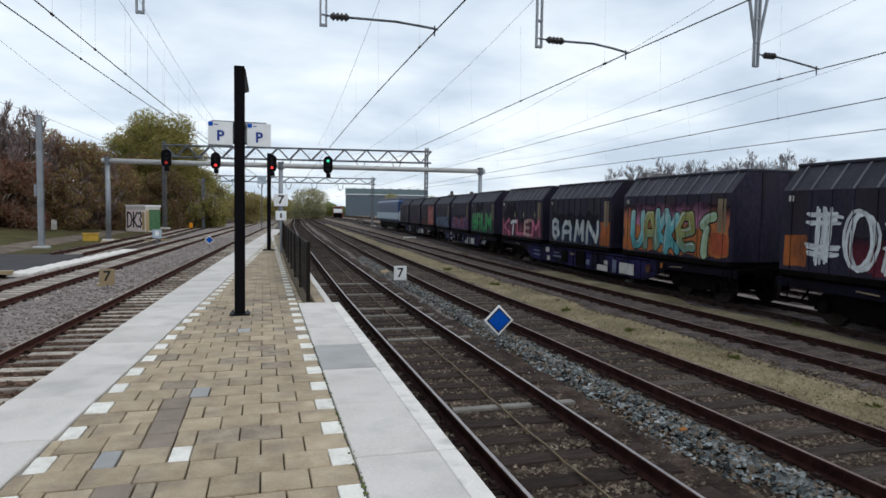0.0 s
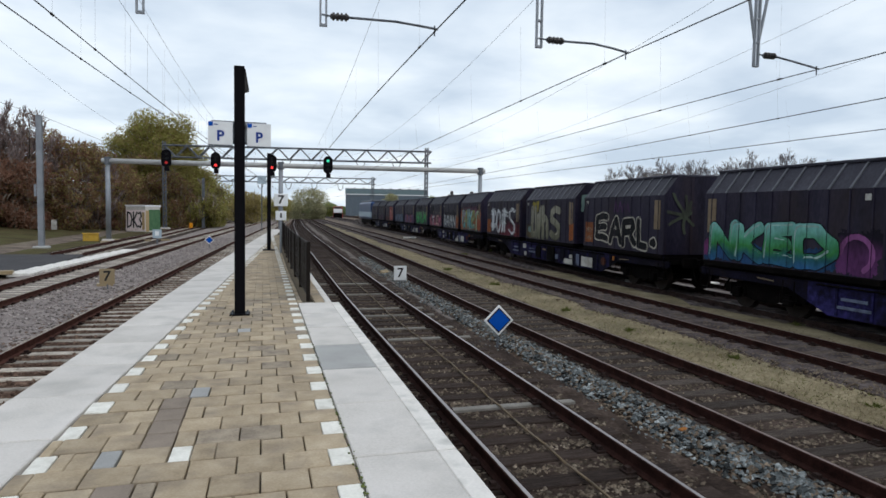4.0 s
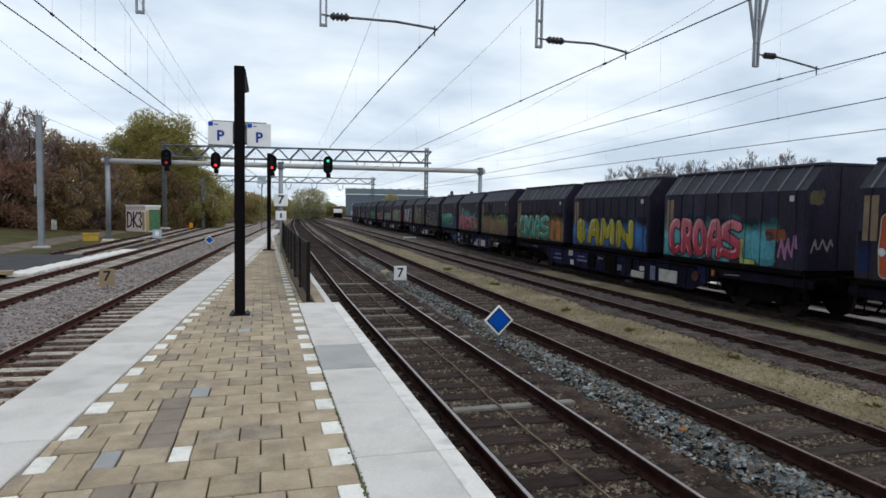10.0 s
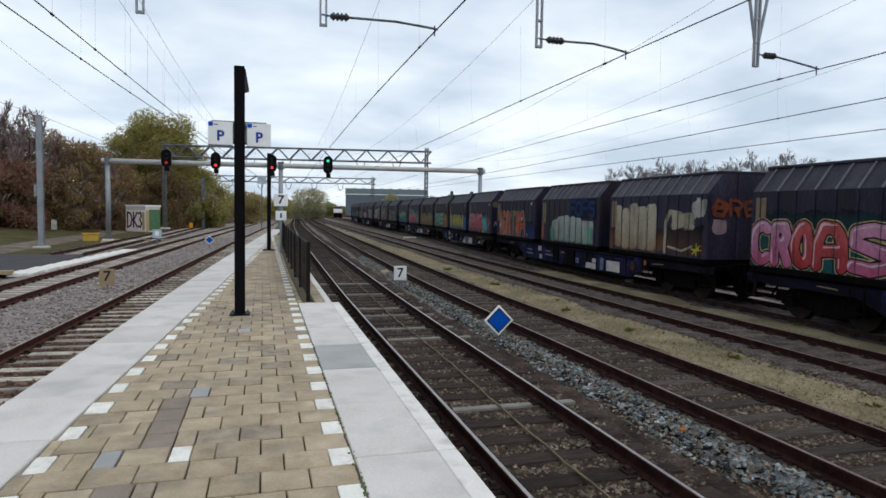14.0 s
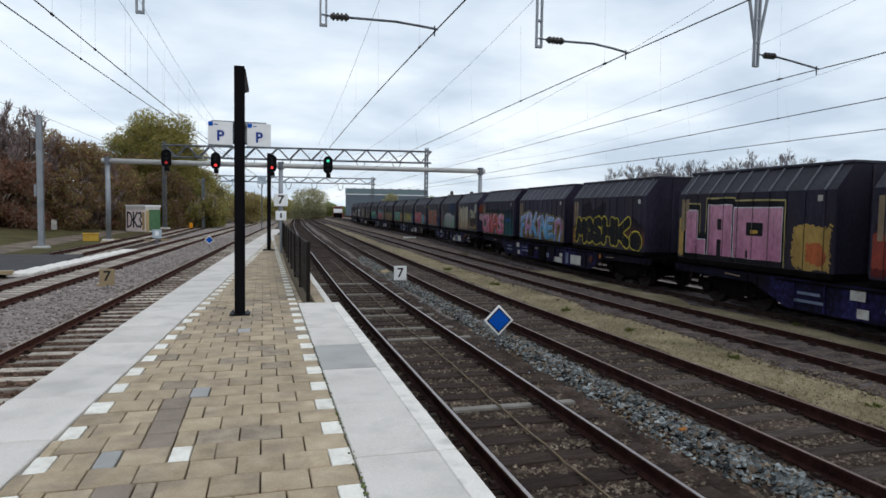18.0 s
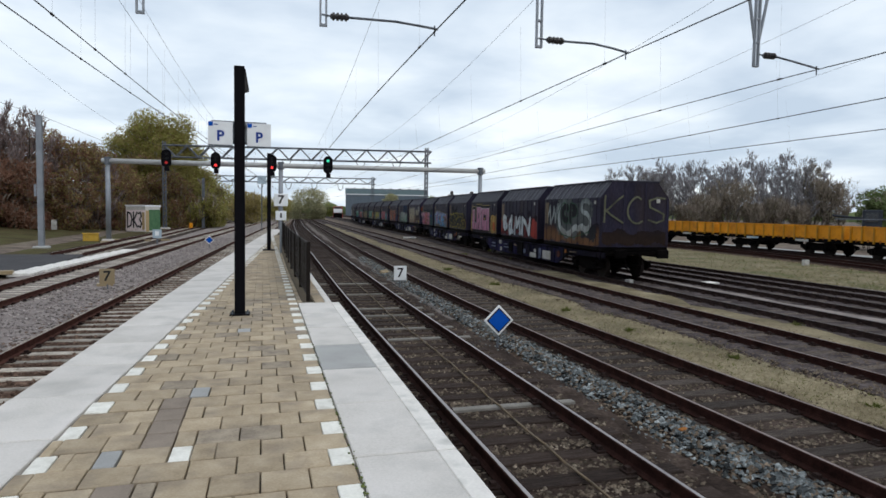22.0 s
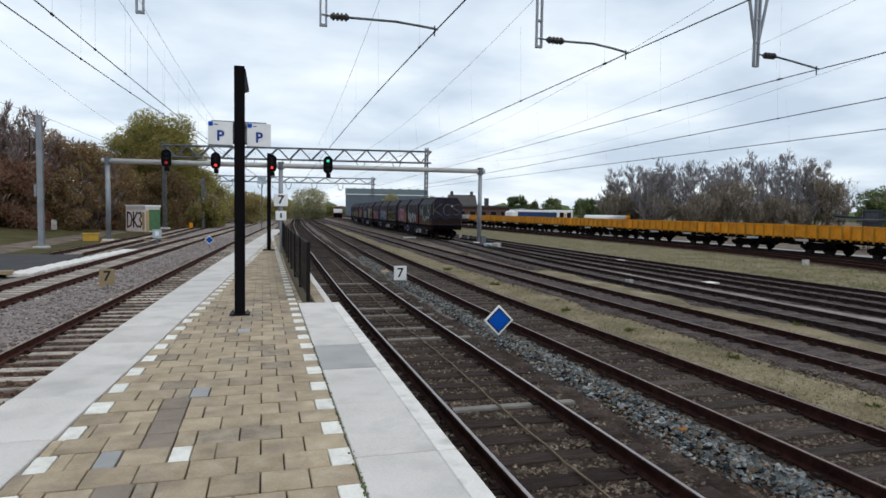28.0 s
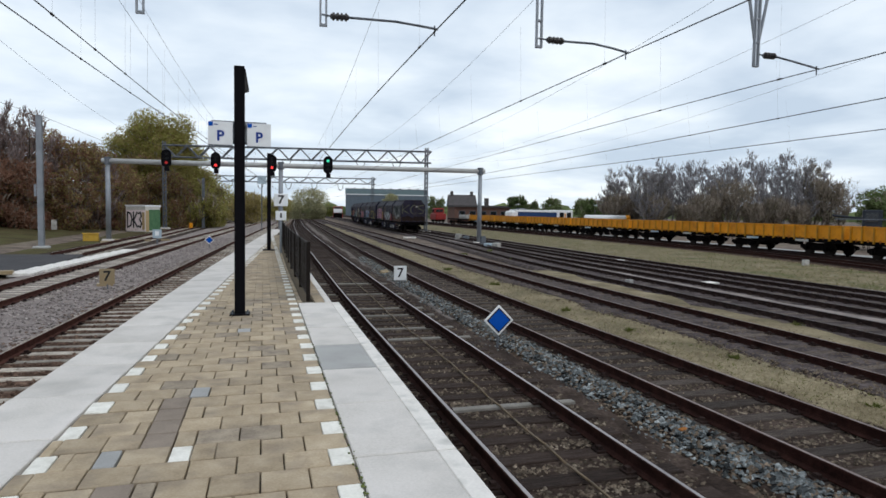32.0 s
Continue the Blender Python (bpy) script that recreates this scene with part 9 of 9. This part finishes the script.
TRAIN = [  # from the tail forwards; each wagon's bodies from front to rear
    (g_lao, g_bamn, g_ghost), (g_croas_pink, g_piece, g_moshk), (g_orangeletters, g_bluewhite, g_cream), (g_croas_green, g_damn_yellow, g_croas_red),
    (g_greenfade, g_race, g_browngreen), (g_fofs, g_lins, g_earl), (g_chlm, g_damn_white, g_orange), (g_bluegrey, g_purple, g_green), (g_none, g_none2, g_pinkblock)]
WAGONS = []
for i, marks in enumerate(TRAIN):
    w = wagon_frame()
    for k, fn in enumerate(marks):
        b = body(w, BODY_P * (1 - k), i <= 4)
        fn(b)
        if i == 0 and k == 2:
            end_letters(b)
        elif fn in END_MARKS:
            end_marks(b, END_MARKS[fn])
    WAGONS.append(w)

# the locomotive far ahead
loco = thing("locomotive", "light blue and white freight locomotive at the head of the train", "locomotive", pose(0, 0, RAIL), "")
part("hull", bx(-1.45, 1.45, -8.5, 8.5, 1.1, 3.9, bevel=0.25), M["loco_blue"], loco)
part("stripe", bx(-1.48, 1.48, -8.4, 8.4, 1.5, 2.3), M["shed_light"], loco)
for s in (-1, 1):
    part("windscreen", bx(-1.1, 1.1, min(s * 8.46, s * 8.53), max(s * 8.46, s * 8.53), 2.7, 3.5), M["glass"], loco)
    part("nose_panel", bx(-1.3, 1.3, min(s * 8.47, s * 8.52), max(s * 8.47, s * 8.52), 1.3, 2.5), M["white"], loco)
part("roof", bx(-1.1, 1.1, -7.8, 7.8, 3.9, 4.2, bevel=0.08), M["galv_dark"], loco)
part("underframe", bx(-1.2, 1.2, -7, 7, 0.5, 1.1), M["grime_shade"], loco)
for y in (-5.5, 5.5):
    bogie(loco, y)


# ---- what moves: the train draws away on the freight track, slowing at the end ----
def tail(t):
    """Metres along the line of the last body's rear wall."""
    return -108.1 + 5.888 * t - (0.24 * (t - 26.5) ** 2 if t > 26.5 else 0)


# each wagon's lead over an even spacing, from the tail, fitted to the camera's view
WAGON_SHIFT = (0.22, 0.28, 0.32, 0.02, -0.16, 0.10, 0.20, 0.20, 0.20)


def motions():
    line = LINES["freight_track"]
    times = [i * 1.0 for i in range(33)]
    for i, w in enumerate(WAGONS):
        walk(w, [(t, along(line, tail(t) + WAGON_SHIFT[i] + BODY_L / 2 + BODY_P + WAGON_P * i, 7.45)) for t in times])
    ahead = WAGON_P * len(WAGONS) - 0.4
    walk(loco, [(t, along(line, tail(t) + ahead + 8.6, 5.5)) for t in times])
    # the wheels roll with the way that the train has made, a step every tenth of a second
    for w in [*WAGONS, loco]:
        for b in [c for c in w.children if c.name.startswith("bogie")]:
            for wheel in b.children:
                m0 = wheel.matrix_basis.copy()
                walk(wheel, [(0.1 * i, Matrix.Translation(m0.translation) @ Matrix.Rotation(-(tail(0.1 * i) - tail(0)) / 0.44, 4, "X") @ m0.to_quaternion().to_matrix().to_4x4()) for i in range(321)])


motions()
